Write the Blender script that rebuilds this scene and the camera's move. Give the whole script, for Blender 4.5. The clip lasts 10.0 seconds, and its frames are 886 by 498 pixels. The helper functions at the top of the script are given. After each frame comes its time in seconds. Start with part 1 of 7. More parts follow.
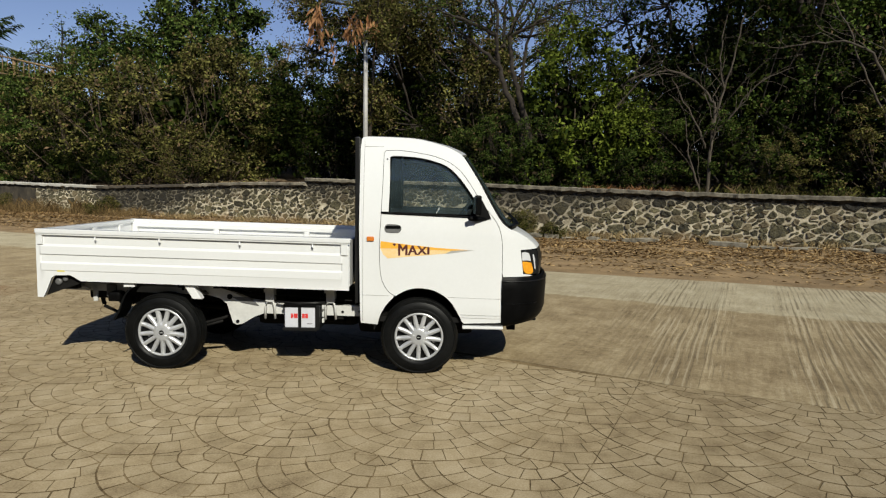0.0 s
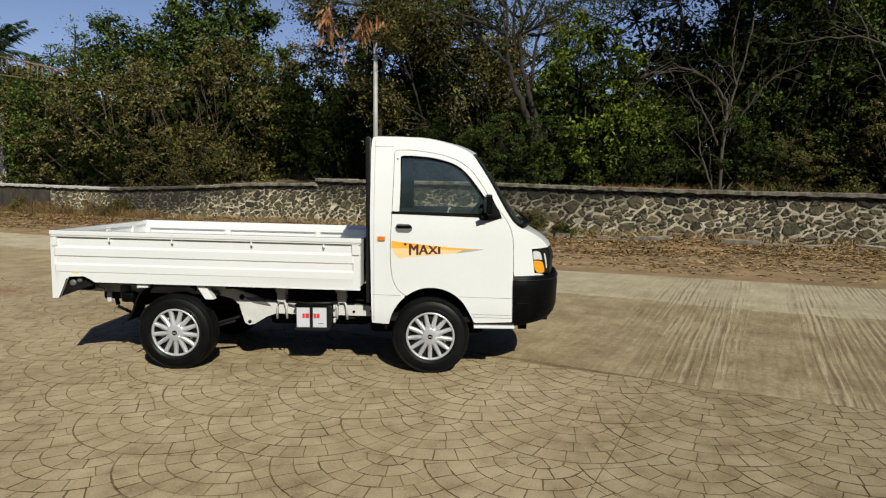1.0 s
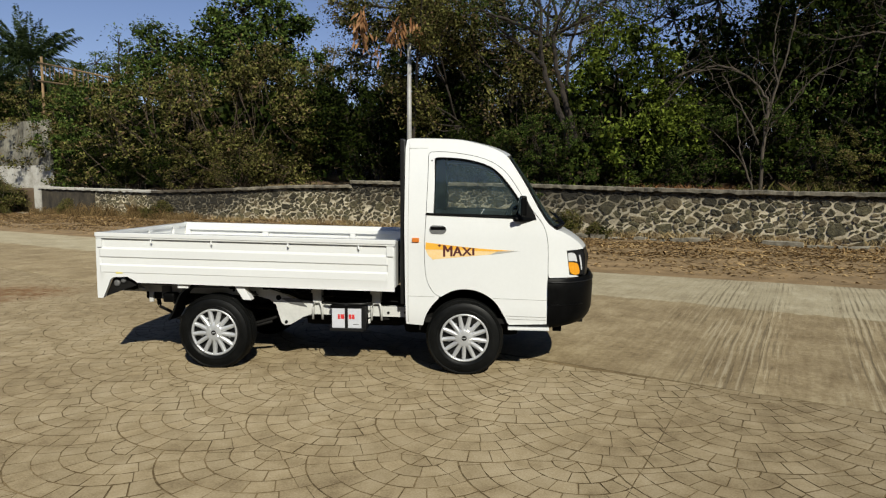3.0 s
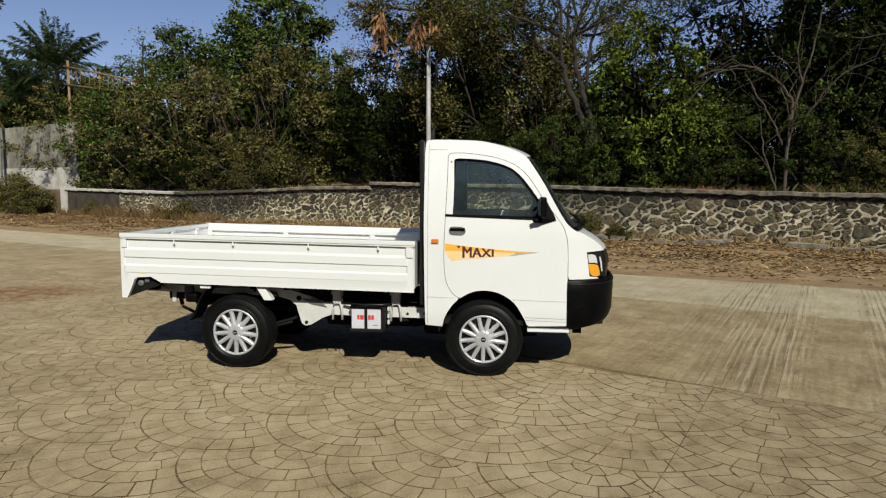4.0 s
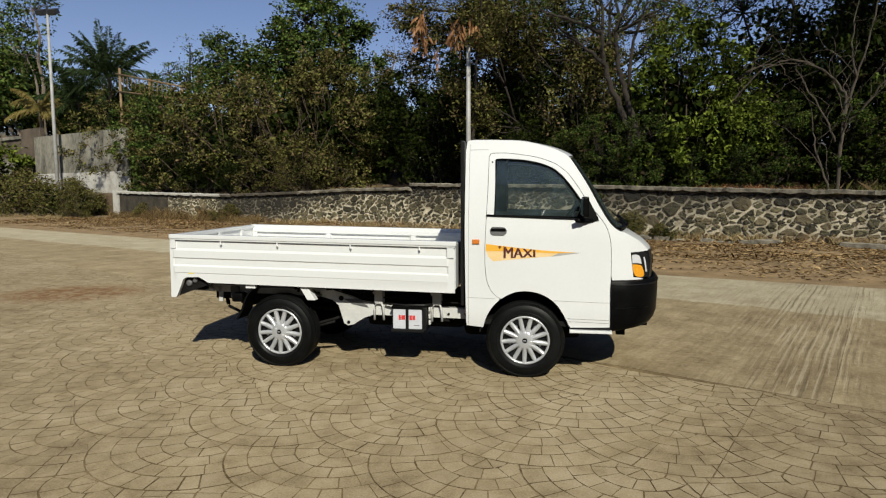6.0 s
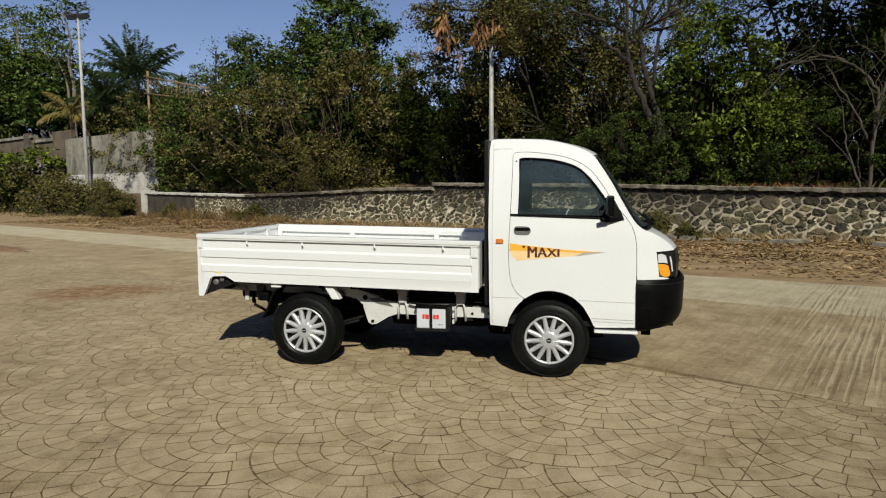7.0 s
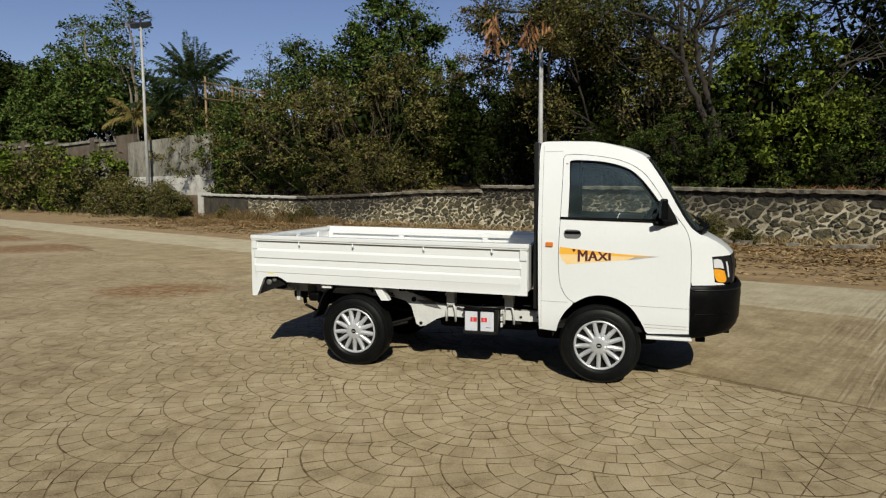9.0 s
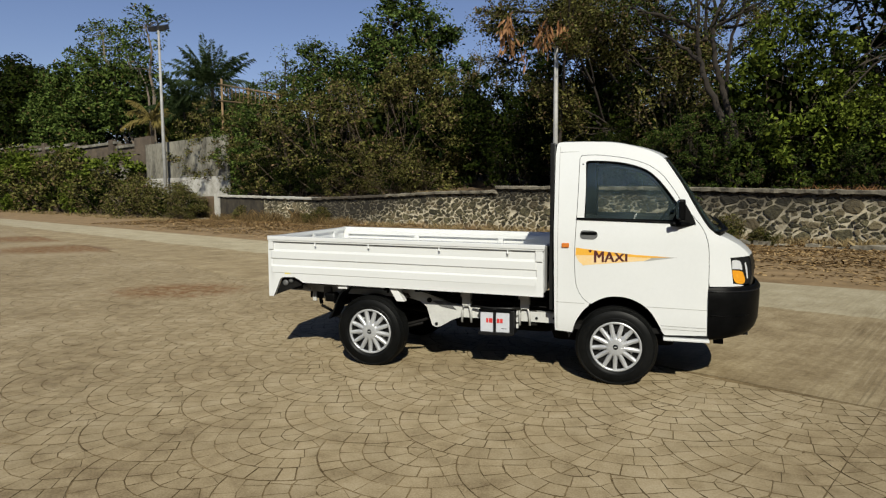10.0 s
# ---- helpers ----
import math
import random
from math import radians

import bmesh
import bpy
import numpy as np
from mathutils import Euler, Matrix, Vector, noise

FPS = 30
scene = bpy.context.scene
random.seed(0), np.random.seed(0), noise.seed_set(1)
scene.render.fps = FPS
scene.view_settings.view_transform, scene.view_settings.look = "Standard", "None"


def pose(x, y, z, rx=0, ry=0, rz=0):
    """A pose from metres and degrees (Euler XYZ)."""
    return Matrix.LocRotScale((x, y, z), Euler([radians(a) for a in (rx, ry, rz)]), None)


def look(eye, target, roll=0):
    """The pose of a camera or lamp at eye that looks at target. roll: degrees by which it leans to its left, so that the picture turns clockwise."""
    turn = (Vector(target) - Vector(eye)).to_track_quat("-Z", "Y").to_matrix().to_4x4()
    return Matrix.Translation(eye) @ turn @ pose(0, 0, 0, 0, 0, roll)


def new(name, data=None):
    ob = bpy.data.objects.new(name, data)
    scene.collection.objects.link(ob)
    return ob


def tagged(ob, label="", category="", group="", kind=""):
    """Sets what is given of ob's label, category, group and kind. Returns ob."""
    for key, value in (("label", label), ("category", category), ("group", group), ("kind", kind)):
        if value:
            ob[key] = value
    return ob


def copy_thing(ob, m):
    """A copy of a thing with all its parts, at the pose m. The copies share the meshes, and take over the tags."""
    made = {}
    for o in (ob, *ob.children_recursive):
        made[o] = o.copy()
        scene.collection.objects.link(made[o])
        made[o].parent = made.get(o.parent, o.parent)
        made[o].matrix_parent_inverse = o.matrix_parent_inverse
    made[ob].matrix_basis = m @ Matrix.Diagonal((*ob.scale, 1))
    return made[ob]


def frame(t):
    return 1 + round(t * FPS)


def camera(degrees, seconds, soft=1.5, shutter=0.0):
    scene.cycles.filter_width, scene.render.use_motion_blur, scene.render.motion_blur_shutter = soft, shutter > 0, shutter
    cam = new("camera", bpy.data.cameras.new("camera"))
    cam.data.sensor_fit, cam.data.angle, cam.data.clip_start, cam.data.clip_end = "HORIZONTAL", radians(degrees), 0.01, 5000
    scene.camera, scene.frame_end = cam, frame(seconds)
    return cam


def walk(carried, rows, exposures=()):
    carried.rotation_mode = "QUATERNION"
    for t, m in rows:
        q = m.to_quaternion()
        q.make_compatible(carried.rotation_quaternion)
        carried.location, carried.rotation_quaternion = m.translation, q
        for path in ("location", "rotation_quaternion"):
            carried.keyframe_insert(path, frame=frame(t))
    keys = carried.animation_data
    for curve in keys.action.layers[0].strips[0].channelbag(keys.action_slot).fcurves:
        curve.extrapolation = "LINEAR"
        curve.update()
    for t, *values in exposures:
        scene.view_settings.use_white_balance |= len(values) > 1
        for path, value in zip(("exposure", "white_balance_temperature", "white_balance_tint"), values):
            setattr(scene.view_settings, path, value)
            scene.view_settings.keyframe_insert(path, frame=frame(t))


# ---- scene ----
cam = camera(69.6, 10.0, soft=1.22)
PATH = [
    (0, (2.281, -4.908, 1.499), (2.261, -2.918, 1.302), 0.9),
    (0.5, (2.281, -4.905, 1.499), (2.246, -2.915, 1.297), 0.7),
    (1, (2.278, -4.904, 1.498), (2.225, -2.915, 1.299), 0.5),
    (1.5, (2.277, -4.906, 1.499), (2.204, -2.917, 1.299), 0.3),
    (2, (2.278, -4.908, 1.498), (2.18, -2.92, 1.299), 0.2),
    (2.5, (2.275, -4.905, 1.498), (2.147, -2.919, 1.301), 0.2),
    (4, (2.268, -4.908, 1.497), (2.052, -2.929, 1.306), 0.2),
    (4.5, (2.263, -4.908, 1.499), (2.016, -2.932, 1.309), 0.1),
    (5, (2.259, -4.908, 1.499), (1.984, -2.936, 1.308), 0.0),
    (5.5, (2.259, -4.905, 1.496), (1.952, -2.938, 1.307), -0.1),
    (7, (2.25, -4.912, 1.492), (1.841, -2.963, 1.303), -0.4),
    (7.5, (2.243, -4.909, 1.495), (1.794, -2.969, 1.306), -0.4),
    (8, (2.243, -4.908, 1.496), (1.754, -2.978, 1.307), -0.4),
    (8.5, (2.237, -4.912, 1.498), (1.715, -2.991, 1.313), -0.3),
    (9, (2.239, -4.914, 1.495), (1.686, -3.001, 1.314), -0.3),
    (9.5, (2.236, -4.918, 1.494), (1.661, -3.011, 1.315), -0.4),
    (10, (2.229, -4.919, 1.495), (1.633, -3.018, 1.317), -0.4),
]
walk(cam, [(t, look(eye, target, roll)) for t, eye, target, roll in PATH], ((0.0, -0.02, 6680, 8.0), (4.5, -0.04, 6680, 8.0), (10.0, -0.10, 6680, 8.0)))

# ---- world, sun, exposure ----
SUN_TO = Vector((0.30, -0.76, 0.584)).normalized()
world = bpy.data.worlds.new("sky_world")
scene.world = world
world.use_nodes = True
wt = world.node_tree
sky = wt.nodes.new("ShaderNodeTexSky")
sky.sky_type = "NISHITA"
sky.sun_disc = False
sky.sun_elevation = math.asin(SUN_TO.z)
sky.sun_rotation = math.atan2(SUN_TO.x, SUN_TO.y)
sky.air_density, sky.dust_density, sky.ozone_density = 1.0, 0.05, 5.0
wt.nodes["Background"].inputs["Strength"].default_value = 0.085
haze = wt.nodes.new("ShaderNodeMix")  # the slightly violet cast of the dry-season haze
haze.data_type, haze.blend_type = "RGBA", "MULTIPLY"
haze.inputs[0].default_value, haze.inputs[7].default_value = 1.0, (1.17, 0.97, 1.03, 1.0)
wt.links.new(sky.outputs["Color"], haze.inputs[6])
wt.links.new(haze.outputs[2], wt.nodes["Background"].inputs["Color"])
sun_data = bpy.data.lights.new("sun", "SUN")
sun_data.energy, sun_data.angle, sun_data.color = 4.8, radians(0.55), (1.0, 0.975, 0.868)
sun = new("sun", sun_data)
sun.matrix_world = look(SUN_TO * 60, (0, 0, 0))

# the road's own axes: x along it, y away from the camera
ROAD_TURN = -24.9
ROAD = pose(0, 0, 0, 0, 0, ROAD_TURN)


def road(u, n, z=0.0):
    return ROAD @ Vector((u, n, z))


# ---- materials ----
def nodes_of(name):
    m = bpy.data.materials.new(name)
    m.use_nodes = True
    return m, m.node_tree, m.node_tree.nodes["Principled BSDF"]


def link(nt, a, b):
    nt.links.new(a, b)


def noise_node(nt, scale, detail=4.0, rough=0.6, vec=None):
    nd = nt.nodes.new("ShaderNodeTexNoise")
    nd.inputs["Scale"].default_value, nd.inputs["Detail"].default_value, nd.inputs["Roughness"].default_value = scale, detail, rough
    if vec is not None:
        link(nt, vec, nd.inputs["Vector"])
    return nd


def ramp(nt, fac, stops):
    r = nt.nodes.new("ShaderNodeValToRGB")
    el = r.color_ramp.elements
    while len(el) < len(stops):
        el.new(0.5)
    for e, (p, c) in zip(el, stops):
        e.position, e.color = p, (*c, 1.0)
    link(nt, fac, r.inputs["Fac"])
    return r


def mixed(nt, fac, a, b, blend="MIX"):
    mx = nt.nodes.new("ShaderNodeMix")
    mx.data_type, mx.blend_type = "RGBA", blend
    for sock, v in ((mx.inputs[0], fac), (mx.inputs[6], a), (mx.inputs[7], b)):
        if isinstance(v, bpy.types.NodeSocket):
            link(nt, v, sock)
        elif isinstance(v, (int, float)):
            sock.default_value = v
        else:
            sock.default_value = (*v, 1.0)
    return mx.outputs[2]


def math_node(nt, op, a, b=None, clamp=False):
    nd = nt.nodes.new("ShaderNodeMath")
    nd.operation, nd.use_clamp = op, clamp
    for sock, v in zip(nd.inputs, (a, b)):
        if v is None:
            continue
        if isinstance(v, bpy.types.NodeSocket):
            link(nt, v, sock)
        else:
            sock.default_value = v
    return nd.outputs[0]


def bumped(nt, bsdf, height, strength, distance):
    b = nt.nodes.new("ShaderNodeBump")
    b.inputs["Strength"].default_value, b.inputs["Distance"].default_value = strength, distance
    link(nt, height, b.inputs["Height"])
    link(nt, b.outputs[0], bsdf.inputs["Normal"])


def position(nt):
    return nt.nodes.new("ShaderNodeNewGeometry").outputs["Position"]


def surface(name, dark, light, scale=3.0, fine=60.0, rough=0.6, metal=0.0, bump=0.3, depth=0.004, spec=0.5, coat=0.0, vary=0.0, island=False, stretch=None):
    """A worn surface: two tones mixed by a coarse and a fine noise, with relief."""
    m, nt, bs = nodes_of(name)
    vec = position(nt)
    if stretch:
        mp = nt.nodes.new("ShaderNodeMapping")
        mp.inputs["Scale"].default_value = stretch
        link(nt, vec, mp.inputs["Vector"])
        vec = mp.outputs[0]
    a, b = noise_node(nt, scale, 5, 0.6, vec), noise_node(nt, fine, 3, 0.6, vec)
    f = math_node(nt, "ADD", math_node(nt, "MULTIPLY", a.outputs[0], 0.65), math_node(nt, "MULTIPLY", b.outputs[0], 0.35))
    col = ramp(nt, f, [(0.34, dark), (0.66, light)]).outputs[0]
    if vary:
        if island:
            rnd = nt.nodes.new("ShaderNodeNewGeometry").outputs["Random Per Island"]
        else:
            rnd = nt.nodes.new("ShaderNodeObjectInfo").outputs["Random"]
        hv = nt.nodes.new("ShaderNodeHueSaturation")
        link(nt, col, hv.inputs["Color"])
        link(nt, math_node(nt, "ADD", math_node(nt, "MULTIPLY", rnd, 2 * vary), 1.0 - vary), hv.inputs["Value"])
        col = hv.outputs[0]
    link(nt, col, bs.inputs["Base Color"])
    bs.inputs["Metallic"].default_value = metal
    bs.inputs["Diffuse Roughness"].default_value = 1.0 if rough >= 0.85 else 0.0
    bs.inputs["Specular IOR Level"].default_value = spec
    bs.inputs["Coat Weight"].default_value = coat
    bs.inputs["Coat Roughness"].default_value = 0.06
    rr = math_node(nt, "ADD", math_node(nt, "MULTIPLY", b.outputs[0], 0.16), rough - 0.08, True)
    link(nt, rr, bs.inputs["Roughness"])
    if bump:
        bumped(nt, bs, f, bump, depth)
    return m


def rubble(name, island):
    """Dark basalt with some brown and ochre stones among the grey."""
    m = surface(name, (0.011, 0.0105, 0.0055), (0.145, 0.125, 0.066), 9.0, 36, 0.85, bump=1.0, depth=0.04, vary=0.65, island=island)
    nt = m.node_tree
    bs = nt.nodes["Principled BSDF"]
    src = bs.inputs["Base Color"].links[0].from_socket
    rnd = nt.nodes.new("ShaderNodeNewGeometry").outputs["Random Per Island"] if island else nt.nodes.new("ShaderNodeObjectInfo").outputs["Random"]
    wn = nt.nodes.new("ShaderNodeTexWhiteNoise")
    wn.noise_dimensions = "1D"
    link(nt, rnd, wn.inputs["W"])
    pick = math_node(nt, "MULTIPLY", math_node(nt, "LESS_THAN", wn.outputs[0], 0.22), 0.55)
    link(nt, mixed(nt, pick, src, (0.21, 0.163, 0.094)), bs.inputs["Base Color"])
    return m


def weathered_shaded(m, amount=0.9, mildew_shade=(0.016, 0.0135, 0.009)):
    """Black mildew with painted shade below the coping, and ochre soil splashed on the foot, on a wall built along x.
    """
    nt = m.node_tree
    bs = nt.nodes["Principled BSDF"]
    col = bs.inputs["Base Color"].links[0].from_socket
    tc = nt.nodes.new("ShaderNodeTexCoord").outputs["Object"]
    sep = nt.nodes.new("ShaderNodeSeparateXYZ")
    link(nt, tc, sep.inputs[0])
    patches = noise_node(nt, 0.62, 5, 0.7, tc).outputs[0]
    streaks = noise_node(nt, 2.6, 4, 0.65, tc).outputs[0]
    # how dark each stretch along the wall is
    along = math_node(nt, "MULTIPLY", math_node(nt, "ADD", sep.outputs[0], 30.0), 1 / 40)
    zone = ramp(nt, along, [(0.0, (0.5,) * 3), (0.13, (0.55,) * 3), (0.15, (0.6,) * 3), (0.225, (0.4,) * 3), (0.25, (1.05,) * 3), (0.35, (0.95,) * 3), (0.40, (0.4,) * 3), (0.50, (0.3,) * 3), (0.515, (0.5,) * 3), (0.60, (0.42,) * 3), (0.66, (0.52,) * 3), (0.71, (0.68,) * 3), (0.745, (0.62,) * 3), (0.775, (0.46,) * 3), (0.80, (0.27,) * 3), (0.88, (0.3,) * 3), (0.93, (0.5,) * 3)]).outputs[0]
    high = math_node(nt, "MULTIPLY", math_node(nt, "SUBTRACT", sep.outputs[2], 0.75), 0.55)
    # the coping's shadow line, painted as a dark band below it
    under = math_node(nt, "MULTIPLY", math_node(nt, "SUBTRACT", math_node(nt, "ADD", sep.outputs[2], math_node(nt, "MULTIPLY", sep.outputs[0], 0.02)), 1.2), 4.0, True)
    high = math_node(nt, "ADD", high, math_node(nt, "MULTIPLY", under, 0.75))
    f = math_node(nt, "ADD", math_node(nt, "ADD", math_node(nt, "MULTIPLY", patches, 0.9), math_node(nt, "MULTIPLY", streaks, 0.7)), math_node(nt, "ADD", zone, high))
    # one mask for the mildew and the painted coping shade
    mildew = ramp(nt, f, [(1.0, (0, 0, 0)), (1.0, (0, 0, 0))])
    mildew.color_ramp.elements[0].position = 0.60
    mildew.color_ramp.elements[1].position = 0.86
    mildew.color_ramp.elements[1].color = (1, 1, 1, 1)
    link(nt, math_node(nt, "MULTIPLY", f, 0.5), mildew.inputs["Fac"])
    col = mixed(nt, math_node(nt, "MULTIPLY", mildew.outputs[0], amount), col, mildew_shade)
    low = math_node(nt, "ADD", math_node(nt, "MULTIPLY", sep.outputs[2], -2.2), math_node(nt, "MULTIPLY", patches, 2.4))
    splash = ramp(nt, low, [(0.42, (0, 0, 0)), (0.95, (1, 1, 1))]).outputs[0]
    col = mixed(nt, math_node(nt, "MULTIPLY", splash, 0.6), col, (0.27, 0.165, 0.07))
    link(nt, col, bs.inputs["Base Color"])
    return m


def leaf_material(name, dark, light, dry=None, share=0.0):
    m, nt, bs = nodes_of(name)
    rnd = nt.nodes.new("ShaderNodeNewGeometry").outputs["Random Per Island"]
    big = noise_node(nt, 0.7, 2, 0.5, position(nt)).outputs[0]
    f = math_node(nt, "ADD", math_node(nt, "MULTIPLY", rnd, 0.6), math_node(nt, "MULTIPLY", big, 0.5))
    stops = [(0.3, dark), (0.9, light)]
    col = ramp(nt, f, stops).outputs[0]
    if dry:
        rn2 = nt.nodes.new("ShaderNodeTexWhiteNoise")
        rn2.noise_dimensions = "1D"
        link(nt, rnd, rn2.inputs["W"])
        pick = math_node(nt, "LESS_THAN", rn2.outputs[0], share)
        col = mixed(nt, pick, col, dry)
    link(nt, col, bs.inputs["Base Color"])
    bs.inputs["Roughness"].default_value = 0.55
    bs.inputs["Specular IOR Level"].default_value = 0.03
    tr = nt.nodes.new("ShaderNodeBsdfTranslucent")
    link(nt, col, tr.inputs["Color"])
    mx = nt.nodes.new("ShaderNodeMixShader")
    mx.inputs[0].default_value = 0.12
    link(nt, bs.outputs[0], mx.inputs[1])
    link(nt, tr.outputs[0], mx.inputs[2])
    link(nt, mx.outputs[0], nt.nodes["Material Output"].inputs["Surface"])
    return m


M = {}
M["earth"] = surface("dry_earth", (0.0958, 0.0619, 0.0288), (0.256, 0.175, 0.0885), 1.6, 40, 0.9, bump=0.6, depth=0.02)
# bank soil: the shade under the thicket is mixed into its brown
M["soil_bank"] = surface("shade_toned_soil", (0.04, 0.026, 0.014), (0.13, 0.085, 0.045), 0.8, 14, 0.95, bump=0.6, depth=0.03)
M["mortar_bed"] = surface("paving_joint_grit", (0.032, 0.0205, 0.0095), (0.19, 0.14, 0.077), 3.2, 30, 0.9, spec=0.1)
M["coping"] = surface("weathered_coping_concrete", (0.0225, 0.0188, 0.0135), (0.315, 0.281, 0.214), 2.6, 13, 0.85, bump=0.5, depth=0.01)
M["white_coping"] = surface("whitewashed_concrete", (0.262, 0.247, 0.217), (0.465, 0.45, 0.405), 2.2, 25, 0.85, bump=0.4, depth=0.008)
M["mortar"] = weathered_shaded(surface("pale_wall_mortar", (0.215, 0.178, 0.115), (0.71, 0.635, 0.48), 3.2, 22, 0.9, bump=0.9, depth=0.03), 0.84, (0.05, 0.043, 0.03))
M["stone"] = weathered_shaded(rubble("basalt_rubble", False))
M["stone_far"] = weathered_shaded(rubble("basalt_rubble_joined", True))
# much darker coping for one stretch of the wall
M["black_coping"] = surface("dark_coping_concrete", (0.014, 0.012, 0.009), (0.12, 0.10, 0.075), 3.0, 18, 0.9, bump=0.5, depth=0.01)
M["sky_block"] = surface("sky_block_plaster", (0.06, 0.055, 0.045), (0.12, 0.11, 0.09), 1.0, 20, 0.9, bump=0.2)
M["dark_plaster"] = surface("mildewed_plaster", (0.005, 0.0045, 0.0035), (0.056, 0.045, 0.03), 3.0, 14, 0.9, bump=0.5, depth=0.02, stretch=(1, 1, 0.5))
M["panel"] = surface("stained_concrete_panel", (0.04, 0.036, 0.0272), (0.27, 0.252, 0.2), 1.0, 7, 0.85, stretch=(1, 1, 0.5), bump=0.3)
M["panel_white"] = surface("whitewashed_panel", (0.195, 0.18, 0.15), (0.465, 0.45, 0.413), 1.5, 20, 0.85)
M["brown_wall"] = surface("brown_washed_wall", (0.035, 0.026, 0.018), (0.125, 0.095, 0.066), 1.1, 12, 0.9, bump=0.3)
M["bark"] = surface("grey_brown_bark", (0.011, 0.008, 0.0052), (0.052, 0.038, 0.025), 6, 50, 0.9, bump=0.6, depth=0.01)
M["twig"] = surface("pale_dry_twig", (0.11, 0.085, 0.06), (0.26, 0.21, 0.155), 6, 50, 0.9, bump=0.3)
M["grey_twig"] = surface("grey_bare_stem", (0.045, 0.035, 0.024), (0.115, 0.092, 0.066), 6, 50, 0.9, bump=0.3)
M["dark_twig"] = surface("dark_twig", (0.04, 0.028, 0.018), (0.12, 0.085, 0.055), 6, 50, 0.9, bump=0.3)
M["pole"] = surface("galvanised_pole", (0.28, 0.27, 0.25), (0.46, 0.45, 0.42), 3, 40, 0.6, metal=0.1, bump=0.1)
M["lamp_black"] = surface("black_lamp_housing", (0.015, 0.015, 0.015), (0.035, 0.035, 0.035), 10, 60, 0.5)
M["leaf_green"] = leaf_material("mid_green_leaves", (0.006, 0.014, 0.003), (0.10, 0.145, 0.03), (0.12, 0.085, 0.045), 0.10)
M["leaf_olive"] = leaf_material("olive_hedge_leaves", (0.009, 0.011, 0.002), (0.212, 0.2, 0.06), (0.165, 0.112, 0.06), 0.13)
M["leaf_bright"] = leaf_material("bright_green_leaves", (0.02, 0.034, 0.004), (0.19, 0.235, 0.036))
# near-black leaf colour carries the thicket's deep shade
M["leaf_dark"] = leaf_material("dark_green_shade_leaves", (0.004, 0.009, 0.002), (0.034, 0.046, 0.008), (0.035, 0.026, 0.014), 0.07)
M["leaf_dry"] = leaf_material("dry_brown_leaves", (0.09, 0.05, 0.02), (0.66, 0.455, 0.22))
M["leaf_light"] = leaf_material("light_green_tree_leaves", (0.009, 0.021, 0.004), (0.15, 0.208, 0.048), (0.16, 0.12, 0.05), 0.05)
M["leaf_rust"] = leaf_material("rust_brown_hanging_leaves", (0.20, 0.095, 0.042), (0.44, 0.24, 0.115))
M["palm"] = leaf_material("palm_leaflets", (0.015, 0.028, 0.009), (0.075, 0.10, 0.04))
M["palm_dry"] = leaf_material("yellowing_palm_leaflets", (0.14, 0.11, 0.03), (0.28, 0.22, 0.08))
M["straw"] = leaf_material("dry_grass_blades", (0.22, 0.16, 0.075), (0.42, 0.32, 0.17))
M["weed"] = leaf_material("dry_brown_weed_stalks", (0.07, 0.045, 0.02), (0.30, 0.205, 0.095))
M["bamboo"] = surface("golden_bamboo", (0.14, 0.088, 0.042), (0.30, 0.195, 0.09), 3, 30, 0.7)


# ---- mesh helpers ----
def obj(name, bm, material, smooth=False):
    me = bpy.data.meshes.new(name)
    bm.to_mesh(me)
    bm.free()
    me.materials.append(material)
    if smooth:
        me.polygons.foreach_set("use_smooth", [True] * len(me.polygons))
    return new(name, me)


def part(name, bm, material, parent, label="", smooth=False):
    o = obj(name, bm, material, smooth)
    o.parent = parent
    if label:
        o["label"] = label
    return o


def mesh_part(name, verts, faces, material, parent=None, smooth=False, label=""):
    me = bpy.data.meshes.new(name)
    me.from_pydata(verts, [], faces)
    me.materials.append(material)
    if smooth:
        me.polygons.foreach_set("use_smooth", [True] * len(me.polygons))
    o = new(name, me)
    if parent:
        o.parent = parent
    if label:
        o["label"] = label
    return o


def box(bm, x0, x1, y0, y1, z0, z1, bevel=0.0):
    made = bmesh.ops.create_cube(bm, size=1.0, matrix=Matrix.LocRotScale(((x0 + x1) / 2, (y0 + y1) / 2, (z0 + z1) / 2), None, (abs(x1 - x0), abs(y1 - y0), abs(z1 - z0))))
    if bevel:
        edges = list({e for v in made["verts"] for e in v.link_edges})
        bmesh.ops.bevel(bm, geom=edges, offset=bevel, segments=2, affect="EDGES", profile=0.6)
    return bm


def boxed(x0, x1, y0, y1, z0, z1, bevel=0.0):
    return box(bmesh.new(), x0, x1, y0, y1, z0, z1, bevel)


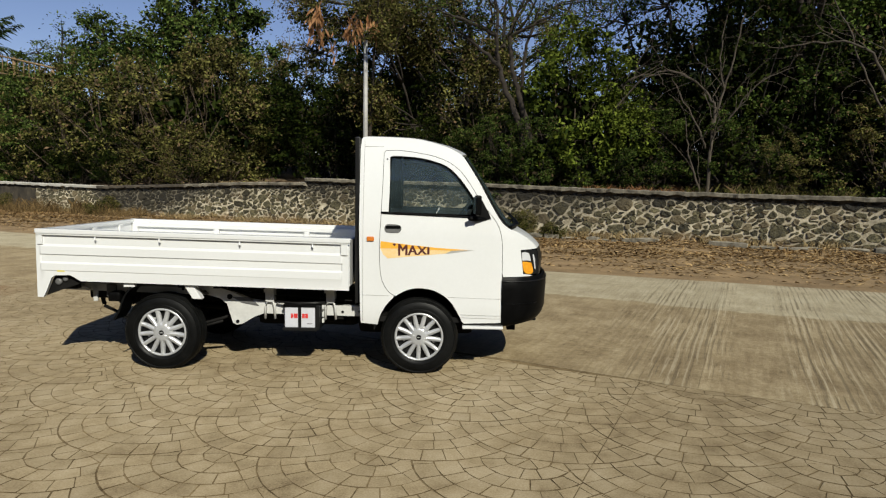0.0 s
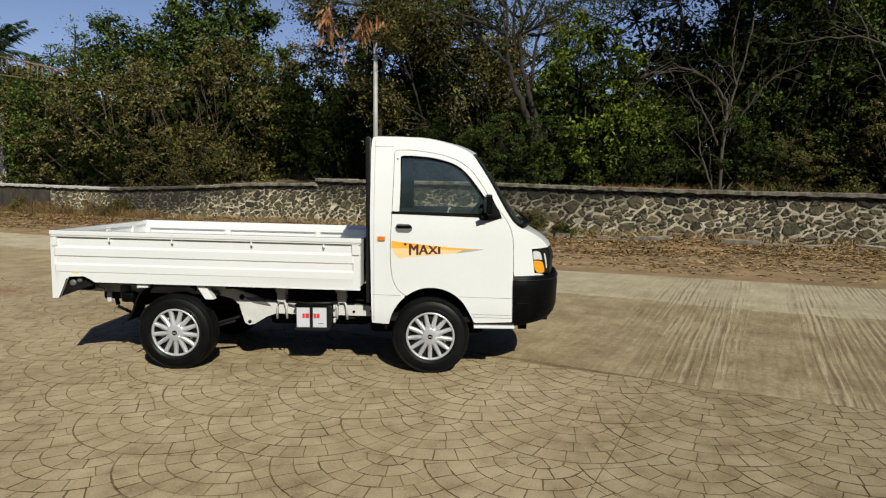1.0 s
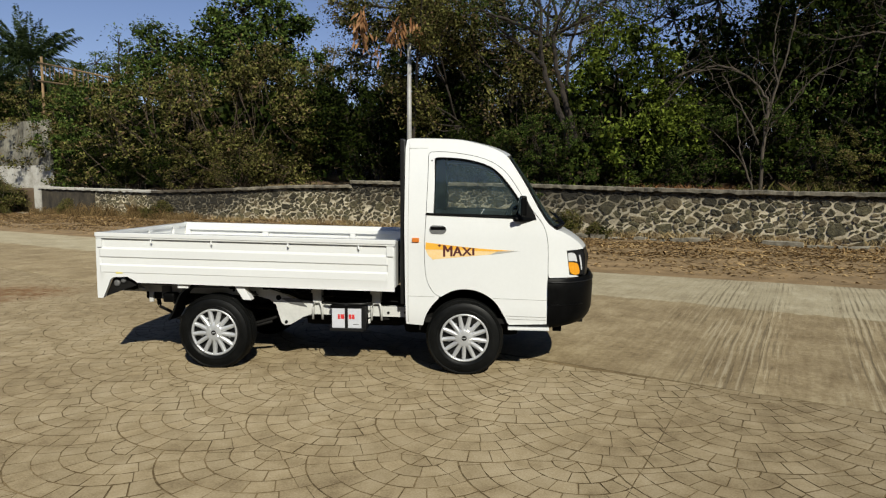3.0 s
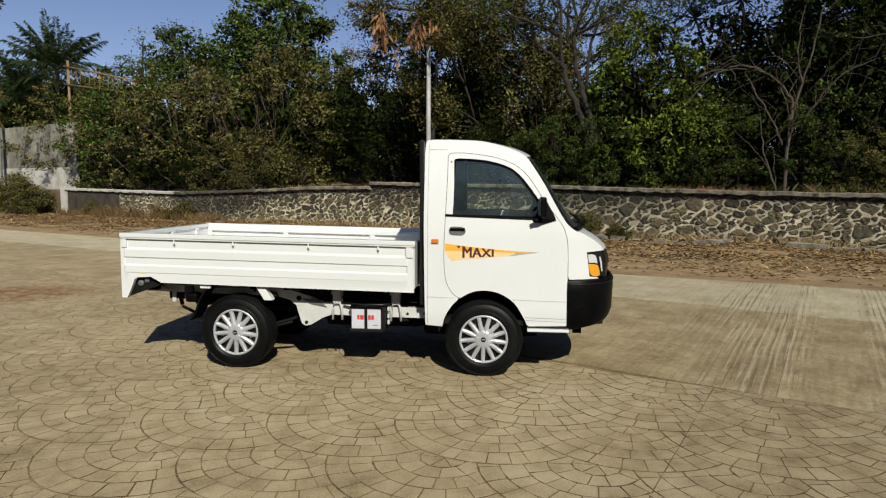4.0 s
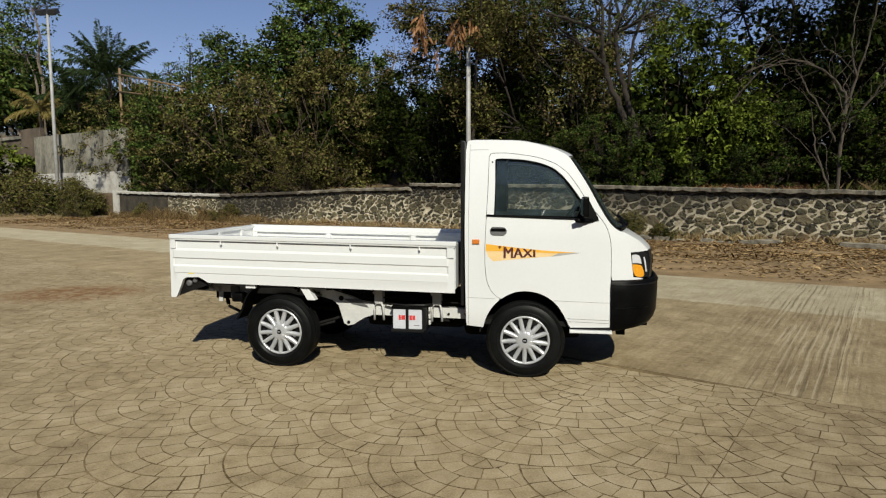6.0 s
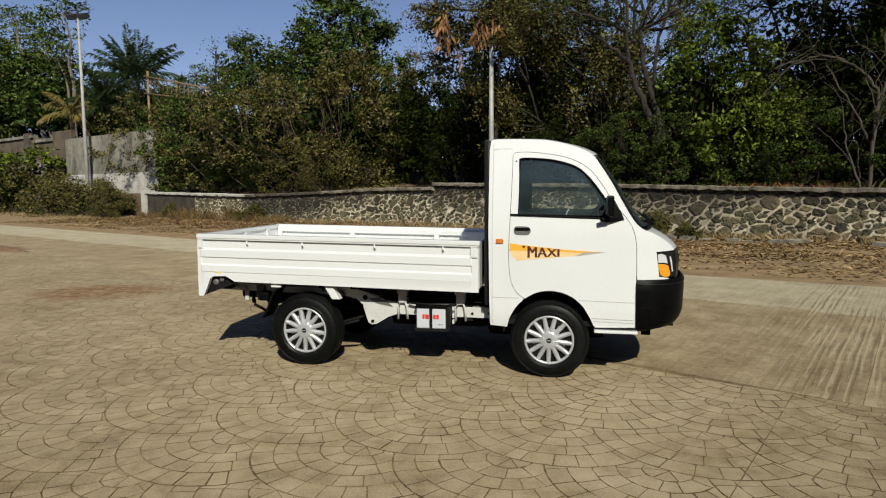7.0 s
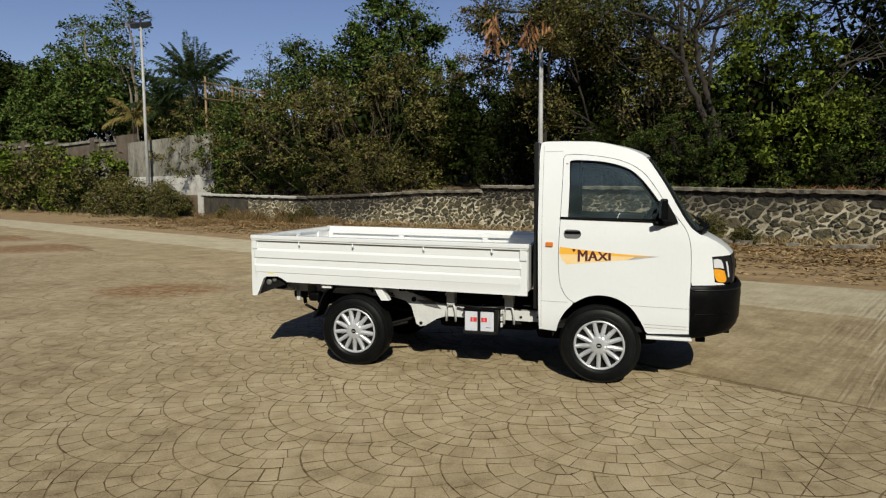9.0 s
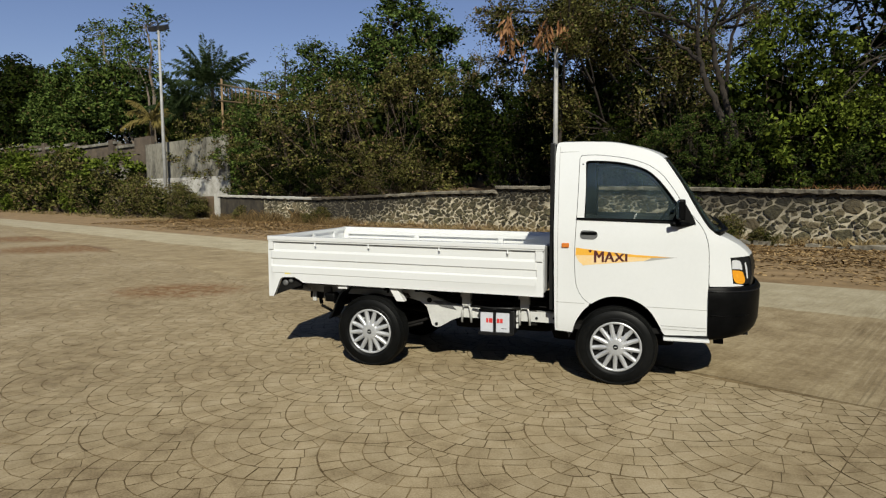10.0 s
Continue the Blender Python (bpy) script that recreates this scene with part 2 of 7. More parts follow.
def tube_data(paths, sides=5):
    """Verts and faces of tapered tubes. paths: lists of (point, radius)."""
    verts, faces = [], []
    for path in paths:
        start = len(verts)
        for i, (p, r) in enumerate(path):
            a, b = path[max(i - 1, 0)][0], path[min(i + 1, len(path) - 1)][0]
            d = Vector(b) - Vector(a)
            d = d.normalized() if d.length > 1e-6 else Vector((0, 0, 1))
            side = d.cross(Vector((0.31, 0.17, 0.93)))
            side = side.normalized() if side.length > 1e-4 else Vector((1, 0, 0))
            up = side.cross(d)
            for k in range(sides):
                w = 2 * math.pi * k / sides
                q = Vector(p) + (side * math.cos(w) + up * math.sin(w)) * r
                verts.append(tuple(q))
        for i in range(len(path) - 1):
            for k in range(sides):
                a0, a1 = start + i * sides + k, start + i * sides + (k + 1) % sides
                faces.append((a0, a1, a1 + sides, a0 + sides))
        faces.append(tuple(start + k for k in reversed(range(sides))))
        faces.append(tuple(start + (len(path) - 1) * sides + k for k in range(sides)))
    return verts, faces


def tubes(name, paths, material, parent=None, sides=5, label="", smooth=True):
    v, f = tube_data(paths, sides)
    return mesh_part(name, v, f, material, parent, smooth, label)


def lathe(bm, profile, steps=48, axis="y", closed=False):
    """Spin a profile of (radius, offset along the axis) round an axis through the origin."""
    rings = []
    for r, h in profile:
        ring = []
        for k in range(steps):
            w = 2 * math.pi * k / steps
            c, s = r * math.cos(w), r * math.sin(w)
            co = (c, h, s) if axis == "y" else (c, s, h) if axis == "z" else (h, c, s)
            ring.append(bm.verts.new(co))
        rings.append(ring)
    pairs = list(zip(rings, rings[1:]))
    if closed:
        pairs.append((rings[-1], rings[0]))
    for a, b in pairs:
        for k in range(steps):
            bm.faces.new((a[k], a[(k + 1) % steps], b[(k + 1) % steps], b[k]))
    if not closed:
        for ring in (rings[0], rings[-1]):
            if profile[rings.index(ring)][0] > 1e-4:
                bm.faces.new(ring)
    bmesh.ops.recalc_face_normals(bm, faces=bm.faces)
    return bm


def leaf_quads(points, length, width, rng, up=0.35, droop=0.0, level=0.7):
    """One folded four-cornered leaf at each point."""
    pts = np.asarray(points)
    k = len(pts)
    t = rng.normal(size=(k, 3))
    t[:, 2] = t[:, 2] * level - droop
    t /= np.linalg.norm(t, axis=1, keepdims=True)
    nn = rng.normal(size=(k, 3))
    nn[:, 2] += up * 2
    s = np.cross(t, nn)
    s /= np.linalg.norm(s, axis=1, keepdims=True) + 1e-9
    nrm = np.cross(s, t)
    ln = (length * rng.uniform(0.65, 1.35, k))[:, None]
    wd = ln * width
    mid = pts + t * ln * 0.45
    verts = np.stack([pts, mid + s * wd / 2 + nrm * wd * 0.18, pts + t * ln - nrm * ln * 0.08, mid - s * wd / 2 + nrm * wd * 0.18], 1).reshape(-1, 3)
    faces = np.arange(4 * k).reshape(-1, 4)
    return verts, faces


def leaf_cloud(name, points, length, width, material, parent, rng, up=0.35, droop=0.0, label="", level=0.7):
    v, f = leaf_quads(points, length, width, rng, up, droop, level)
    me = bpy.data.meshes.new(name)
    me.vertices.add(len(v))
    me.vertices.foreach_set("co", v.astype(np.float32).ravel())
    me.loops.add(f.size)
    me.loops.foreach_set("vertex_index", f.astype(np.int32).ravel())
    me.polygons.add(len(f))
    me.polygons.foreach_set("loop_start", np.arange(0, f.size, 4, dtype=np.int32))
    me.update(calc_edges=True)
    me.validate()
    me.materials.append(material)
    o = new(name, me)
    if parent:
        o.parent = parent
    if label:
        o["label"] = label
    return o

# ---- the large structure: ground, road, wall ----
FAN_EDGE = ((-60.0, 6.6), (-5.8, 2.45), (2.6, 1.58), (30.0, 1.75))  # where the fan paving meets the concrete road (u, n)


def edge_n(u):
    for (u0, n0), (u1, n1) in zip(FAN_EDGE, FAN_EDGE[1:]):
        if u <= u1:
            return n0 + (n1 - n0) * (u - u0) / (u1 - u0)
    return FAN_EDGE[-1][1]


FAR_EDGE = ((-60.0, 7.7), (-20.0, 7.5), (0.0, 7.42), (6.0, 8.0), (30.0, 8.3))  # where the road meets the earth


def far_n(u):
    for (u0, n0), (u1, n1) in zip(FAR_EDGE, FAR_EDGE[1:]):
        if u <= u1:
            return n0 + (n1 - n0) * (u - u0) / (u1 - u0)
    return FAR_EDGE[-1][1]


def on_road(o):
    o.matrix_world = ROAD
    return o


def verge_height(u, n):
    """Level of the earth: flat by the road, up a little to the wall, then the retained bank."""
    if n < 8.0:
        return -0.012
    if n < 14.4:
        k = (n - 8.0) / 6.4
        drift = max(0.0, 1.0 - abs(n - 13.9) / 0.7) * max(0.0, noise.noise(Vector((u * 0.55, 3, 8))) + 0.12)
        return -0.012 + 0.13 * k * k + 0.02 * noise.noise(Vector((u * 0.7, n * 0.9, 0))) * min(1, (n - 8.0) * 2) + 0.19 * drift
    if n < 14.75:
        return 0.05
    return 1.18 + 0.11 * (n - 14.75) + 0.12 * noise.noise(Vector((u * 0.4, n * 0.4, 3)))


def grid_sheet(us, ns, height):
    verts = [(u, n, height(u, n)) for n in ns for u in us]
    w = len(us)
    faces = [(j * w + i, j * w + i + 1, (j + 1) * w + i + 1, (j + 1) * w + i) for j in range(len(ns) - 1) for i in range(w - 1)]
    return verts, faces


def spread(a, b, k):
    return [a + (b - a) * i / (k - 1) for i in range(k)]


g_us = [-1500, -400, -150] + spread(-90, -40, 51)[:-1] + spread(-40, 20, 181) + spread(20, 60, 41)[1:] + [150, 400, 1500]
g_ns = [-1500, -300, -60, -10] + [7.9, 8.0, 8.1] + spread(8.4, 13.1, 16) + spread(13.2, 14.35, 9) + [14.45, 14.7]
v, f = grid_sheet(g_us, g_ns, lambda u, n: verge_height(u, n) if abs(u) < 100 else -0.012)
ground = on_road(mesh_part("ground", v, f, M["earth"], smooth=True))
tagged(ground, "dry brown earth verge strewn with dead leaves", "ground", kind="structure")

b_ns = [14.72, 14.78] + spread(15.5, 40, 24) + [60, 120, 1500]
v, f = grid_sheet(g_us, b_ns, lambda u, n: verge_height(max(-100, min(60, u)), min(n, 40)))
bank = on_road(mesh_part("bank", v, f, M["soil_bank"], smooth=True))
tagged(bank, "leaf-littered soil bank with thicket shade in its colour, held up by the stone wall", "bank", kind="structure")

# bed of the fan paving
bm = bmesh.new()
ring = [bm.verts.new((u, n, -0.0026)) for u, n in ((-60, -25), (30, -25), (30, 1.85), (2.6, 1.68), (-5.8, 2.55), (-60, 6.7))]
bm.faces.new(ring)
paving = on_road(obj("pavement", bm, M["mortar_bed"]))
tagged(paving, "tan stamped paving laid in overlapping fans", "pavement", kind="structure")


def slab_material():
    m, nt, bs = nodes_of("tined_road_concrete")
    tc = nt.nodes.new("ShaderNodeTexCoord").outputs["Object"]
    def stretched(vec, sx, sy):
        mp = nt.nodes.new("ShaderNodeMapping")
        mp.inputs["Scale"].default_value = (sx, sy, 1)
        link(nt, vec, mp.inputs["Vector"])
        return mp.outputs[0]
    warp = noise_node(nt, 0.5, 1, 0.4, tc)
    off = nt.nodes.new("ShaderNodeVectorMath")
    off.operation = "MULTIPLY_ADD"
    link(nt, warp.outputs["Color"], off.inputs[0])
    off.inputs[1].default_value = (0.07, 0.0, 0.0)
    link(nt, tc, off.inputs[2])
    rows = nt.nodes.new("ShaderNodeSeparateXYZ")
    link(nt, off.outputs[0], rows.inputs[0])
    drift = math_node(nt, "MULTIPLY", noise_node(nt, 1.0, 2.0, 0.6, stretched(off.outputs[0], 7.0, 0.10)).outputs[0], 14.0)
    comb = math_node(nt, "SINE", math_node(nt, "ADD", math_node(nt, "MULTIPLY", rows.outputs[0], 2 * math.pi / 0.062), drift))
    broken = noise_node(nt, 1.0, 5.0, 0.7, stretched(off.outputs[0], 26.0, 0.7)).outputs[0]
    tine = math_node(nt, "ADD", math_node(nt, "MULTIPLY", comb, 0.15), broken)
    lines = ramp(nt, tine, [(0.365, (0, 0, 0)), (0.39, (1, 1, 1))]).outputs[0]
    where = ramp(nt, noise_node(nt, 1.0, 3, 0.6, stretched(tc, 0.75, 0.22)).outputs[0], [(0.40, (0.25, 0.25, 0.25)), (0.55, (1, 1, 1))]).outputs[0]
    across_u = nt.nodes.new("ShaderNodeSeparateXYZ")
    link(nt, off.outputs[0], across_u.inputs[0])
    along = math_node(nt, "ADD", across_u.outputs[0], math_node(nt, "MULTIPLY", noise_node(nt, 2.2, 4, 0.7, tc).outputs[0], 0.9))
    raked = ramp(nt, math_node(nt, "MULTIPLY", along, 0.1), [(0.33, (0.14, 0.14, 0.14)), (0.38, (1, 1, 1)), (0.44, (1, 1, 1)), (0.455, (0.05, 0.05, 0.05)), (0.495, (0.05, 0.05, 0.05)), (0.52, (1, 1, 1))]).outputs[0]
    where = math_node(nt, "MULTIPLY", where, raked)
    big = noise_node(nt, 1.5, 8, 0.74, tc).outputs[0]
    fine = noise_node(nt, 20, 7, 0.85, tc).outputs[0]
    combed = noise_node(nt, 1.0, 6, 0.75, stretched(off.outputs[0], 9.0, 1.1)).outputs[0]
    tone = math_node(nt, "ADD", math_node(nt, "MULTIPLY", big, 0.4), math_node(nt, "ADD", math_node(nt, "MULTIPLY", fine, 0.35), math_node(nt, "MULTIPLY", combed, 0.25)))
    dusty = ramp(nt, tone, [(0.42, (0.13, 0.093, 0.047)), (0.5, (0.205, 0.157, 0.087)), (0.58, (0.285, 0.23, 0.137))]).outputs[0]
    clean = ramp(nt, tone, [(0.43, (0.215, 0.18, 0.114)), (0.5, (0.278, 0.239, 0.155)), (0.57, (0.338, 0.30, 0.21))]).outputs[0]
    sep = nt.nodes.new("ShaderNodeSeparateXYZ")
    link(nt, tc, sep.inputs[0])
    line = math_node(nt, "ADD", sep.outputs[1], math_node(nt, "MULTIPLY", noise_node(nt, 1.1, 8, 0.72, tc).outputs[0], 0.8))
    swept = ramp(nt, math_node(nt, "MULTIPLY", line, 0.1), [(0.556, (0, 0, 0)), (0.561, (1, 1, 1))]).outputs[0]
    base = mixed(nt, swept, dusty, clean)
    amount = math_node(nt, "MULTIPLY", math_node(nt, "SUBTRACT", 1.0, lines), math_node(nt, "MULTIPLY", where, 0.78))
    col = mixed(nt, amount, base, (0.099, 0.0739, 0.0409))
    pale = ramp(nt, tine, [(0.625, (0, 0, 0)), (0.65, (1, 1, 1))]).outputs[0]
    col = mixed(nt, math_node(nt, "MULTIPLY", pale, math_node(nt, "MULTIPLY", where, 0.6)), col, (0.37, 0.322, 0.222))
    tone_of = nt.nodes.new("ShaderNodeHueSaturation")
    link(nt, col, tone_of.inputs["Color"])
    link(nt, math_node(nt, "ADD", math_node(nt, "MULTIPLY", nt.nodes.new("ShaderNodeObjectInfo").outputs["Random"], 0.16), 0.92), tone_of.inputs["Value"])
    col = tone_of.outputs[0]
    # ragged rusty patch far along the road
    mp = nt.nodes.new("ShaderNodeMapping")
    mp.vector_type = "TEXTURE"
    mp.inputs["Location"].default_value, mp.inputs["Scale"].default_value = (-15.4, 2.9, 0), (1.7, 0.5, 1)
    link(nt, tc, mp.inputs["Vector"])
    ln = nt.nodes.new("ShaderNodeVectorMath")
    ln.operation = "LENGTH"
    link(nt, mp.outputs[0], ln.inputs[0])
    rag = math_node(nt, "MULTIPLY", math_node(nt, "ADD", ln.outputs["Value"], big), 0.6)
    spot = ramp(nt, rag, [(0.7, (1, 1, 1)), (0.95, (0, 0, 0))]).outputs[0]
    col = mixed(nt, math_node(nt, "MULTIPLY", spot, 0.85), col, (0.105, 0.058, 0.028))
    link(nt, col, bs.inputs["Base Color"])
    bs.inputs["Roughness"].default_value = 0.85
    bs.inputs["Diffuse Roughness"].default_value = 1.0
    h = math_node(nt, "ADD", math_node(nt, "MULTIPLY", math_node(nt, "MULTIPLY", lines, where), 0.8), math_node(nt, "MULTIPLY", fine, 1.2))
    bumped(nt, bs, h, 0.5, 0.012)
    return m


M["slab"] = slab_material()

# road: cast panels with open joints
road_bed = on_road(obj("road", boxed(-60, 30, 1.75, 7.35, -0.3, -0.006), M["mortar_bed"]))
tagged(road_bed, "concrete road cast in panels with raked grooves", "road", kind="structure")
joints = [-60, -51, -42, -34, -26, -20, -14.5, -9.4, -4.7, -0.4, 3.87, 8.2, 12.5, 17, 22, 30]
for a, b in zip(joints, joints[1:]):
    bm = bmesh.new()
    pts = [(a + 0.0015, edge_n(a) - (0.06 if a < 3 else 0.016)), (b - 0.0015, edge_n(b) - (0.06 if b < 3 else 0.016)), (b - 0.0015, far_n(b)), (a + 0.0015, far_n(a))]
    lo = [bm.verts.new((u, n, -0.1)) for u, n in pts]
    hi = [bm.verts.new((u, n, 0.004)) for u, n in pts]
    bm.faces.new(hi)
    for i in range(4):
        bm.faces.new((lo[i], lo[(i + 1) % 4], hi[(i + 1) % 4], hi[i]))
    part("concrete_panel", bm, M["slab"], road_bed)

# unseen walls added behind the camera and beyond the open end to block skylight
back_block = obj("sky_block_back", boxed(-22.4, 24.4, -19.6, -19.2, -0.3, 9.0), M["sky_block"])
tagged(back_block, "unseen dark wall added behind the camera to block skylight", "wall", kind="structure")
end_block = obj("sky_block_end", boxed(24, 24.4, -19.2, -4, -0.3, 9.0), M["sky_block"])
tagged(end_block, "unseen dark wall added at the open end to block skylight", "wall", kind="structure")

# one more unseen wall, added to cut skylight from the left
side_block = obj("sky_block_side", boxed(-22.4, -22, -19.2, -2, -0.3, 10.0), M["sky_block"])
tagged(side_block, "unseen dark wall added at the side to block skylight", "wall", kind="structure")

# ---- the rubble wall ----
WALL_N = 14.4
TOP = ((-29.0, 1.42), (-20.0, 1.28), (-15.0, 1.42), (-12.3, 1.53), (-9.62, 1.54), (-9.6, 1.70), (-7.8, 1.665), (-2.6, 1.585), (0.0, 1.50), (3.8, 1.42), (7.0, 1.39), (26.0, 1.32))


def wall_top(u):
    for (u0, z0), (u1, z1) in zip(TOP, TOP[1:]):
        if u <= u1:
            return z0 + (z1 - z0) * (u - u0) / (u1 - u0)
    return TOP[-1][1]


def wall_core(name, us, n0, n1, low, drop, material):
    bm = bmesh.new()
    rows = []
    for u in us:
        zt = wall_top(u) - drop
        rows.append([bm.verts.new(c) for c in ((u, n0, low), (u, n1, low), (u, n1, zt), (u, n0, zt))])
    for a, b in zip(rows, rows[1:]):
        for i in range(4):
            bm.faces.new((a[i], a[(i + 1) % 4], b[(i + 1) % 4], b[i]))
    bm.faces.new(rows[0])
    bm.faces.new(rows[-1])
    bmesh.ops.recalc_face_normals(bm, faces=bm.faces)
    return on_road(obj(name, bm, material))


wall_us = [-29.0, -25.5, -24.5, -20.0, -15, -12.3, -9.62, -9.6, -7.8, -2.6, 0, 3.8, 7, 15, 26]
stone_wall = wall_core("wall_stone", wall_us[2:], WALL_N, WALL_N + 0.38, -0.3, 0.1, M["mortar"])
tagged(stone_wall, "low retaining wall of dark rubble stone in pale mortar", "stone wall", kind="structure")
plaster_wall = wall_core("wall_plaster", wall_us[:3], WALL_N - 0.03, WALL_N + 0.36, -0.3, 0.1, M["dark_plaster"])
tagged(plaster_wall, "low plastered wall blackened by mildew", "wall", kind="structure")


def coping_piece(name, u0, u1, parent, material, thick=0.10, lap=0.155):
    bm = bmesh.new()
    rows = []
    k = max(2, int((u1 - u0) / 0.12))
    for i in range(k + 1):
        u = u0 + (u1 - u0) * i / k
        zt = wall_top(min(u, u1 - 0.001) if u0 < -9.7 else max(u, u0 + 0.02)) + 0.022 * noise.noise(Vector((u * 1.7, 1, 5))) + 0.022 * noise.noise(Vector((u * 6.1, 2, 5)))
        d = 0.04 * noise.noise(Vector((u * 2.3, 7, 2))) + 0.045 * noise.noise(Vector((u * 7.3, 7, 4)))
        drop = thick * (1.0 + 0.45 * noise.noise(Vector((u * 3.9, 4, 1))))
        rows.append([bm.verts.new(c) for c in ((u, WALL_N - lap + d + 0.02, zt - drop), (u, WALL_N + 0.46, zt - thick), (u, WALL_N + 0.46, zt), (u, WALL_N - lap + d + 0.015, zt), (u, WALL_N - lap + d, zt - 0.02))])
    for a, b in zip(rows, rows[1:]):
        for i in range(5):
            bm.faces.new((a[i], a[(i + 1) % 5], b[(i + 1) % 5], b[i]))
    bm.faces.new(rows[0])
    bm.faces.new(rows[-1])
    bmesh.ops.recalc_face_normals(bm, faces=bm.faces)
    part(name, bm, material, parent)


for u0, u1 in ((-29, -27.0), (-27.0, -24.52)):
    coping_piece("coping_slab", u0, u1 - 0.01, plaster_wall, M["white_coping"])
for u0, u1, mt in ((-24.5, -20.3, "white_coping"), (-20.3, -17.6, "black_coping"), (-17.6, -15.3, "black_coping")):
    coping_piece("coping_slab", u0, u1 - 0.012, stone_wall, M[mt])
for u0, u1 in ((-15.3, -12.4), (-12.4, -9.61), (-9.6, -6.7), (-6.7, -3.1), (-3.1, 0.6), (0.6, 3.9), (3.9, 7.3), (7.3, 11), (11, 15), (15, 26)):
    coping_piece("coping_slab", u0, u1 - 0.012, stone_wall, M["coping"])

post = on_road(obj("gate_post", boxed(-29.4, -28.85, WALL_N - 0.1, WALL_N + 0.42, -0.2, 1.5, 0.02), M["white_coping"]))
tagged(post, "whitewashed concrete post ending the low wall", "post")
step_block = on_road(obj("kerb_block", boxed(-29.9, -28.4, WALL_N - 0.75, WALL_N - 0.2, -0.2, 0.13, 0.03), M["coping"]))
tagged(step_block, "short worn concrete block lying by the post", "block")

# low broken kerb along the foot of the wall
kerb = on_road(obj("kerb", boxed(-14, 26, WALL_N - 0.33, WALL_N - 0.02, -0.2, 0.02), M["mortar"]))
tagged(kerb, "broken concrete kerb along the foot of the stone wall", "kerb", kind="structure")
rk = random.Random(4)
u = -6.0
while u < 24:
    w = rk.uniform(0.35, 1.3)
    if rk.random() < 0.8:
        bm = boxed(u, u + w - rk.uniform(0.01, 0.12), WALL_N - 0.60 + rk.uniform(-0.05, 0.04), WALL_N - 0.31, -0.1, rk.uniform(0.13, 0.22), 0.0)
        bmesh.ops.subdivide_edges(bm, edges=[e for e in bm.edges if abs(e.verts[0].co.x - e.verts[1].co.x) > 0.1], cuts=5)
        for q in bm.verts:
            q.co += Vector((0, 0.5, 0.6)) * 0.07 * noise.noise(q.co * 5.0) + Vector((rk.uniform(-0.01, 0.01), rk.uniform(-0.012, 0.012), rk.uniform(-0.012, 0.008)))
        bmesh.ops.rotate(bm, verts=bm.verts, cent=(u + w / 2, WALL_N - 0.45, 0.1), matrix=Matrix.Rotation(rk.uniform(-0.05, 0.05), 3, "Z") @ Matrix.Rotation(rk.uniform(-0.04, 0.04), 3, "Y"))
        part("kerb_stone", bm, M["coping"], kerb)
    u += w

# tall concrete compound wall beyond the end of the low wall
tall = on_road(obj("wall_compound", boxed(-42.0, -30.9, 16.0, 16.18, 0.0, 4.95), M["panel"]))
tagged(tall, "tall stained grey concrete boundary wall panel", "wall", kind="structure")
part("plinth", boxed(-42.1, -30.6, 15.9, 16.02, 0.0, 2.55, 0.02), M["panel_white"], tall, "whitewashed lower course")
part("rib", boxed(-38.9, -38.55, 15.93, 16.03, 2.6, 4.97), M["panel"], tall)
bm = bmesh.new()
tops = ((-90.0, 7.1), (-75.0, 6.7), (-60.0, 5.95), (-50.0, 5.55), (-43.5, 5.15))
rows = [[bm.verts.new((u, n, z)) for n, z in ((17.2, 0.0), (17.45, 0.0), (17.45, zt), (17.2, zt))] for u, zt in tops]
for a, b in zip(rows, rows[1:]):
    for i in range(4):
        bm.faces.new((a[i], a[(i + 1) % 4], b[(i + 1) % 4], b[i]))
bm.faces.new(rows[0])
bm.faces.new(rows[-1])
bmesh.ops.recalc_face_normals(bm, faces=bm.faces)
brown = on_road(obj("wall_brown", bm, M["brown_wall"]))
tagged(brown, "long brown washed compound wall behind shrubs", "wall", kind="structure")
for (u0, z0), (u1, z1) in zip(tops, tops[1:]):
    part("plinth", boxed(u0 + 0.05, u1 - 0.05, 17.1, 17.22, 0.0, z1 - 1.35, 0.02), M["panel"], brown, "whitewashed lower course")
    part("coping", boxed(u0 + 0.05, u1 - 0.05, 17.05, 17.5, z1 - 0.02, z1 + 0.2, 0.02), M["panel"], brown)
for u, z in ((-46.4, 5.75), (-51.5, 5.9), (-60.2, 6.2), (-68.5, 6.6)):
    part("pier", boxed(u, u + 0.9 if u < -47 else u + 3.0, 17.02, 17.3, 0.0, z, 0.02), M["brown_wall"], brown, "rust-brown pier")

# ---- the truck ----
M["white"] = surface("white_body_paint", (0.715, 0.722, 0.712), (0.755, 0.762, 0.752), 1.5, 40, 0.32, coat=0.5, bump=0.02, depth=0.001)
M["frame_white"] = surface("dusty_white_chassis_paint", (0.50, 0.50, 0.48), (0.66, 0.66, 0.635), 6, 60, 0.5, bump=0.05)
M["black_plastic"] = surface("black_textured_plastic", (0.0018, 0.0018, 0.0018), (0.0045, 0.0045, 0.0045), 20, 180, 0.42, bump=0.08, depth=0.001, spec=0.08)
M["black_satin"] = surface("black_satin_metal", (0.006, 0.006, 0.006), (0.013, 0.013, 0.013), 10, 90, 0.4, spec=0.3)
M["underbody"] = surface("dark_underbody", (0.004, 0.004, 0.004), (0.014, 0.013, 0.012), 8, 60, 0.7, spec=0.15)
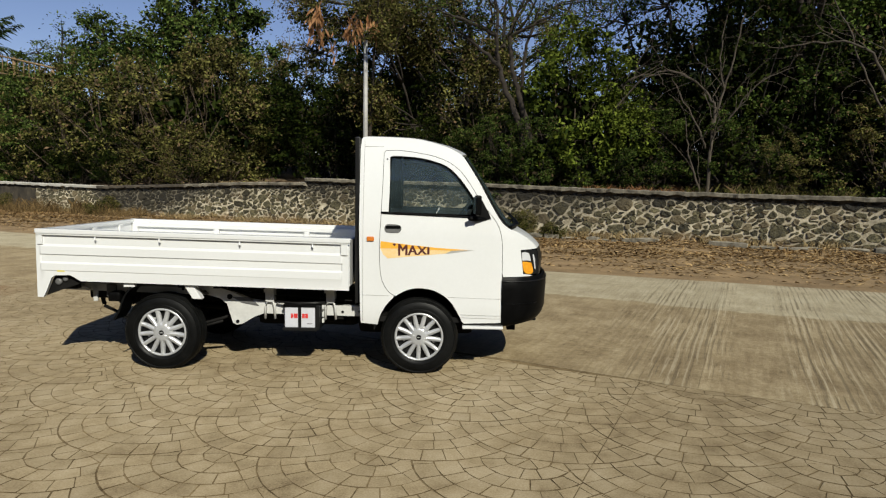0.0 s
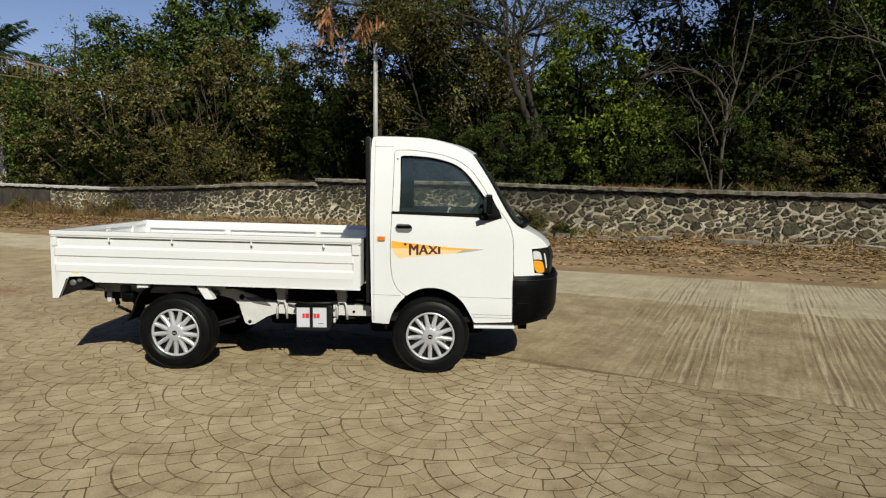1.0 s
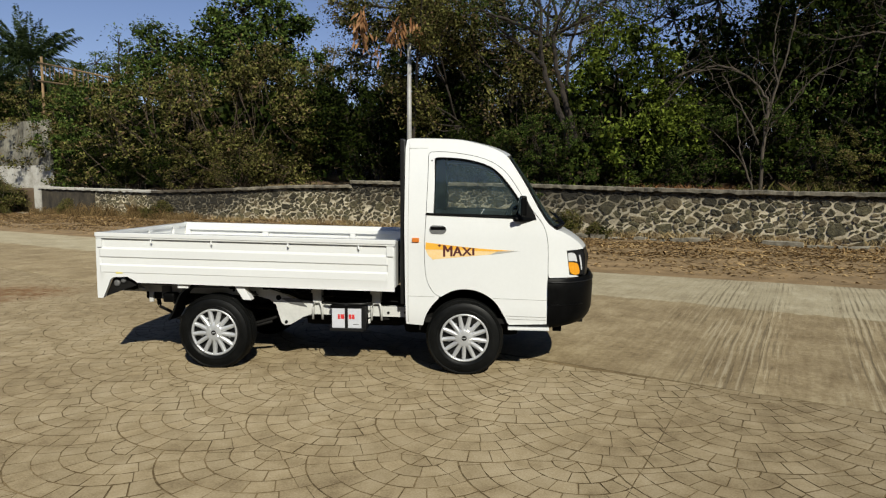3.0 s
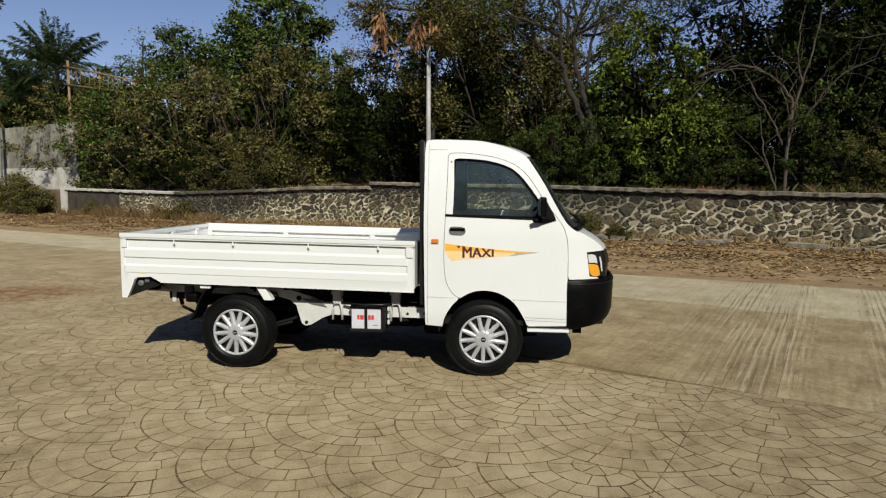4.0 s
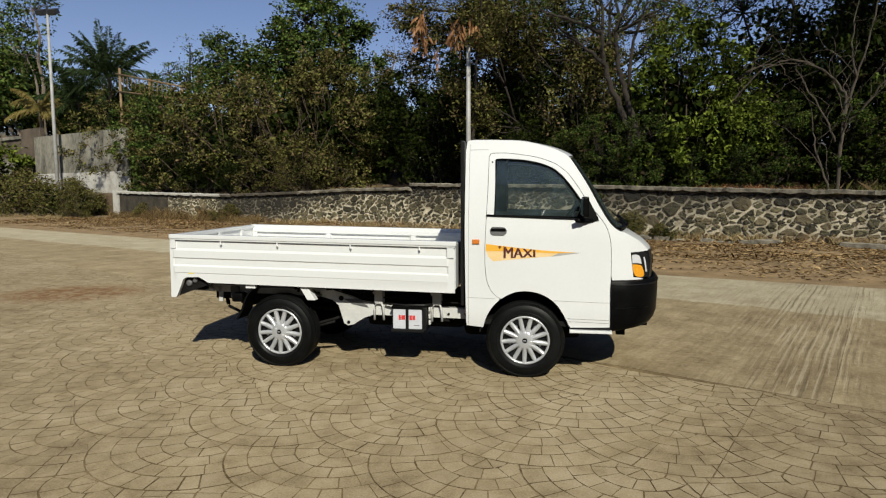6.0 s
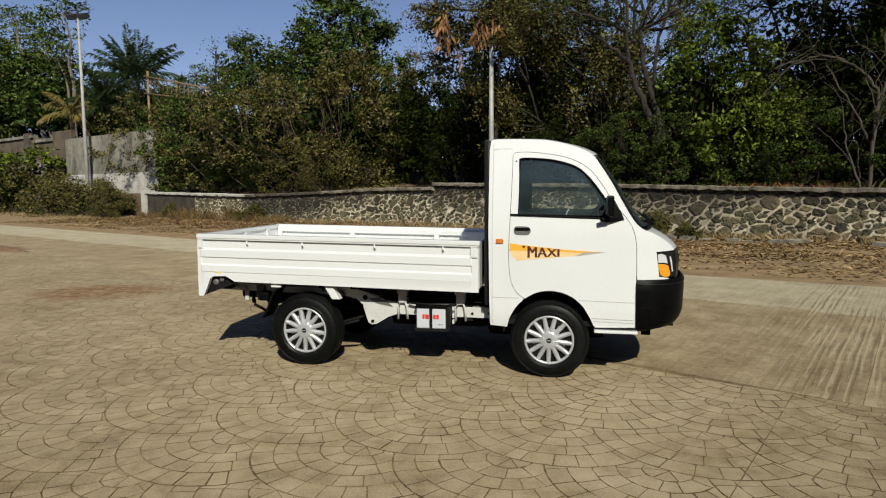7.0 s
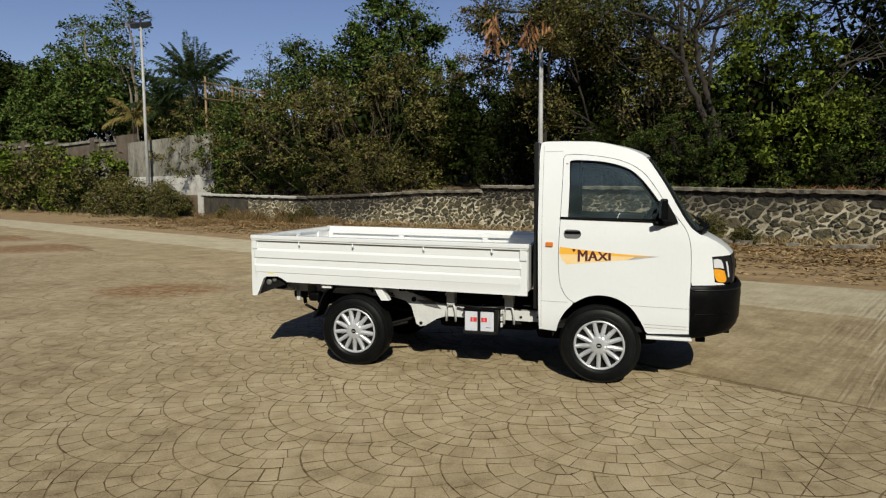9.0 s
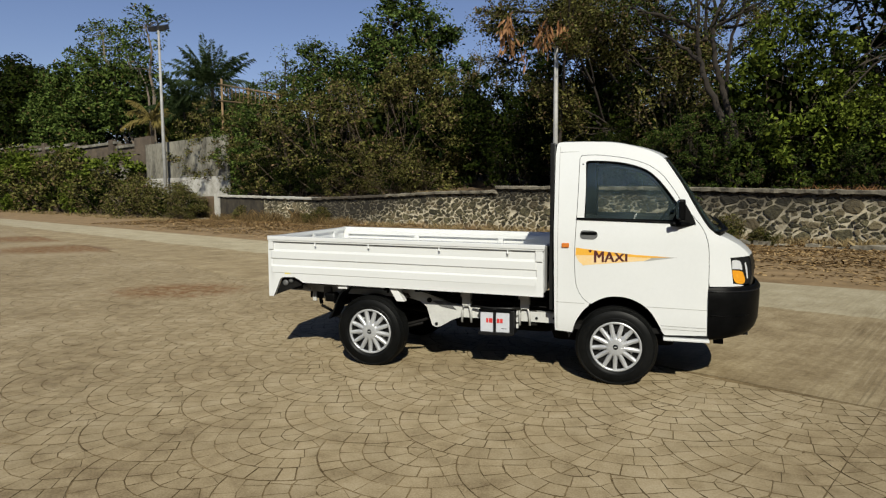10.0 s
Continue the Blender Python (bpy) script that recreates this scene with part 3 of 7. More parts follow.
M["rubber"] = surface("tyre_rubber", (0.002, 0.0021, 0.002), (0.0095, 0.0098, 0.0095), 5, 70, 0.44, bump=0.12, depth=0.001, spec=0.16)
M["silver"] = surface("silver_hubcap_plastic", (0.50, 0.505, 0.51), (0.64, 0.645, 0.65), 8, 80, 0.3, metal=0.4, bump=0.03)
M["grey_plastic"] = surface("grey_plastic", (0.09, 0.09, 0.09), (0.14, 0.14, 0.14), 8, 80, 0.5)
M["battery"] = surface("pale_grey_battery_case", (0.52, 0.53, 0.57), (0.62, 0.63, 0.67), 8, 80, 0.45, bump=0.03)
M["red"] = surface("red_print", (0.55, 0.03, 0.03), (0.68, 0.05, 0.045), 20, 90, 0.5, bump=0)
M["amber"] = surface("amber_lens", (0.74, 0.27, 0.01), (0.86, 0.40, 0.03), 20, 90, 0.15, coat=0.8, bump=0)
M["orange"] = surface("orange_marker_lens", (0.60, 0.17, 0.03), (0.72, 0.23, 0.04), 20, 90, 0.2, coat=0.7, bump=0)
M["decal_orange"] = surface("orange_yellow_decal", (0.80, 0.40, 0.04), (0.86, 0.47, 0.07), 4, 60, 0.35, bump=0)
M["decal_pale"] = surface("pale_orange_decal", (0.84, 0.56, 0.22), (0.84, 0.66, 0.40), 7, 60, 0.35, bump=0)
M["decal_grey"] = surface("grey_decal", (0.36, 0.35, 0.33), (0.46, 0.45, 0.42), 7, 60, 0.35, bump=0)
M["decal_ink"] = surface("dark_maroon_lettering", (0.075, 0.02, 0.022), (0.11, 0.03, 0.03), 7, 60, 0.35, bump=0)
M["yellow"] = surface("yellow_sticker", (0.75, 0.62, 0.08), (0.82, 0.7, 0.14), 9, 60, 0.4, bump=0)
# grey standing for the shade in pressed body lines
M["seam"] = surface("crease_shade_grey", (0.36, 0.355, 0.34), (0.43, 0.425, 0.41), 9, 90, 0.7, bump=0)
M["seat"] = surface("dark_seat_vinyl", (0.015, 0.015, 0.017), (0.035, 0.035, 0.038), 9, 90, 0.55)
M["mirror"] = surface("mirror_silver", (0.85, 0.85, 0.85), (0.88, 0.88, 0.88), 5, 50, 0.09, metal=1.0, bump=0)
M["clear_lens"] = surface("clear_lamp_lens", (0.80, 0.81, 0.82), (0.9, 0.91, 0.92), 12, 60, 0.12, metal=0.3, coat=0.8, bump=0)


def glass_material(name, tint, gloss=0.02, haze=0.12):
    m, nt, bs = nodes_of(name)
    nt.nodes.remove(bs)
    fr = nt.nodes.new("ShaderNodeFresnel")
    fr.inputs["IOR"].default_value = 1.5
    tr = nt.nodes.new("ShaderNodeBsdfTransparent")
    tr.inputs["Color"].default_value = (*tint, 1)
    gl = nt.nodes.new("ShaderNodeBsdfGlossy")
    gl.inputs["Roughness"].default_value = gloss
    mx = nt.nodes.new("ShaderNodeMixShader")
    link(nt, math_node(nt, "MULTIPLY", fr.outputs[0], 0.9, True), mx.inputs[0])
    link(nt, tr.outputs[0], mx.inputs[1])
    link(nt, gl.outputs[0], mx.inputs[2])
    # teal film paints a sky reflection over thin dust on the pane
    film = nt.nodes.new("ShaderNodeBsdfDiffuse")
    film.inputs["Color"].default_value = (0.32, 0.45, 0.49, 1)
    dust_sheen = nt.nodes.new("ShaderNodeMixShader")
    smear = noise_node(nt, 6.0, 4, 0.6, position(nt)).outputs[0]
    link(nt, math_node(nt, "MULTIPLY", smear, haze), dust_sheen.inputs[0])
    link(nt, mx.outputs[0], dust_sheen.inputs[1])
    link(nt, film.outputs[0], dust_sheen.inputs[2])
    link(nt, dust_sheen.outputs[0], nt.nodes["Material Output"].inputs["Surface"])
    return m


M["glass"] = glass_material("tinted_window_glass", (0.955, 0.975, 0.97), 0.01, 0.07)
M["windscreen"] = glass_material("windscreen_glass", (0.55, 0.60, 0.58))

WIDE = 1.54  # the cab's two sides mirror each other across half of this


def side_y(x, z):
    y = 0.03
    if z > 1.1:
        y += 0.125 * ((z - 1.1) / 0.77) ** 1.4
    if z < 0.55:
        y += 0.018 * ((0.55 - z) / 0.15) ** 2
    if x > 2.62:
        y += 1.15 * (x - 2.62) ** 2
    return y


def smooth_line(pts, k=4):
    """A smooth line through points in the plane."""
    out = []
    for i in range(len(pts) - 1):
        p0, p1, p2, p3 = (Vector(pts[max(0, min(len(pts) - 1, i + d))]) for d in (-1, 0, 1, 2))
        for j in range(k):
            t = j / k
            out.append(tuple(0.5 * ((2 * p1) + (p2 - p0) * t + (2 * p0 - 5 * p1 + 4 * p2 - p3) * t * t + (3 * p1 - p0 - 3 * p2 + p3) * t ** 3)))
    out.append(tuple(pts[-1]))
    return out


def offset_line(pts, d):
    out = []
    for i, p in enumerate(pts):
        a, b = Vector(pts[max(i - 1, 0)]), Vector(pts[min(i + 1, len(pts) - 1)])
        t = (b - a).normalized()
        out.append((p[0] - t.y * d, p[1] + t.x * d))
    return out


def skin(outline, holes=(), depth=0.014, lift=0.0, yfun=side_y, levels=None, far=False, extra=()):
    """A curved sheet of some thickness, cut to an outline in x and z, laid on the truck's side."""
    bm = bmesh.new()
    for loop in (outline, *holes):
        vs = [bm.verts.new((x, 0, z)) for x, z in loop]
        for i in range(len(vs)):
            bm.edges.new((vs[i], vs[(i + 1) % len(vs)]))
    bmesh.ops.triangle_fill(bm, use_beauty=True, use_dissolve=False, edges=bm.edges[:], normal=(0, -1, 0))
    planes = [((0, 0, z), (0, 0, 1)) for z in (levels if levels is not None else [0.42, 0.47, 0.55] + [1.1 + 0.06 * i for i in range(14)])]
    planes += [((x, 0, 0), (1, 0, 0)) for x in (2.62, 2.68, 2.74, 2.8, 2.86, 2.92, 2.98)]
    planes += list(extra)
    for co, no in planes:
        bmesh.ops.bisect_plane(bm, geom=bm.verts[:] + bm.edges[:] + bm.faces[:], plane_co=co, plane_no=no, dist=1e-5)
    for v in bm.verts:
        v.co.y = yfun(v.co.x, v.co.z) + lift
    made = bmesh.ops.extrude_face_region(bm, geom=bm.faces[:])
    for v in made["geom"]:
        if isinstance(v, bmesh.types.BMVert):
            v.co.y += depth
    if far:
        for v in bm.verts:
            v.co.y = WIDE - v.co.y
    bmesh.ops.recalc_face_normals(bm, faces=bm.faces)
    return bm


def shaded(o, angle=32):
    o.data.polygons.foreach_set("use_smooth", [True] * len(o.data.polygons))
    o.data.set_sharp_from_angle(angle=radians(angle))
    return o


def loft(rows, closed_ends=False):
    bm = bmesh.new()
    grid = [[bm.verts.new(c) for c in row] for row in rows]
    for a, b in zip(grid, grid[1:]):
        for i in range(len(a) - 1):
            bm.faces.new((a[i], a[i + 1], b[i + 1], b[i]))
    bmesh.ops.recalc_face_normals(bm, faces=bm.faces)
    return bm


def thick(bm, d):
    bmesh.ops.solidify(bm, geom=bm.faces[:], thickness=d)
    bmesh.ops.recalc_face_normals(bm, faces=bm.faces)
    return bm


def across(x, z, fx, fz, k=15, inset=0.0):
    y0 = side_y(x, z) + inset
    row = []
    for i in range(k):
        v = -1 + 2 * i / (k - 1)
        s = 1 - abs(v) ** 2.6
        row.append((x + fx * s, WIDE / 2 + v * (WIDE / 2 - y0), z + fz * s))
    return row


truck = new("pickup_truck")
tagged(truck, "small white dropside pickup truck parked on fan paving", "pickup truck")

# cab outline and door outline in x, z
ARCH = [(1.722, 0.40), (1.75, 0.491), (1.82, 0.594), (1.93, 0.672), (2.045, 0.698), (2.174, 0.677), (2.288, 0.603), (2.366, 0.482), (2.395, 0.41)]
arch = smooth_line(ARCH, 4)
door_rear = smooth_line([(1.864, 0.633), (1.81, 0.668), (1.765, 0.74), (1.745, 0.83), (1.737, 1.0), (1.748, 1.29), (1.757, 1.55), (1.760, 1.745)], 4)
door_top = smooth_line([(1.775, 1.766), (1.88, 1.768), (2.02, 1.752), (2.14, 1.729), (2.245, 1.692), (2.31, 1.653), (2.37, 1.60), (2.44, 1.505), (2.50, 1.41), (2.57, 1.315), (2.63, 1.24), (2.665, 1.175), (2.688, 1.08), (2.694, 0.95), (2.695, 0.8)], 4)
seam = door_rear + door_top
arch_door = [p for p in arch if p[0] > 1.87]
door_outline = seam + [(2.696, 0.6), (2.697, 0.43), (2.401, 0.42)] + [p for p in reversed(arch_door) if p[1] > 0.425]
window_hole = smooth_line([(1.812, 1.715), (1.86, 1.721), (2.024, 1.71), (2.15, 1.684), (2.246, 1.647), (2.31, 1.598), (2.36, 1.543), (2.42, 1.465), (2.473, 1.385), (2.512, 1.305)], 4) + [(2.505, 1.270), (2.2, 1.279), (1.808, 1.287)]
roof_side = smooth_line([(1.580, 1.845), (1.60, 1.872), (1.72, 1.874), (1.84, 1.871), (2.02, 1.860), (2.2, 1.818), (2.30, 1.780), (2.37, 1.735), (2.425, 1.66), (2.512, 1.522), (2.605, 1.352), (2.68, 1.232), (2.745, 1.175), (2.80, 1.155), (2.895, 1.10), (2.955, 1.05), (2.982, 1.015)], 4)
arch_rear = [p for p in arch if p[0] < 1.855]
side_outline = ([(1.590, 0.412), (1.584, 0.6), (1.576, 1.2), (1.574, 1.78)] + roof_side + [(2.93, 1.010), (2.842, 1.006), (2.868, 0.815), (2.93, 0.804), (2.95, 0.794), (2.705, 0.796)]
                + offset_line(list(reversed(seam)), -0.004)[1:-1] + list(reversed(arch_rear)))
for far in (False, True):
    o = part("cab_side", skin(side_outline, far=far), M["white"], truck)
    shaded(o)
    door = part("door", skin(door_outline, [window_hole], depth=0.02, far=far), M["white"], truck)
    shaded(door)
    pane = skin(window_hole, depth=0.005, lift=0.012, far=far)
    part("window_pane", pane, M["glass"], door, "tinted side window glass")
    sgn = (lambda y: WIDE - y) if far else (lambda y: y)
    tubes("window_seal", [[((x, sgn(side_y(x, z) + 0.002), z), 0.0065) for x, z in window_hole + window_hole[:1]]], M["black_plastic"], door, 6)
    tubes("belt_moulding", [[((x, sgn(side_y(x, 1.27) - 0.004), 1.286 - (x - 1.75) * 0.036), 0.0085) for x in spread(1.746, 2.55, 12)]], M["black_plastic"], door, 6, "black rubber strip")
    handle_y = side_y(1.84, 1.165)
    pill = [(1.800 + 0.026 * math.cos(w), 1.164 + 0.033 * math.sin(w)) for w in [math.pi * (0.5 + i / 8) for i in range(9)]] + [(1.868 + 0.038 * math.cos(w), 1.162 + 0.033 * math.sin(w)) for w in [math.pi * (-0.5 + i / 8) for i in range(9)]]
    bm = skin(pill, depth=0.014, lift=-0.004, far=far, levels=[])
    part("door_handle", bm, M["grey_plastic"], door, "dark grey recessed door handle")
    if not far:
        part("handle_grip", boxed(1.785, 1.90, handle_y - 0.014, handle_y - 0.003, 1.166, 1.186, 0.004), M["black_plastic"], door)
        part("handle_lock", lathe(bmesh.new(), [(0.001, -0.003), (0.006, -0.003), (0.006, 0.002)], 12), M["black_plastic"], door).location = (1.785, side_y(1.78, 1.70) - 0.0, 1.70)
        part("keyhole", boxed(1.776, 1.784, side_y(1.78, 1.715) - 0.003, side_y(1.78, 1.715) + 0.01, 1.692, 1.70), M["black_plastic"], door)
    # pressed lines low on the door and the sill, their shade drawn as grey tubes
    for x0, x1, z0, z1, holder in ((1.60, 1.815, 0.638, 0.634, truck), (2.275, 2.692, 0.629, 0.621, door), (2.375, 2.69, 0.492, 0.486, door), (2.385, 2.692, 0.468, 0.462, door)):
        tubes("pressed_line", [[((x, sgn(side_y(x, z) + 0.0002), z), 0.0022) for x, z in [(x0 + (x1 - x0) * i / 16, z0 + (z1 - z0) * i / 16) for i in range(17)]]], M["seam"], holder, 6)
    tubes("gutter_line", [[((x, sgn(side_y(x, z) + 0.0012), z), 0.0024) for x, z in ((1.605, 1.796), (1.68, 1.798), (1.752, 1.797))]], M["seam"], truck, 6)
    tubes("rear_seam", [[((1.606, sgn(side_y(1.606, z) - 0.0002), z), 0.002) for z in spread(0.43, 1.84, 40)]], M["seam"], truck, 6)
    part("sill", boxed(2.392, 2.712, *sorted((sgn(0.008), sgn(0.12))), 0.384, 0.405, 0.006), M["white"], truck)
    part("sill_panel", boxed(2.40, 2.70, *sorted((sgn(0.05), sgn(0.08))), 0.39, 0.44), M["black_satin"], truck)
    lv = [(x, z) for x, z in smooth_line([(1.69, 0.36), (1.715, 0.50), (1.79, 0.62), (1.92, 0.70), (2.05, 0.722), (2.19, 0.70), (2.31, 0.62), (2.385, 0.50), (2.415, 0.37)], 3)]
    o = part("wheel_arch_liner", thick(loft([[(x, sgn(y), z) for x, z in lv] for y in (0.055, 0.2, 0.42)]), 0.01), M["underbody"], truck)
    part("arch_back", boxed(1.66, 2.45, *sorted((sgn(0.42), sgn(0.44))), 0.30, 0.75), M["underbody"], truck)

# dark lining behind the door gaps and under the belt
for far in (False, True):
    sgn = (lambda y: WIDE - y) if far else (lambda y: y)
    lining = [(1.60, 0.74), (1.60, 1.275), (2.66, 1.245), (2.68, 0.74)]
    part("door_lining", skin(lining, depth=0.012, lift=0.034, far=far, levels=[1.16, 1.22]), M["frame_white"], truck)
    pillar = [(1.60, 1.25), (1.60, 1.84), (1.80, 1.84), (1.80, 1.25)]
    part("pillar_lining", skin(pillar, depth=0.012, lift=0.03, far=far), M["seat"], truck)
    head = smooth_line([(1.80, 1.735), (2.0, 1.728), (2.2, 1.69), (2.32, 1.61), (2.45, 1.45), (2.54, 1.29)], 3)
    head = head + list(reversed([(x + 0.045, z + 0.055) for x, z in head]))
    part("frame_lining", skin(head, depth=0.010, lift=0.032, far=far), M["seat"], truck)

# roof, windscreen, bonnet
roof_line = [p for p in roof_side if p[0] < 2.38]
o = part("roof", thick(loft([across(x, z, 0.0 if x < 2.1 else 0.05 * (x - 2.1) / 0.28, 0.028) for x, z in roof_line]), 0.012), M["white"], truck)
shaded(o, 50)
screen_line = [p for p in roof_side if 2.37 <= p[0] <= 2.76]
rows = [across(x, z, 0.035 + 0.06 * (x - 2.37) / 0.39, 0.028 * (2.76 - x) / 0.39, 21) for x, z in screen_line]
shaded(part("windscreen", thick(loft([r[1:-1] for r in rows]), 0.006), M["windscreen"], truck), 50)
for cut in (slice(0, 2), slice(-2, None)):
    shaded(part("windscreen_border", thick(loft([[(x + 0.006, y, z + 0.003) for x, y, z in r[cut]] for r in rows]), 0.008), M["black_satin"], truck, "black windscreen edge"), 50)
bonnet_line = [p for p in roof_side if p[0] >= 2.745]
shaded(part("bonnet", thick(loft([across(x, z, 0.075 - 0.005 * (x - 2.745) / 0.25, 0.0) for x, z in bonnet_line]), 0.012), M["white"], truck), 50)
rows = [across(2.982 + dx, z, 0.07, 0.0, 15, inset) for dx, z, inset in ((0.0, 1.02, 0.0), (0.016, 0.95, 0.0), (0.02, 0.88, 0.0), (0.014, 0.80, 0.0))]
shaded(part("front_panel", thick(loft([r[5:-5] for r in rows]), 0.012), M["white"], truck), 50)
for cut in (slice(0, 6), slice(-6, None)):
    shaded(part("lamp_front", thick(loft([r[cut] for r in rows]), 0.012), M["black_satin"], truck, "dark glossy front of the headlight"), 50)
part("grille", thick(loft([[(x + 0.008, y, z) for x, y, z in r[4:-4]] for r in rows[1:3]]), 0.012), M["black_plastic"], truck, "black front grille")
for bar in (0.90, 0.93):
    tubes("grille_bar", [[((x + 0.018, y, bar), 0.007) for x, y, z in rows[1][6:-6]]], M["silver"], truck, 6)
tubes("wiper", [[((2.80, 0.28, 1.185), 0.012), ((2.845, 0.36, 1.20), 0.010), ((2.80, 0.72, 1.27), 0.006)]], M["black_plastic"], truck, 6)
tubes("wiper", [[((2.80, 0.80, 1.19), 0.012), ((2.86, 0.88, 1.21), 0.010), ((2.80, 1.24, 1.27), 0.006)]], M["black_plastic"], truck, 6)
cowl = [across(x, z, 0.10, 0.005, 15) for x, z in ((2.735, 1.20), (2.77, 1.192))]
part("cowl", thick(loft(cowl), 0.014), M["black_plastic"], truck)

# headlights that wrap round the corners
for far in (False, True):
    lamp_shape = [(2.842, 1.003), (2.90, 1.006), (2.955, 1.004), (2.985, 0.99), (2.995, 0.90), (2.985, 0.812), (2.93, 0.803), (2.892, 0.808), (2.870, 0.826), (2.855, 0.865), (2.846, 0.93)]
    hl = part("headlight", skin(lamp_shape, depth=0.04, lift=0.006, far=far, levels=[0.88, 0.94]), M["black_satin"], truck, "wrap-round headlight in a black bezel")
    part("indicator_lens", skin(smooth_line([(2.858, 0.914), (2.905, 0.910), (2.936, 0.898)], 2) + smooth_line([(2.948, 0.862), (2.954, 0.832), (2.944, 0.816), (2.915, 0.813), (2.886, 0.823), (2.870, 0.848), (2.860, 0.885)], 3), depth=0.008, lift=-0.003, far=far, levels=[]), M["amber"], hl, "amber indicator lens")
    part("lamp_lens", skin([(2.852, 0.985), (2.880, 0.990), (2.912, 0.978), (2.924, 0.950), (2.932, 0.913), (2.906, 0.921), (2.858, 0.923)], depth=0.008, lift=-0.003, far=far, levels=[]), M["clear_lens"], hl, "clear headlamp lens")
    part("lamp_strip", skin([(2.944, 0.965), (2.954, 0.968), (2.966, 0.93), (2.976, 0.852), (2.967, 0.846), (2.956, 0.91)], depth=0.008, lift=-0.002, far=far, levels=[]), M["clear_lens"], hl)

# bumper: a plan line swept through a section
plan = smooth_line([(2.697, 0.022), (2.81, 0.033), (2.915, 0.082), (3.008, 0.178), (3.072, 0.32), (3.110, 0.55), (3.119, 0.77)], 3)
plan = plan + [(x, WIDE - y) for x, y in reversed(plan[:-1])]
rows = []
for z, inn in ((0.39, 0.075), (0.40, 0.045), (0.44, 0.018), (0.53, 0.004), (0.70, -0.004), (0.765, 0.0), (0.788, 0.010), (0.796, 0.03)):
    row = []
    for i, (x, y) in enumerate(plan):
        a, b = Vector(plan[max(i - 1, 0)]), Vector(plan[min(i + 1, len(plan) - 1)])
        t = (b - a).normalized()
        low = 0.035 * max(0, (x - 2.72) / 0.3) if z < 0.45 else 0.0
        row.append((x - t.y * inn, y + t.x * inn, z + low))
    rows.append(row)
bumper = part("bumper", thick(loft(rows), 0.02), M["black_plastic"], truck, "black plastic front bumper")
shaded(bumper, 40)
tubes("bumper_crease", [[((x + 0.002, y - 0.002, 0.762), 0.005) for x, y in plan]], M["black_satin"], bumper, 6)
tubes("bumper_crease", [[((x + 0.002, y - 0.001, 0.585), 0.003) for x, y in plan[:9]]], M["black_plastic"], bumper, 6)
for far in (False, True):
    yy = WIDE - 0.215 if far else 0.215
    fog = part("fog_lamp", lathe(bmesh.new(), [(0.001, 0.02), (0.045, 0.02), (0.055, 0.0), (0.045, -0.015)], 20, "x"), M["black_satin"], bumper)
    fog.matrix_local = pose(2.985, yy, 0.60, 0, 0, -35 if not far else 35)
part("tow_hook", boxed(2.76, 2.83, 0.24, 0.27, 0.332, 0.40, 0.006), M["underbody"], truck)
part("tow_hook", boxed(2.70, 2.80, 1.27, 1.30, 0.315, 0.40, 0.006), M["grey_plastic"], truck)

# cab back, floor, seats, dashboard, steering wheel
part("cab_back_guard", boxed(1.536, 1.572, 0.085, 1.455, 0.56, 1.868, 0.008), M["black_satin"], truck, "black steel guard behind the cab")
part("cab_back", boxed(1.575, 1.60, 0.10, 1.44, 0.42, 1.40, 0.004), M["white"], truck)
part("cab_floor", boxed(1.60, 2.72, 0.075, 1.465, 0.42, 0.46), M["underbody"], truck)
part("firewall", boxed(2.66, 2.70, 0.10, 1.44, 0.42, 1.16), M["seat"], truck)
part("dashboard", boxed(2.42, 2.70, 0.11, 1.43, 0.98, 1.20, 0.03), M["seat"], truck, "dark moulded dashboard")
for y in (0.19, 0.83):
    s = part("seat", boxed(1.68, 2.16, y, y + 0.52, 0.72, 0.86, 0.04), M["seat"], truck, "dark vinyl seat")
    bm = boxed(1.63, 1.75, y + 0.02, y + 0.50, 0.84, 1.36, 0.04)
    bmesh.ops.rotate(bm, verts=bm.verts, cent=(1.69, y, 0.86), matrix=Matrix.Rotation(radians(-6), 3, "Y"))
    part("backrest", bm, M["seat"], s)
wheel_path = []
for k in range(25):
    w = 2 * math.pi * k / 24
    wheel_path.append((Vector((2.36, 0.45, 1.23)) + Vector((0.105 * math.cos(w), 0.185 * math.sin(w), 0.155 * math.cos(w))), 0.016))
sw = tubes("steering_wheel", [wheel_path], M["seat"], truck, 8)
tubes("steering_column", [[((2.36, 0.45, 1.23), 0.03), ((2.60, 0.45, 1.05), 0.03)]], M["seat"], sw, 8)
tubes("steering_spoke", [[((2.36, 0.27, 1.23), 0.013), ((2.36, 0.63, 1.23), 0.013)]], M["seat"], sw, 6)

part("inner_pillar", boxed(1.64, 1.70, 1.36, 1.42, 0.9, 1.80, 0.01), M["seat"], truck)
part("dash_top", boxed(2.30, 2.62, 0.95, 1.40, 1.20, 1.225, 0.01), M["grey_plastic"], truck)
for y in (0.35, 0.99):
    part("headrest", boxed(1.60, 1.68, y, y + 0.22, 1.36, 1.52, 0.03), M["seat"], truck)

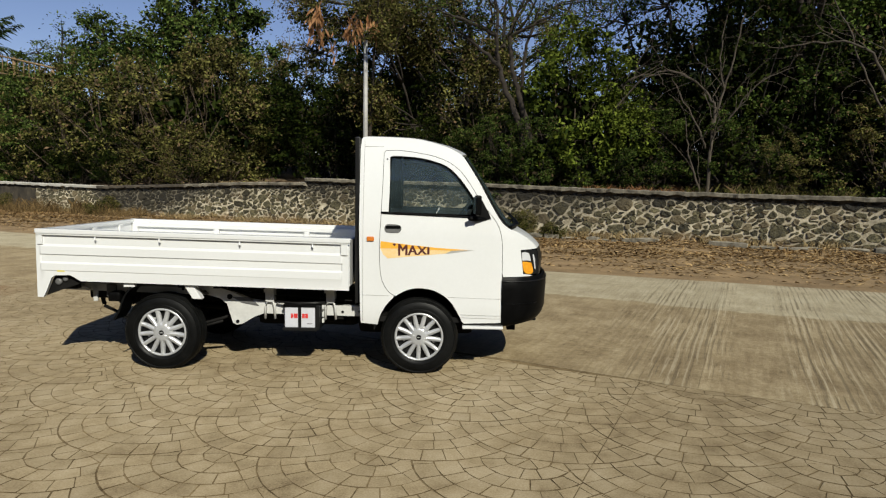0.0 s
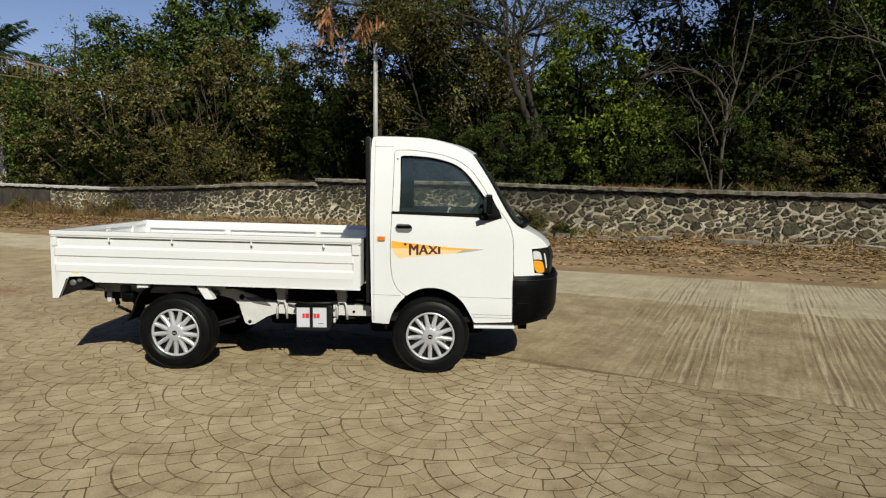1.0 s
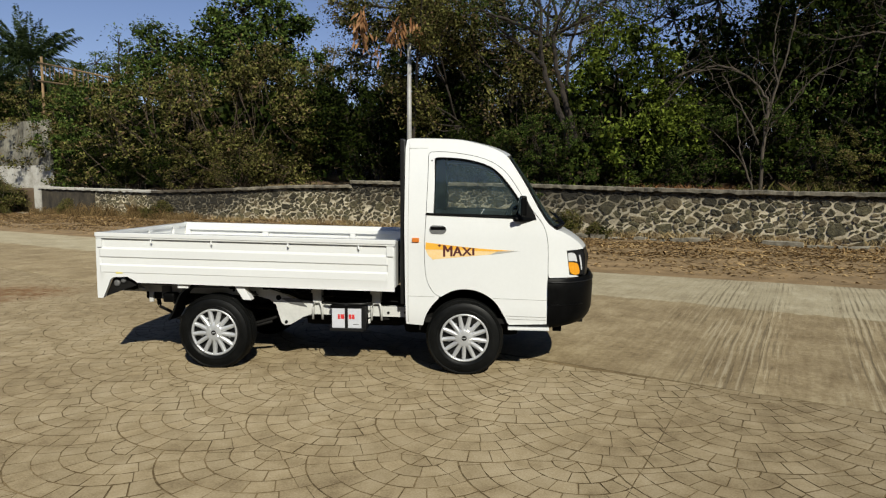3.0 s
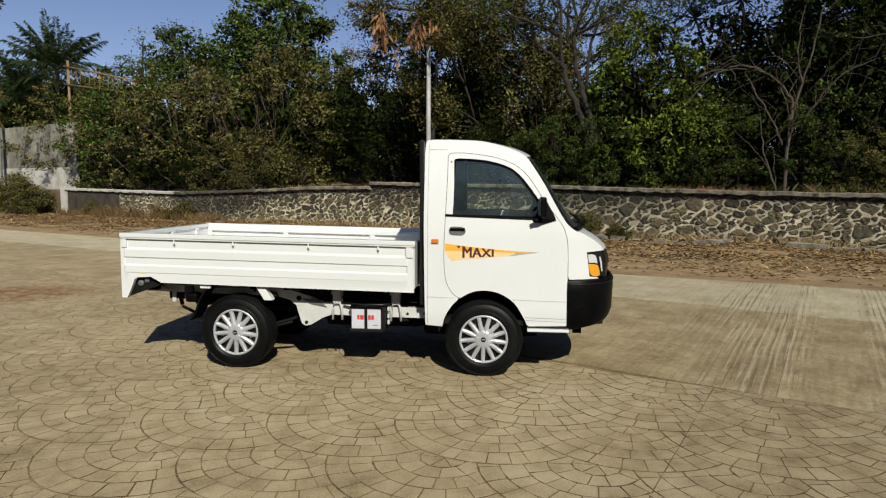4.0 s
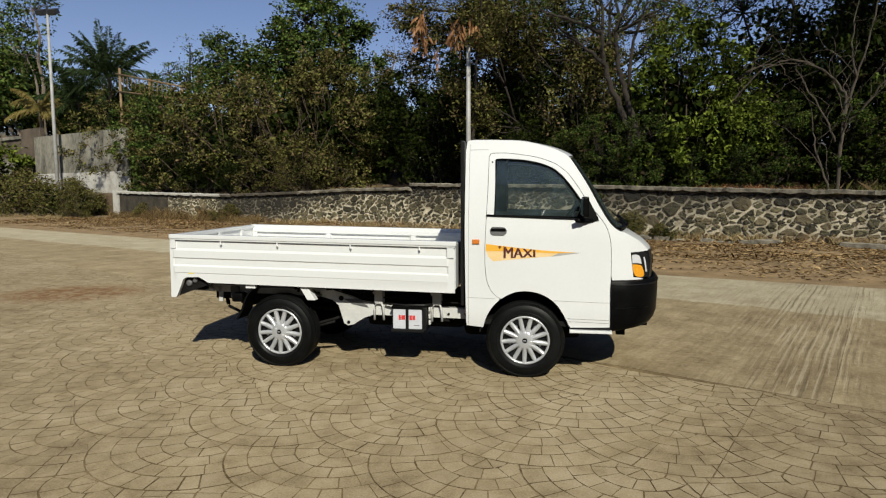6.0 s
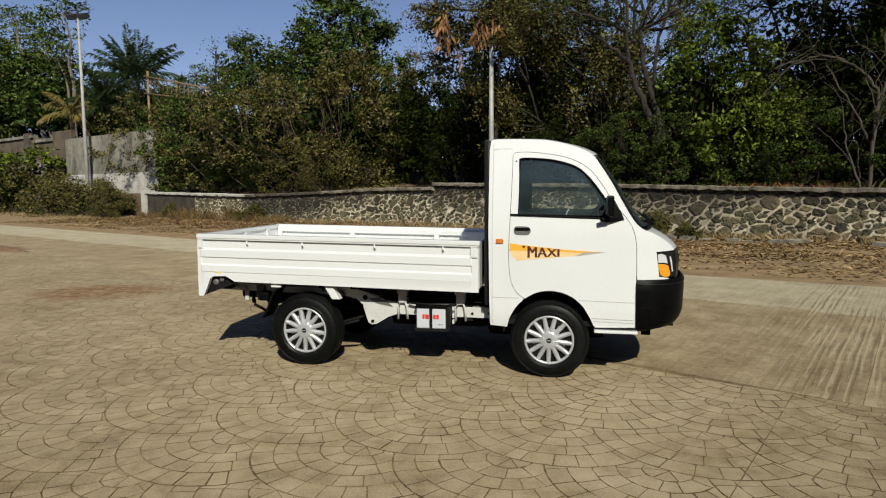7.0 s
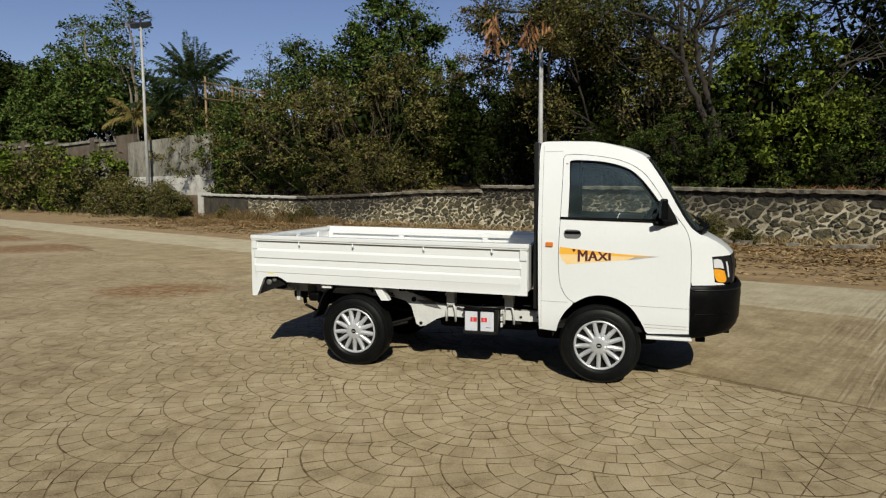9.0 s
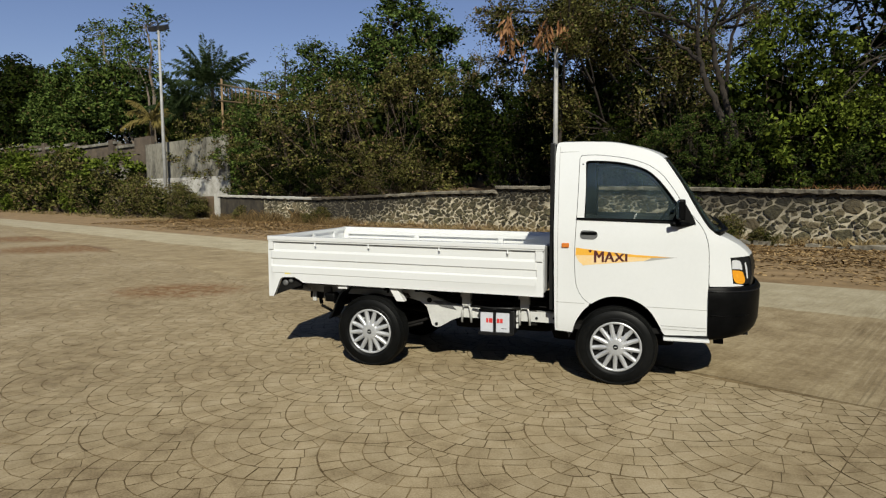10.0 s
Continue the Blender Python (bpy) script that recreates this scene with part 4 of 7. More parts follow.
# mirrors
for far in (False, True):
    sgn = (lambda y: WIDE - y) if far else (lambda y: y)
    mir = part("wing_mirror", skin([(2.43, 1.258), (2.60, 1.250), (2.585, 1.29), (2.515, 1.42), (2.49, 1.40)], depth=0.02, lift=-0.012, far=far), M["black_plastic"], truck, "black wing mirror")
    for nm, d0, d1, z0, z1, hw, mt, bev in (("mirror_housing", 0.0, 0.045, 1.278, 1.432, 0.032, "black_plastic", 0.016), ("mirror_glass", -0.006, 0.003, 1.292, 1.418, 0.026, "mirror", 0.002)):
        bm = boxed(d0, d1, -hw, hw, z0, z1, bev)
        bmesh.ops.rotate(bm, verts=bm.verts, cent=(0, 0, 0), matrix=Matrix.Rotation(radians(-16 if far else 16), 3, "Z"))
        bmesh.ops.translate(bm, verts=bm.verts, vec=(2.472, sgn(-0.055), 0))
        part(nm, bm, M[mt], mir)
    tubes("mirror_arm", [[((2.43, sgn(-0.03), 1.255), 0.018), ((2.50, sgn(0.03), 1.246), 0.022), ((2.58, sgn(0.05), 1.25), 0.012)]], M["black_plastic"], mir, 8)
part("side_marker", boxed(1.637, 1.694, 0.018, 0.04, 1.063, 1.099, 0.006), M["orange"], truck, "orange side marker lamp")

# decal on the near and far doors
for far in (False, True):
    part("decal_stripe", skin([(1.745, 1.064), (1.80, 1.057), (2.0, 1.035), (2.20, 1.017), (2.43, 1.005), (2.30, 0.998), (2.2, 1.0), (2.0, 1.006), (1.742, 1.008)], depth=0.002, lift=-0.0012, far=far, levels=[]), M["decal_orange"], truck, "orange-yellow arrow decal")
    part("decal_fade", skin([(1.743, 1.0075), (2.0, 1.0055), (2.2, 0.9995), (2.30, 0.9965), (2.25, 0.974), (2.0, 0.949), (1.80, 0.929), (1.765, 0.962)], depth=0.002, lift=-0.0008, far=far, levels=[]), M["decal_pale"], truck, "pale orange fading decal")
    part("decal_tip", skin([(2.246, 0.970), (2.300, 0.9975), (2.432, 1.0045), (2.476, 1.0035), (2.36, 0.986)], depth=0.002, lift=-0.0010, far=far, levels=[]), M["decal_grey"], truck, "grey decal tip")
font = bpy.data.curves.new("lettering", "FONT")
font.body, font.extrude, font.offset = "MAXI", 0.002, 0.0
font.resolution_u = 4
tmp = new("lettering", font)
me = bpy.data.meshes.new_from_object(tmp.evaluated_get(bpy.context.evaluated_depsgraph_get()))
bpy.data.objects.remove(tmp)
xs = [v.co.x for v in me.vertices]
ys = [v.co.y for v in me.vertices]
for v in me.vertices:
    t = (v.co.x - min(xs)) / (max(xs) - min(xs))
    h = (v.co.y - min(ys)) / (max(ys) - min(ys))
    x, z = 1.885 + 0.238 * t, (0.953 + 0.014 * t) + (0.092 - 0.036 * t) * h
    v.co = (x, side_y(x, z) - 0.0022 - 0.25 * v.co.z, z)
bm = bmesh.new()
for shift in (-0.0035, 0.0, 0.0035):
    bm.from_mesh(me)
    bm.verts.ensure_lookup_table()
    for v in bm.verts[-len(me.vertices):]:
        v.co.x += shift
        v.co.y += shift * 0.02
bm.to_mesh(me)
bm.free()
me.materials.clear()
me.materials.append(M["decal_ink"])
word = new("lettering", me)
word.parent = truck
word["label"] = "dark maroon word MAXI on the door decal"
part("emblem", skin([(1.838, 1.043), (1.858, 1.050), (1.866, 1.040), (1.852, 1.026)], depth=0.002, lift=-0.0022, levels=[]), M["decal_ink"], truck)

# ---- load bed ----
RAKE = 0.0165


def fall(x):
    return -RAKE * (x + 0.93)


def raked(bm):
    for v in bm.verts:
        v.co.z += fall(v.co.x)
    return bm


EMBOSS = ((1.005, 0.004), (0.985, -0.005), (0.926, -0.005), (0.916, 0.007), (0.866, 0.007), (0.852, -0.005), (0.80, -0.005), (0.793, -0.001), (0.70, -0.001))


def press(h):
    prev = (1.2, 0.006)
    for z, y in EMBOSS:
        if h >= z:
            k = (h - z) / (prev[0] - z)
            return y + (prev[1] - y) * k
        prev = (z, y)
    return 0.0


def bed_y(x, z):
    h = z - fall(x)
    e = min(1.0, max(0.0, (x + 0.915) / 0.012), max(0.0, (1.452 - x) / 0.012))
    return press(h) * e


side = [(-0.945, 0.583), (-0.898, 0.583), (-0.87, 0.64), (-0.83, 0.735), (-0.80, 0.755), (-0.685, 0.759), (-0.65, 0.742), (-0.60, 0.712), (1.502, 0.713 + fall(1.502)), (1.502, 1.09 + fall(1.502)), (-0.938, 1.09), (-0.942, 0.96)]
cuts = [((0, 0, z + fall(0)), (RAKE, 0, 1)) for z, _ in EMBOSS] + [((x, 0, 0), (1, 0, 0)) for x in (-0.915, -0.903, 1.44, 1.452)]
for far in (False, True):
    sgn = (lambda y: 1.5 - y) if far else (lambda y: y)
    bm = skin(side, depth=0.028, yfun=bed_y, levels=[], extra=cuts)
    if far:
        for v in bm.verts:
            v.co.y = 1.5 - v.co.y
        bmesh.ops.recalc_face_normals(bm, faces=bm.faces)
    panel = part("side_panel", bm, M["white"], truck, "white pressed steel drop side")
    shaded(panel, 20)
    part("top_rail", raked(boxed(-0.935, 1.515, *sorted((sgn(-0.022), sgn(0.034))), 1.086, 1.122, 0.006)), M["white"], panel)
    part("rail_lip", raked(boxed(-0.93, 1.51, *sorted((sgn(-0.016), sgn(0.0))), 1.074, 1.088, 0.003)), M["white"], panel)
    part("corner_post", raked(boxed(-0.925, -0.885, *sorted((sgn(-0.012), sgn(0.01))), 1.0, 1.075, 0.004)), M["white"], panel)
    part("corner_post", raked(boxed(1.44, 1.495, *sorted((sgn(-0.012), sgn(0.01))), 0.99, 1.076, 0.004)), M["white"], panel)
    for x in (-0.47, 0.03, 0.655, 1.22):
        tubes("rope_hook", [[((x, sgn(-0.006), 1.078 + fall(x)), 0.006), ((x, sgn(-0.014), 1.050 + fall(x)), 0.006), ((x + 0.006, sgn(-0.022), 1.043 + fall(x)), 0.006), ((x + 0.012, sgn(-0.022), 1.055 + fall(x)), 0.005)]], M["white"], panel, 6)
    # inner face: stiffener posts and a lower shelf
    for x in (-0.88, -0.06, 0.85, 1.46):
        part("inner_post", raked(boxed(x - 0.028, x + 0.028, *sorted((sgn(0.028), sgn(0.062))), 0.80, 1.05, 0.006)), M["white"], panel)
    part("inner_band", raked(boxed(-0.9, 1.48, *sorted((sgn(0.028), sgn(0.064))), 1.048, 1.09, 0.004)), M["white"], panel)

tail = part("tailgate", raked(boxed(-0.935, -0.905, 0.035, 1.465, 0.73, 1.09, 0.005)), M["white"], truck, "white steel tailgate")
part("top_rail", raked(boxed(-0.945, -0.89, 0.036, 1.464, 1.084, 1.118, 0.006)), M["white"], tail)
for y in (0.3, 0.75, 1.2):
    part("inner_post", raked(boxed(-0.905, -0.885, y - 0.03, y + 0.03, 0.80, 1.085, 0.005)), M["white"], tail)
for y in (0.06, 1.44):
    part("latch", raked(boxed(-0.95, -0.90, y - 0.014, y + 0.014, 1.0, 1.07, 0.004)), M["frame_white"], tail)
part("front_board", raked(boxed(1.475, 1.505, 0.03, 1.47, 0.74, 1.10, 0.005)), M["white"], truck)
floor_part = part("bed_floor", raked(boxed(-0.90, 1.475, 0.03, 1.47, 0.785, 0.80)), M["white"], truck)
for i in range(12):
    y = 0.12 + i * 0.118
    part("floor_rib", raked(boxed(-0.88, 1.46, y - 0.02, y + 0.02, 0.80, 0.808, 0.003)), M["white"], floor_part)
for x in (-0.75, -0.25, 0.3, 0.82, 1.31):
    part("cross_member", raked(boxed(x - 0.035, x + 0.035, 0.06, 1.44, 0.715, 0.785, 0.005)), M["frame_white"], truck)
part("yellow_sticker", boxed(-0.780, -0.724, -0.004, 0.0, 0.786, 0.805), M["yellow"], truck)
part("tail_lamp", boxed(-0.80, -0.70, 0.08, 0.22, 0.68, 0.745, 0.01), M["black_plastic"], truck)
for tx, tz, tr in ((-0.800, 0.700, 0.026), (-0.745, 0.722, 0.020)):
    part("tail_lamp_ring", lathe(bmesh.new(), [(0.001, -0.012), (tr * 0.6, -0.012), (tr, -0.004), (tr, 0.012)], 18), M["grey_plastic"], truck).location = (tx, 0.042, tz)
part("tail_lens", boxed(-0.77, -0.74, 0.07, 0.085, 0.695, 0.725, 0.005), M["clear_lens"], truck)

# ---- chassis ----
rail_shape = [(1.62, 0.430), (1.62, 0.512), (0.80, 0.535), (0.66, 0.552), (0.55, 0.60), (0.47, 0.632), (0.36, 0.650), (-0.86, 0.672), (-0.86, 0.612), (0.10, 0.592), (0.32, 0.585), (0.42, 0.56), (0.475, 0.515), (0.50, 0.43), (0.522, 0.36), (0.555, 0.343), (0.60, 0.352), (0.70, 0.413), (0.78, 0.442)]
for far in (False, True):
    bm = skin(rail_shape, depth=0.06, yfun=lambda x, z: 0.20, levels=[])
    if far:
        for v in bm.verts:
            v.co.y = 1.5 - v.co.y
        bmesh.ops.recalc_face_normals(bm, faces=bm.faces)
    cr = part("chassis_rail", bm, M["frame_white"], truck, "dusty white chassis rail with a drop bracket")
    yy = 1.30 if far else 0.197
    bolt = part("pivot_hole", lathe(bmesh.new(), [(0.001, -0.004), (0.014, -0.004), (0.014, 0.003)], 14), M["underbody"], cr)
    bolt.location = (0.562, yy, 0.372)
    hole = part("rail_hole", lathe(bmesh.new(), [(0.001, -0.003), (0.022, -0.003), (0.022, 0.003)], 16), M["underbody"], cr)
    hole.location = (0.50, yy, 0.575)
for x0, x1 in ((0.795, 0.875), (1.285, 1.368)):
    u_path = [((x0, 0.180, 0.405), 0.010), ((x0 + 0.004, 0.175, 0.50), 0.010), ((x0 + 0.016, 0.175, 0.548), 0.011), ((x1 - 0.016, 0.175, 0.548), 0.011), ((x1 - 0.004, 0.175, 0.50), 0.010), ((x1, 0.180, 0.405), 0.010)]
    ub = tubes("bed_mount", [u_path], M["frame_white"], truck, 6, "white hooped bed mounting bracket")
    part("mount_stub", boxed((x0 + x1) / 2 - 0.035, (x0 + x1) / 2 + 0.035, 0.16, 0.24, 0.55, 0.70, 0.004), M["frame_white"], ub)
    part("mount_plate", boxed(x0 - 0.01, x1 - 0.02, 0.17, 0.22, 0.62, 0.645, 0.003), M["frame_white"], ub)

batt = part("battery", boxed(0.968, 1.212, 0.115, 0.27, 0.347, 0.515, 0.008), M["battery"], truck, "pale grey battery with red print in a black tray")
part("battery_lid", boxed(0.958, 1.222, 0.105, 0.28, 0.515, 0.537, 0.006), M["black_plastic"], batt)
part("battery_strap", boxed(1.078, 1.102, 0.106, 0.285, 0.335, 0.545, 0.003), M["black_satin"], batt)
part("battery_tray", boxed(0.955, 1.232, 0.10, 0.29, 0.325, 0.350, 0.004), M["black_satin"], batt)
part("battery_frame", boxed(1.214, 1.250, 0.11, 0.28, 0.335, 0.53, 0.006), M["black_satin"], batt)
tubes("battery_rod", [[((0.90, 0.15, 0.552), 0.010), ((1.05, 0.12, 0.545), 0.010), ((1.225, 0.12, 0.548), 0.012), ((1.285, 0.16, 0.55), 0.010)]], M["black_satin"], batt, 6)
for x0, x1, z0, z1 in ((1.018, 1.036, 0.425, 0.462), (1.041, 1.072, 0.425, 0.462), (1.108, 1.130, 0.425, 0.462), (1.134, 1.156, 0.425, 0.462), (1.010, 1.166, 0.440, 0.446)):
    if x1 - x0 < 0.1:
        part("print_bar", boxed(x0, x1, 0.1135, 0.1155, z0, z1), M["red"], batt)
part("print_bar", boxed(1.145, 1.19, 0.1135, 0.1155, 0.378, 0.383), M["grey_plastic"], batt)
for z in (0.38, 0.43, 0.49):
    part("tray_bracket", boxed(1.258, 1.275, 0.16, 0.20, z, z + 0.035, 0.004), M["frame_white"], batt)
part("under_tank", boxed(0.62, 1.50, 0.55, 1.15, 0.27, 0.52, 0.05), M["underbody"], truck)
part("gearbox", boxed(1.5, 2.5, 0.50, 1.0, 0.22, 0.48, 0.06), M["underbody"], truck)
# dark sheet standing in for the shaded hollow behind the tail corner
part("tail_inner_panel", skin([(-0.905, 0.588), (-0.825, 0.765), (-0.60, 0.73), (-0.62, 0.69), (-0.75, 0.645)], depth=0.01, yfun=lambda x, z: 0.05, levels=[]), M["underbody"], truck)
part("rear_subframe", skin([(-0.68, 0.72), (-0.28, 0.70), (-0.27, 0.50), (-0.37, 0.475), (-0.46, 0.545), (-0.60, 0.62)], depth=0.05, yfun=lambda x, z: 0.24, levels=[]), M["underbody"], truck)
# unseen pans added to keep sun off the ground below the nose
part("nose_light_block", boxed(2.74, 3.0, 0.26, 1.28, 0.41, 0.43), M["underbody"], truck)
part("front_light_block", boxed(2.32, 2.76, 0.10, 1.44, 0.405, 0.425), M["underbody"], truck)
part("rear_beam", boxed(-0.80, -0.70, 0.12, 1.38, 0.63, 0.715, 0.01), M["underbody"], truck)
part("spring_hanger", boxed(-0.66, -0.30, 0.22, 0.36, 0.54, 0.69, 0.02), M["underbody"], truck)
part("lamp_cable_box", boxed(-0.46, -0.36, 0.12, 0.22, 0.53, 0.61, 0.02), M["black_plastic"], truck)
# added dark pan that deepens the shade below the truck
part("floor_light_block", boxed(-0.3, 2.6, 0.42, 1.1, 0.50, 0.56), M["underbody"], truck)
part("air_box", boxed(0.92, 1.20, 0.30, 0.5, 0.42, 0.64, 0.03), M["underbody"], truck)
part("valve_block", boxed(0.66, 0.75, 0.22, 0.30, 0.60, 0.66, 0.008), M["black_plastic"], truck)
tubes("brake_pipe", [[((0.40, 0.19, 0.66), 0.006), ((0.62, 0.185, 0.60), 0.006), ((0.78, 0.19, 0.585), 0.006), ((0.95, 0.18, 0.60), 0.006), ((1.25, 0.18, 0.575), 0.006), ((1.55, 0.18, 0.56), 0.006)]], M["underbody"], truck, 6)
tubes("wiring_loop", [[((0.58, 0.16, 0.68), 0.009), ((0.66, 0.15, 0.63), 0.009), ((0.76, 0.15, 0.655), 0.009), ((0.9, 0.16, 0.69), 0.009)]], M["black_plastic"], truck, 6)
part("rail_gusset", skin([(0.52, 0.572), (0.60, 0.530), (0.74, 0.505), (0.66, 0.575)], depth=0.006, yfun=lambda x, z: 0.192, levels=[]), M["grey_plastic"], truck)
for gx, gz in ((0.30, 0.615), (0.12, 0.63), (1.42, 0.465), (1.56, 0.47)):
    part("rail_bolt", lathe(bmesh.new(), [(0.001, -0.004), (0.011, -0.004), (0.011, 0.004)], 12), M["underbody"], truck).location = (gx, 0.198, gz)
for bx in (0.12, 0.40, 1.05):
    part("floor_clip", boxed(bx, bx + 0.05, 0.10, 0.16, 0.655, 0.705, 0.006), M["black_plastic"], truck)
tubes("prop_shaft", [[((0.05, 0.77, 0.30), 0.035), ((1.5, 0.77, 0.36), 0.035)]], M["underbody"], truck, 10)
tubes("rear_axle", [[((0.0, 0.15, 0.297), 0.04), ((0.0, 0.6, 0.297), 0.045), ((0.0, 0.77, 0.297), 0.12), ((0.0, 0.94, 0.297), 0.045), ((0.0, 1.36, 0.297), 0.04)]], M["underbody"], truck, 12)
tubes("front_axle", [[((2.05, 0.15, 0.297), 0.04), ((2.05, 1.36, 0.297), 0.04)]], M["underbody"], truck, 10)
tubes("exhaust_pipe", [[((-0.62, 0.62, 0.45), 0.025), ((0.2, 0.62, 0.42), 0.025), ((1.4, 0.5, 0.33), 0.025)]], M["underbody"], truck, 8)
for y in (0.33, 1.17):
    for k in range(3):
        half = 0.60 - 0.16 * k
        leaf_path = [((x, y, 0.30 - 0.022 * k + 0.17 * (x / 0.62) ** 2), 0.014) for x in spread(-half, half * 0.9, 9)]
        tubes("leaf_spring", [leaf_path], M["underbody"], truck, 5)
    tubes("shackle", [[((-0.60, y, 0.47), 0.018), ((-0.63, y, 0.62), 0.018)]], M["underbody"], truck, 6)
    tubes("shock_absorber", [[((-0.05, y - 0.05, 0.33), 0.022), ((0.14, y - 0.03, 0.60), 0.022)]], M["underbody"], truck, 8)
    part("spring_bracket", boxed(-0.62, -0.585, y - 0.13, y - 0.11, 0.52, 0.66, 0.004), M["frame_white"], truck)
    part("rear_bracket", boxed(-0.50, -0.42, y - 0.15, y - 0.10, 0.56, 0.66, 0.01), M["grey_plastic"], truck)
tubes("tail_pipe_bracket", [[((-0.72, 0.20, 0.665), 0.016), ((-0.66, 0.16, 0.64), 0.014), ((-0.62, 0.15, 0.632), 0.018)]], M["frame_white"], truck, 8)
part("spare_tyre", lathe(bmesh.new(), [(0.18, -0.07), (0.27, -0.08), (0.295, -0.05), (0.295, 0.05), (0.27, 0.08), (0.18, 0.07)], 32, "z", True), M["rubber"], truck).location = (-0.45, 0.80, 0.55)
for far in (False, True):
    sgn = (lambda y: 1.5 - y) if far else (lambda y: y)
    flap = smooth_line([(-0.20, 0.685), (-0.255, 0.64), (-0.30, 0.56), (-0.335, 0.47), (-0.375, 0.405)], 3)
    part("mud_flap", thick(loft([[(x, sgn(y), z) for x, z in flap] for y in (0.03, 0.12, 0.22)]), 0.014), M["rubber"], truck, "black rubber mud flap")
    part("flap_bracket", boxed(-0.278, -0.19, *sorted((sgn(0.025), sgn(0.06))), 0.668, 0.705, 0.004), M["white"], truck)
    bm = boxed(0.19, 0.26, *sorted((sgn(0.03), sgn(0.10))), 0.58, 0.70, 0.006)
    for v in bm.verts:
        v.co.x += (0.70 - v.co.z) * 0.62
    part("fender_stay", bm, M["white"], truck)
    guard = smooth_line([(-0.28, 0.66), (-0.05, 0.665), (0.2, 0.655), (0.33, 0.60)], 3)
    part("inner_guard", thick(loft([[(x, sgn(y), z) for x, z in guard] for y in (0.16, 0.26)]), 0.01), M["grey_plastic"], truck)


# ---- wheels ----
def make_wheel(x, y, flip):
    groove = []
    for c in (0.152, 0.122, 0.092):
        groove += [(0.308, c + 0.007), (0.299, c + 0.006), (0.299, c - 0.006), (0.308, c - 0.007)]
    prof = [(0.186, 0.20), (0.20, 0.212), (0.245, 0.220), (0.285, 0.210), (0.302, 0.194), (0.307, 0.180)] + groove + [(0.307, 0.070), (0.302, 0.056), (0.291, 0.043), (0.288, 0.036), (0.283, 0.036), (0.279, 0.040), (0.262, 0.033), (0.244, 0.029), (0.226, 0.029), (0.222, 0.026), (0.214, 0.027), (0.211, 0.031), (0.202, 0.036), (0.190, 0.046), (0.186, 0.06)]
    w = part("wheel", lathe(bmesh.new(), prof, 72, "y", True), M["rubber"], truck, "wheel with a black tyre and silver hubcap", True)
    w.data.set_sharp_from_angle(angle=radians(35))
    # tread blocks round both shoulders
    verts, faces = [], []
    for k in range(64):
        for y0, y1, skew in ((0.052, 0.080, 0.012), (0.168, 0.196, -0.012)):
            m = len(verts)
            for rr, dy in ((0.298, 0.0), (0.3105, 0.003)):
                for yy, da in ((y0 + dy, -0.030), (y1 - dy, -0.030 + skew), (y1 - dy, 0.030 + skew), (y0 + dy, 0.030)):
                    a = 2 * math.pi * k / 64 + da
                    drop = 0.006 if yy < 0.07 or yy > 0.18 else 0.0
                    verts.append(((rr - drop) * math.cos(a), yy, (rr - drop) * math.sin(a)))
            faces += [(m + 4, m + 5, m + 6, m + 7)] + [(m + i, m + (i + 1) % 4, m + 4 + (i + 1) % 4, m + 4 + i) for i in range(4)]
    tagged(mesh_part("tread", verts, faces, M["rubber"], w), kind="stuff")
    part("wheel_disc", lathe(bmesh.new(), [(0.001, 0.085), (0.188, 0.082), (0.19, 0.11), (0.001, 0.12)], 40), M["black_satin"], w)
    part("rim_ring", lathe(bmesh.new(), [(0.177, 0.066), (0.175, 0.050), (0.179, 0.041), (0.187, 0.037), (0.195, 0.043), (0.197, 0.056)], 64, "y", True), M["silver"], w, "", True)
    dish = part("hub", lathe(bmesh.new(), [(0.001, 0.028), (0.030, 0.0285), (0.058, 0.031), (0.070, 0.036), (0.080, 0.046), (0.093, 0.075)], 52), M["silver"], w, "", True)
    dish.data.set_sharp_from_angle(angle=radians(40))
    part("hub_badge", lathe(bmesh.new(), [(0.001, 0.0265), (0.019, 0.027), (0.023, 0.032)], 24), M["black_plastic"], w)
    part("badge_mark", boxed(-0.013, 0.013, 0.0255, 0.028, -0.004, 0.004, 0.001), M["silver"], w)
    sec = [(0.036, 0.0068, 0.033), (0.065, 0.0125, 0.036), (0.095, 0.0175, 0.041), (0.130, 0.0175, 0.045), (0.155, 0.0165, 0.045), (0.180, 0.0155, 0.042)]
    rows = [[(r, d, s) for s, d in ((-hw, dep + 0.022), (-hw, dep + 0.005), (-hw * 0.6, dep - 0.001), (0, dep - 0.005), (hw * 0.6, dep - 0.001), (hw, dep + 0.005), (hw, dep + 0.022))] for r, hw, dep in sec]
    first = part("spoke", loft(rows), M["silver"], w)
    shaded(first, 50)
    me = first.data
    for k in range(13):
        o = first if k == 0 else new("spoke", me)
        o.parent = w
        o.matrix_local = Matrix.Rotation(radians(360 * k / 13 + 8), 4, "Y")
    for k in range(5):
        nut = part("wheel_nut", lathe(bmesh.new(), [(0.001, 0.070), (0.010, 0.070), (0.011, 0.085)], 8), M["silver"], w)
        nut.matrix_local = Matrix.Rotation(radians(72 * k + 20), 4, "Y") @ Matrix.Translation((0.125, 0, 0))
    w.matrix_local = pose(x, y, 0.301, 0, 0, 180 if flip else 0)
    return w


for x in (0.0, 2.05):
    make_wheel(x, 0.02, False)
    make_wheel(x, 1.50, True)

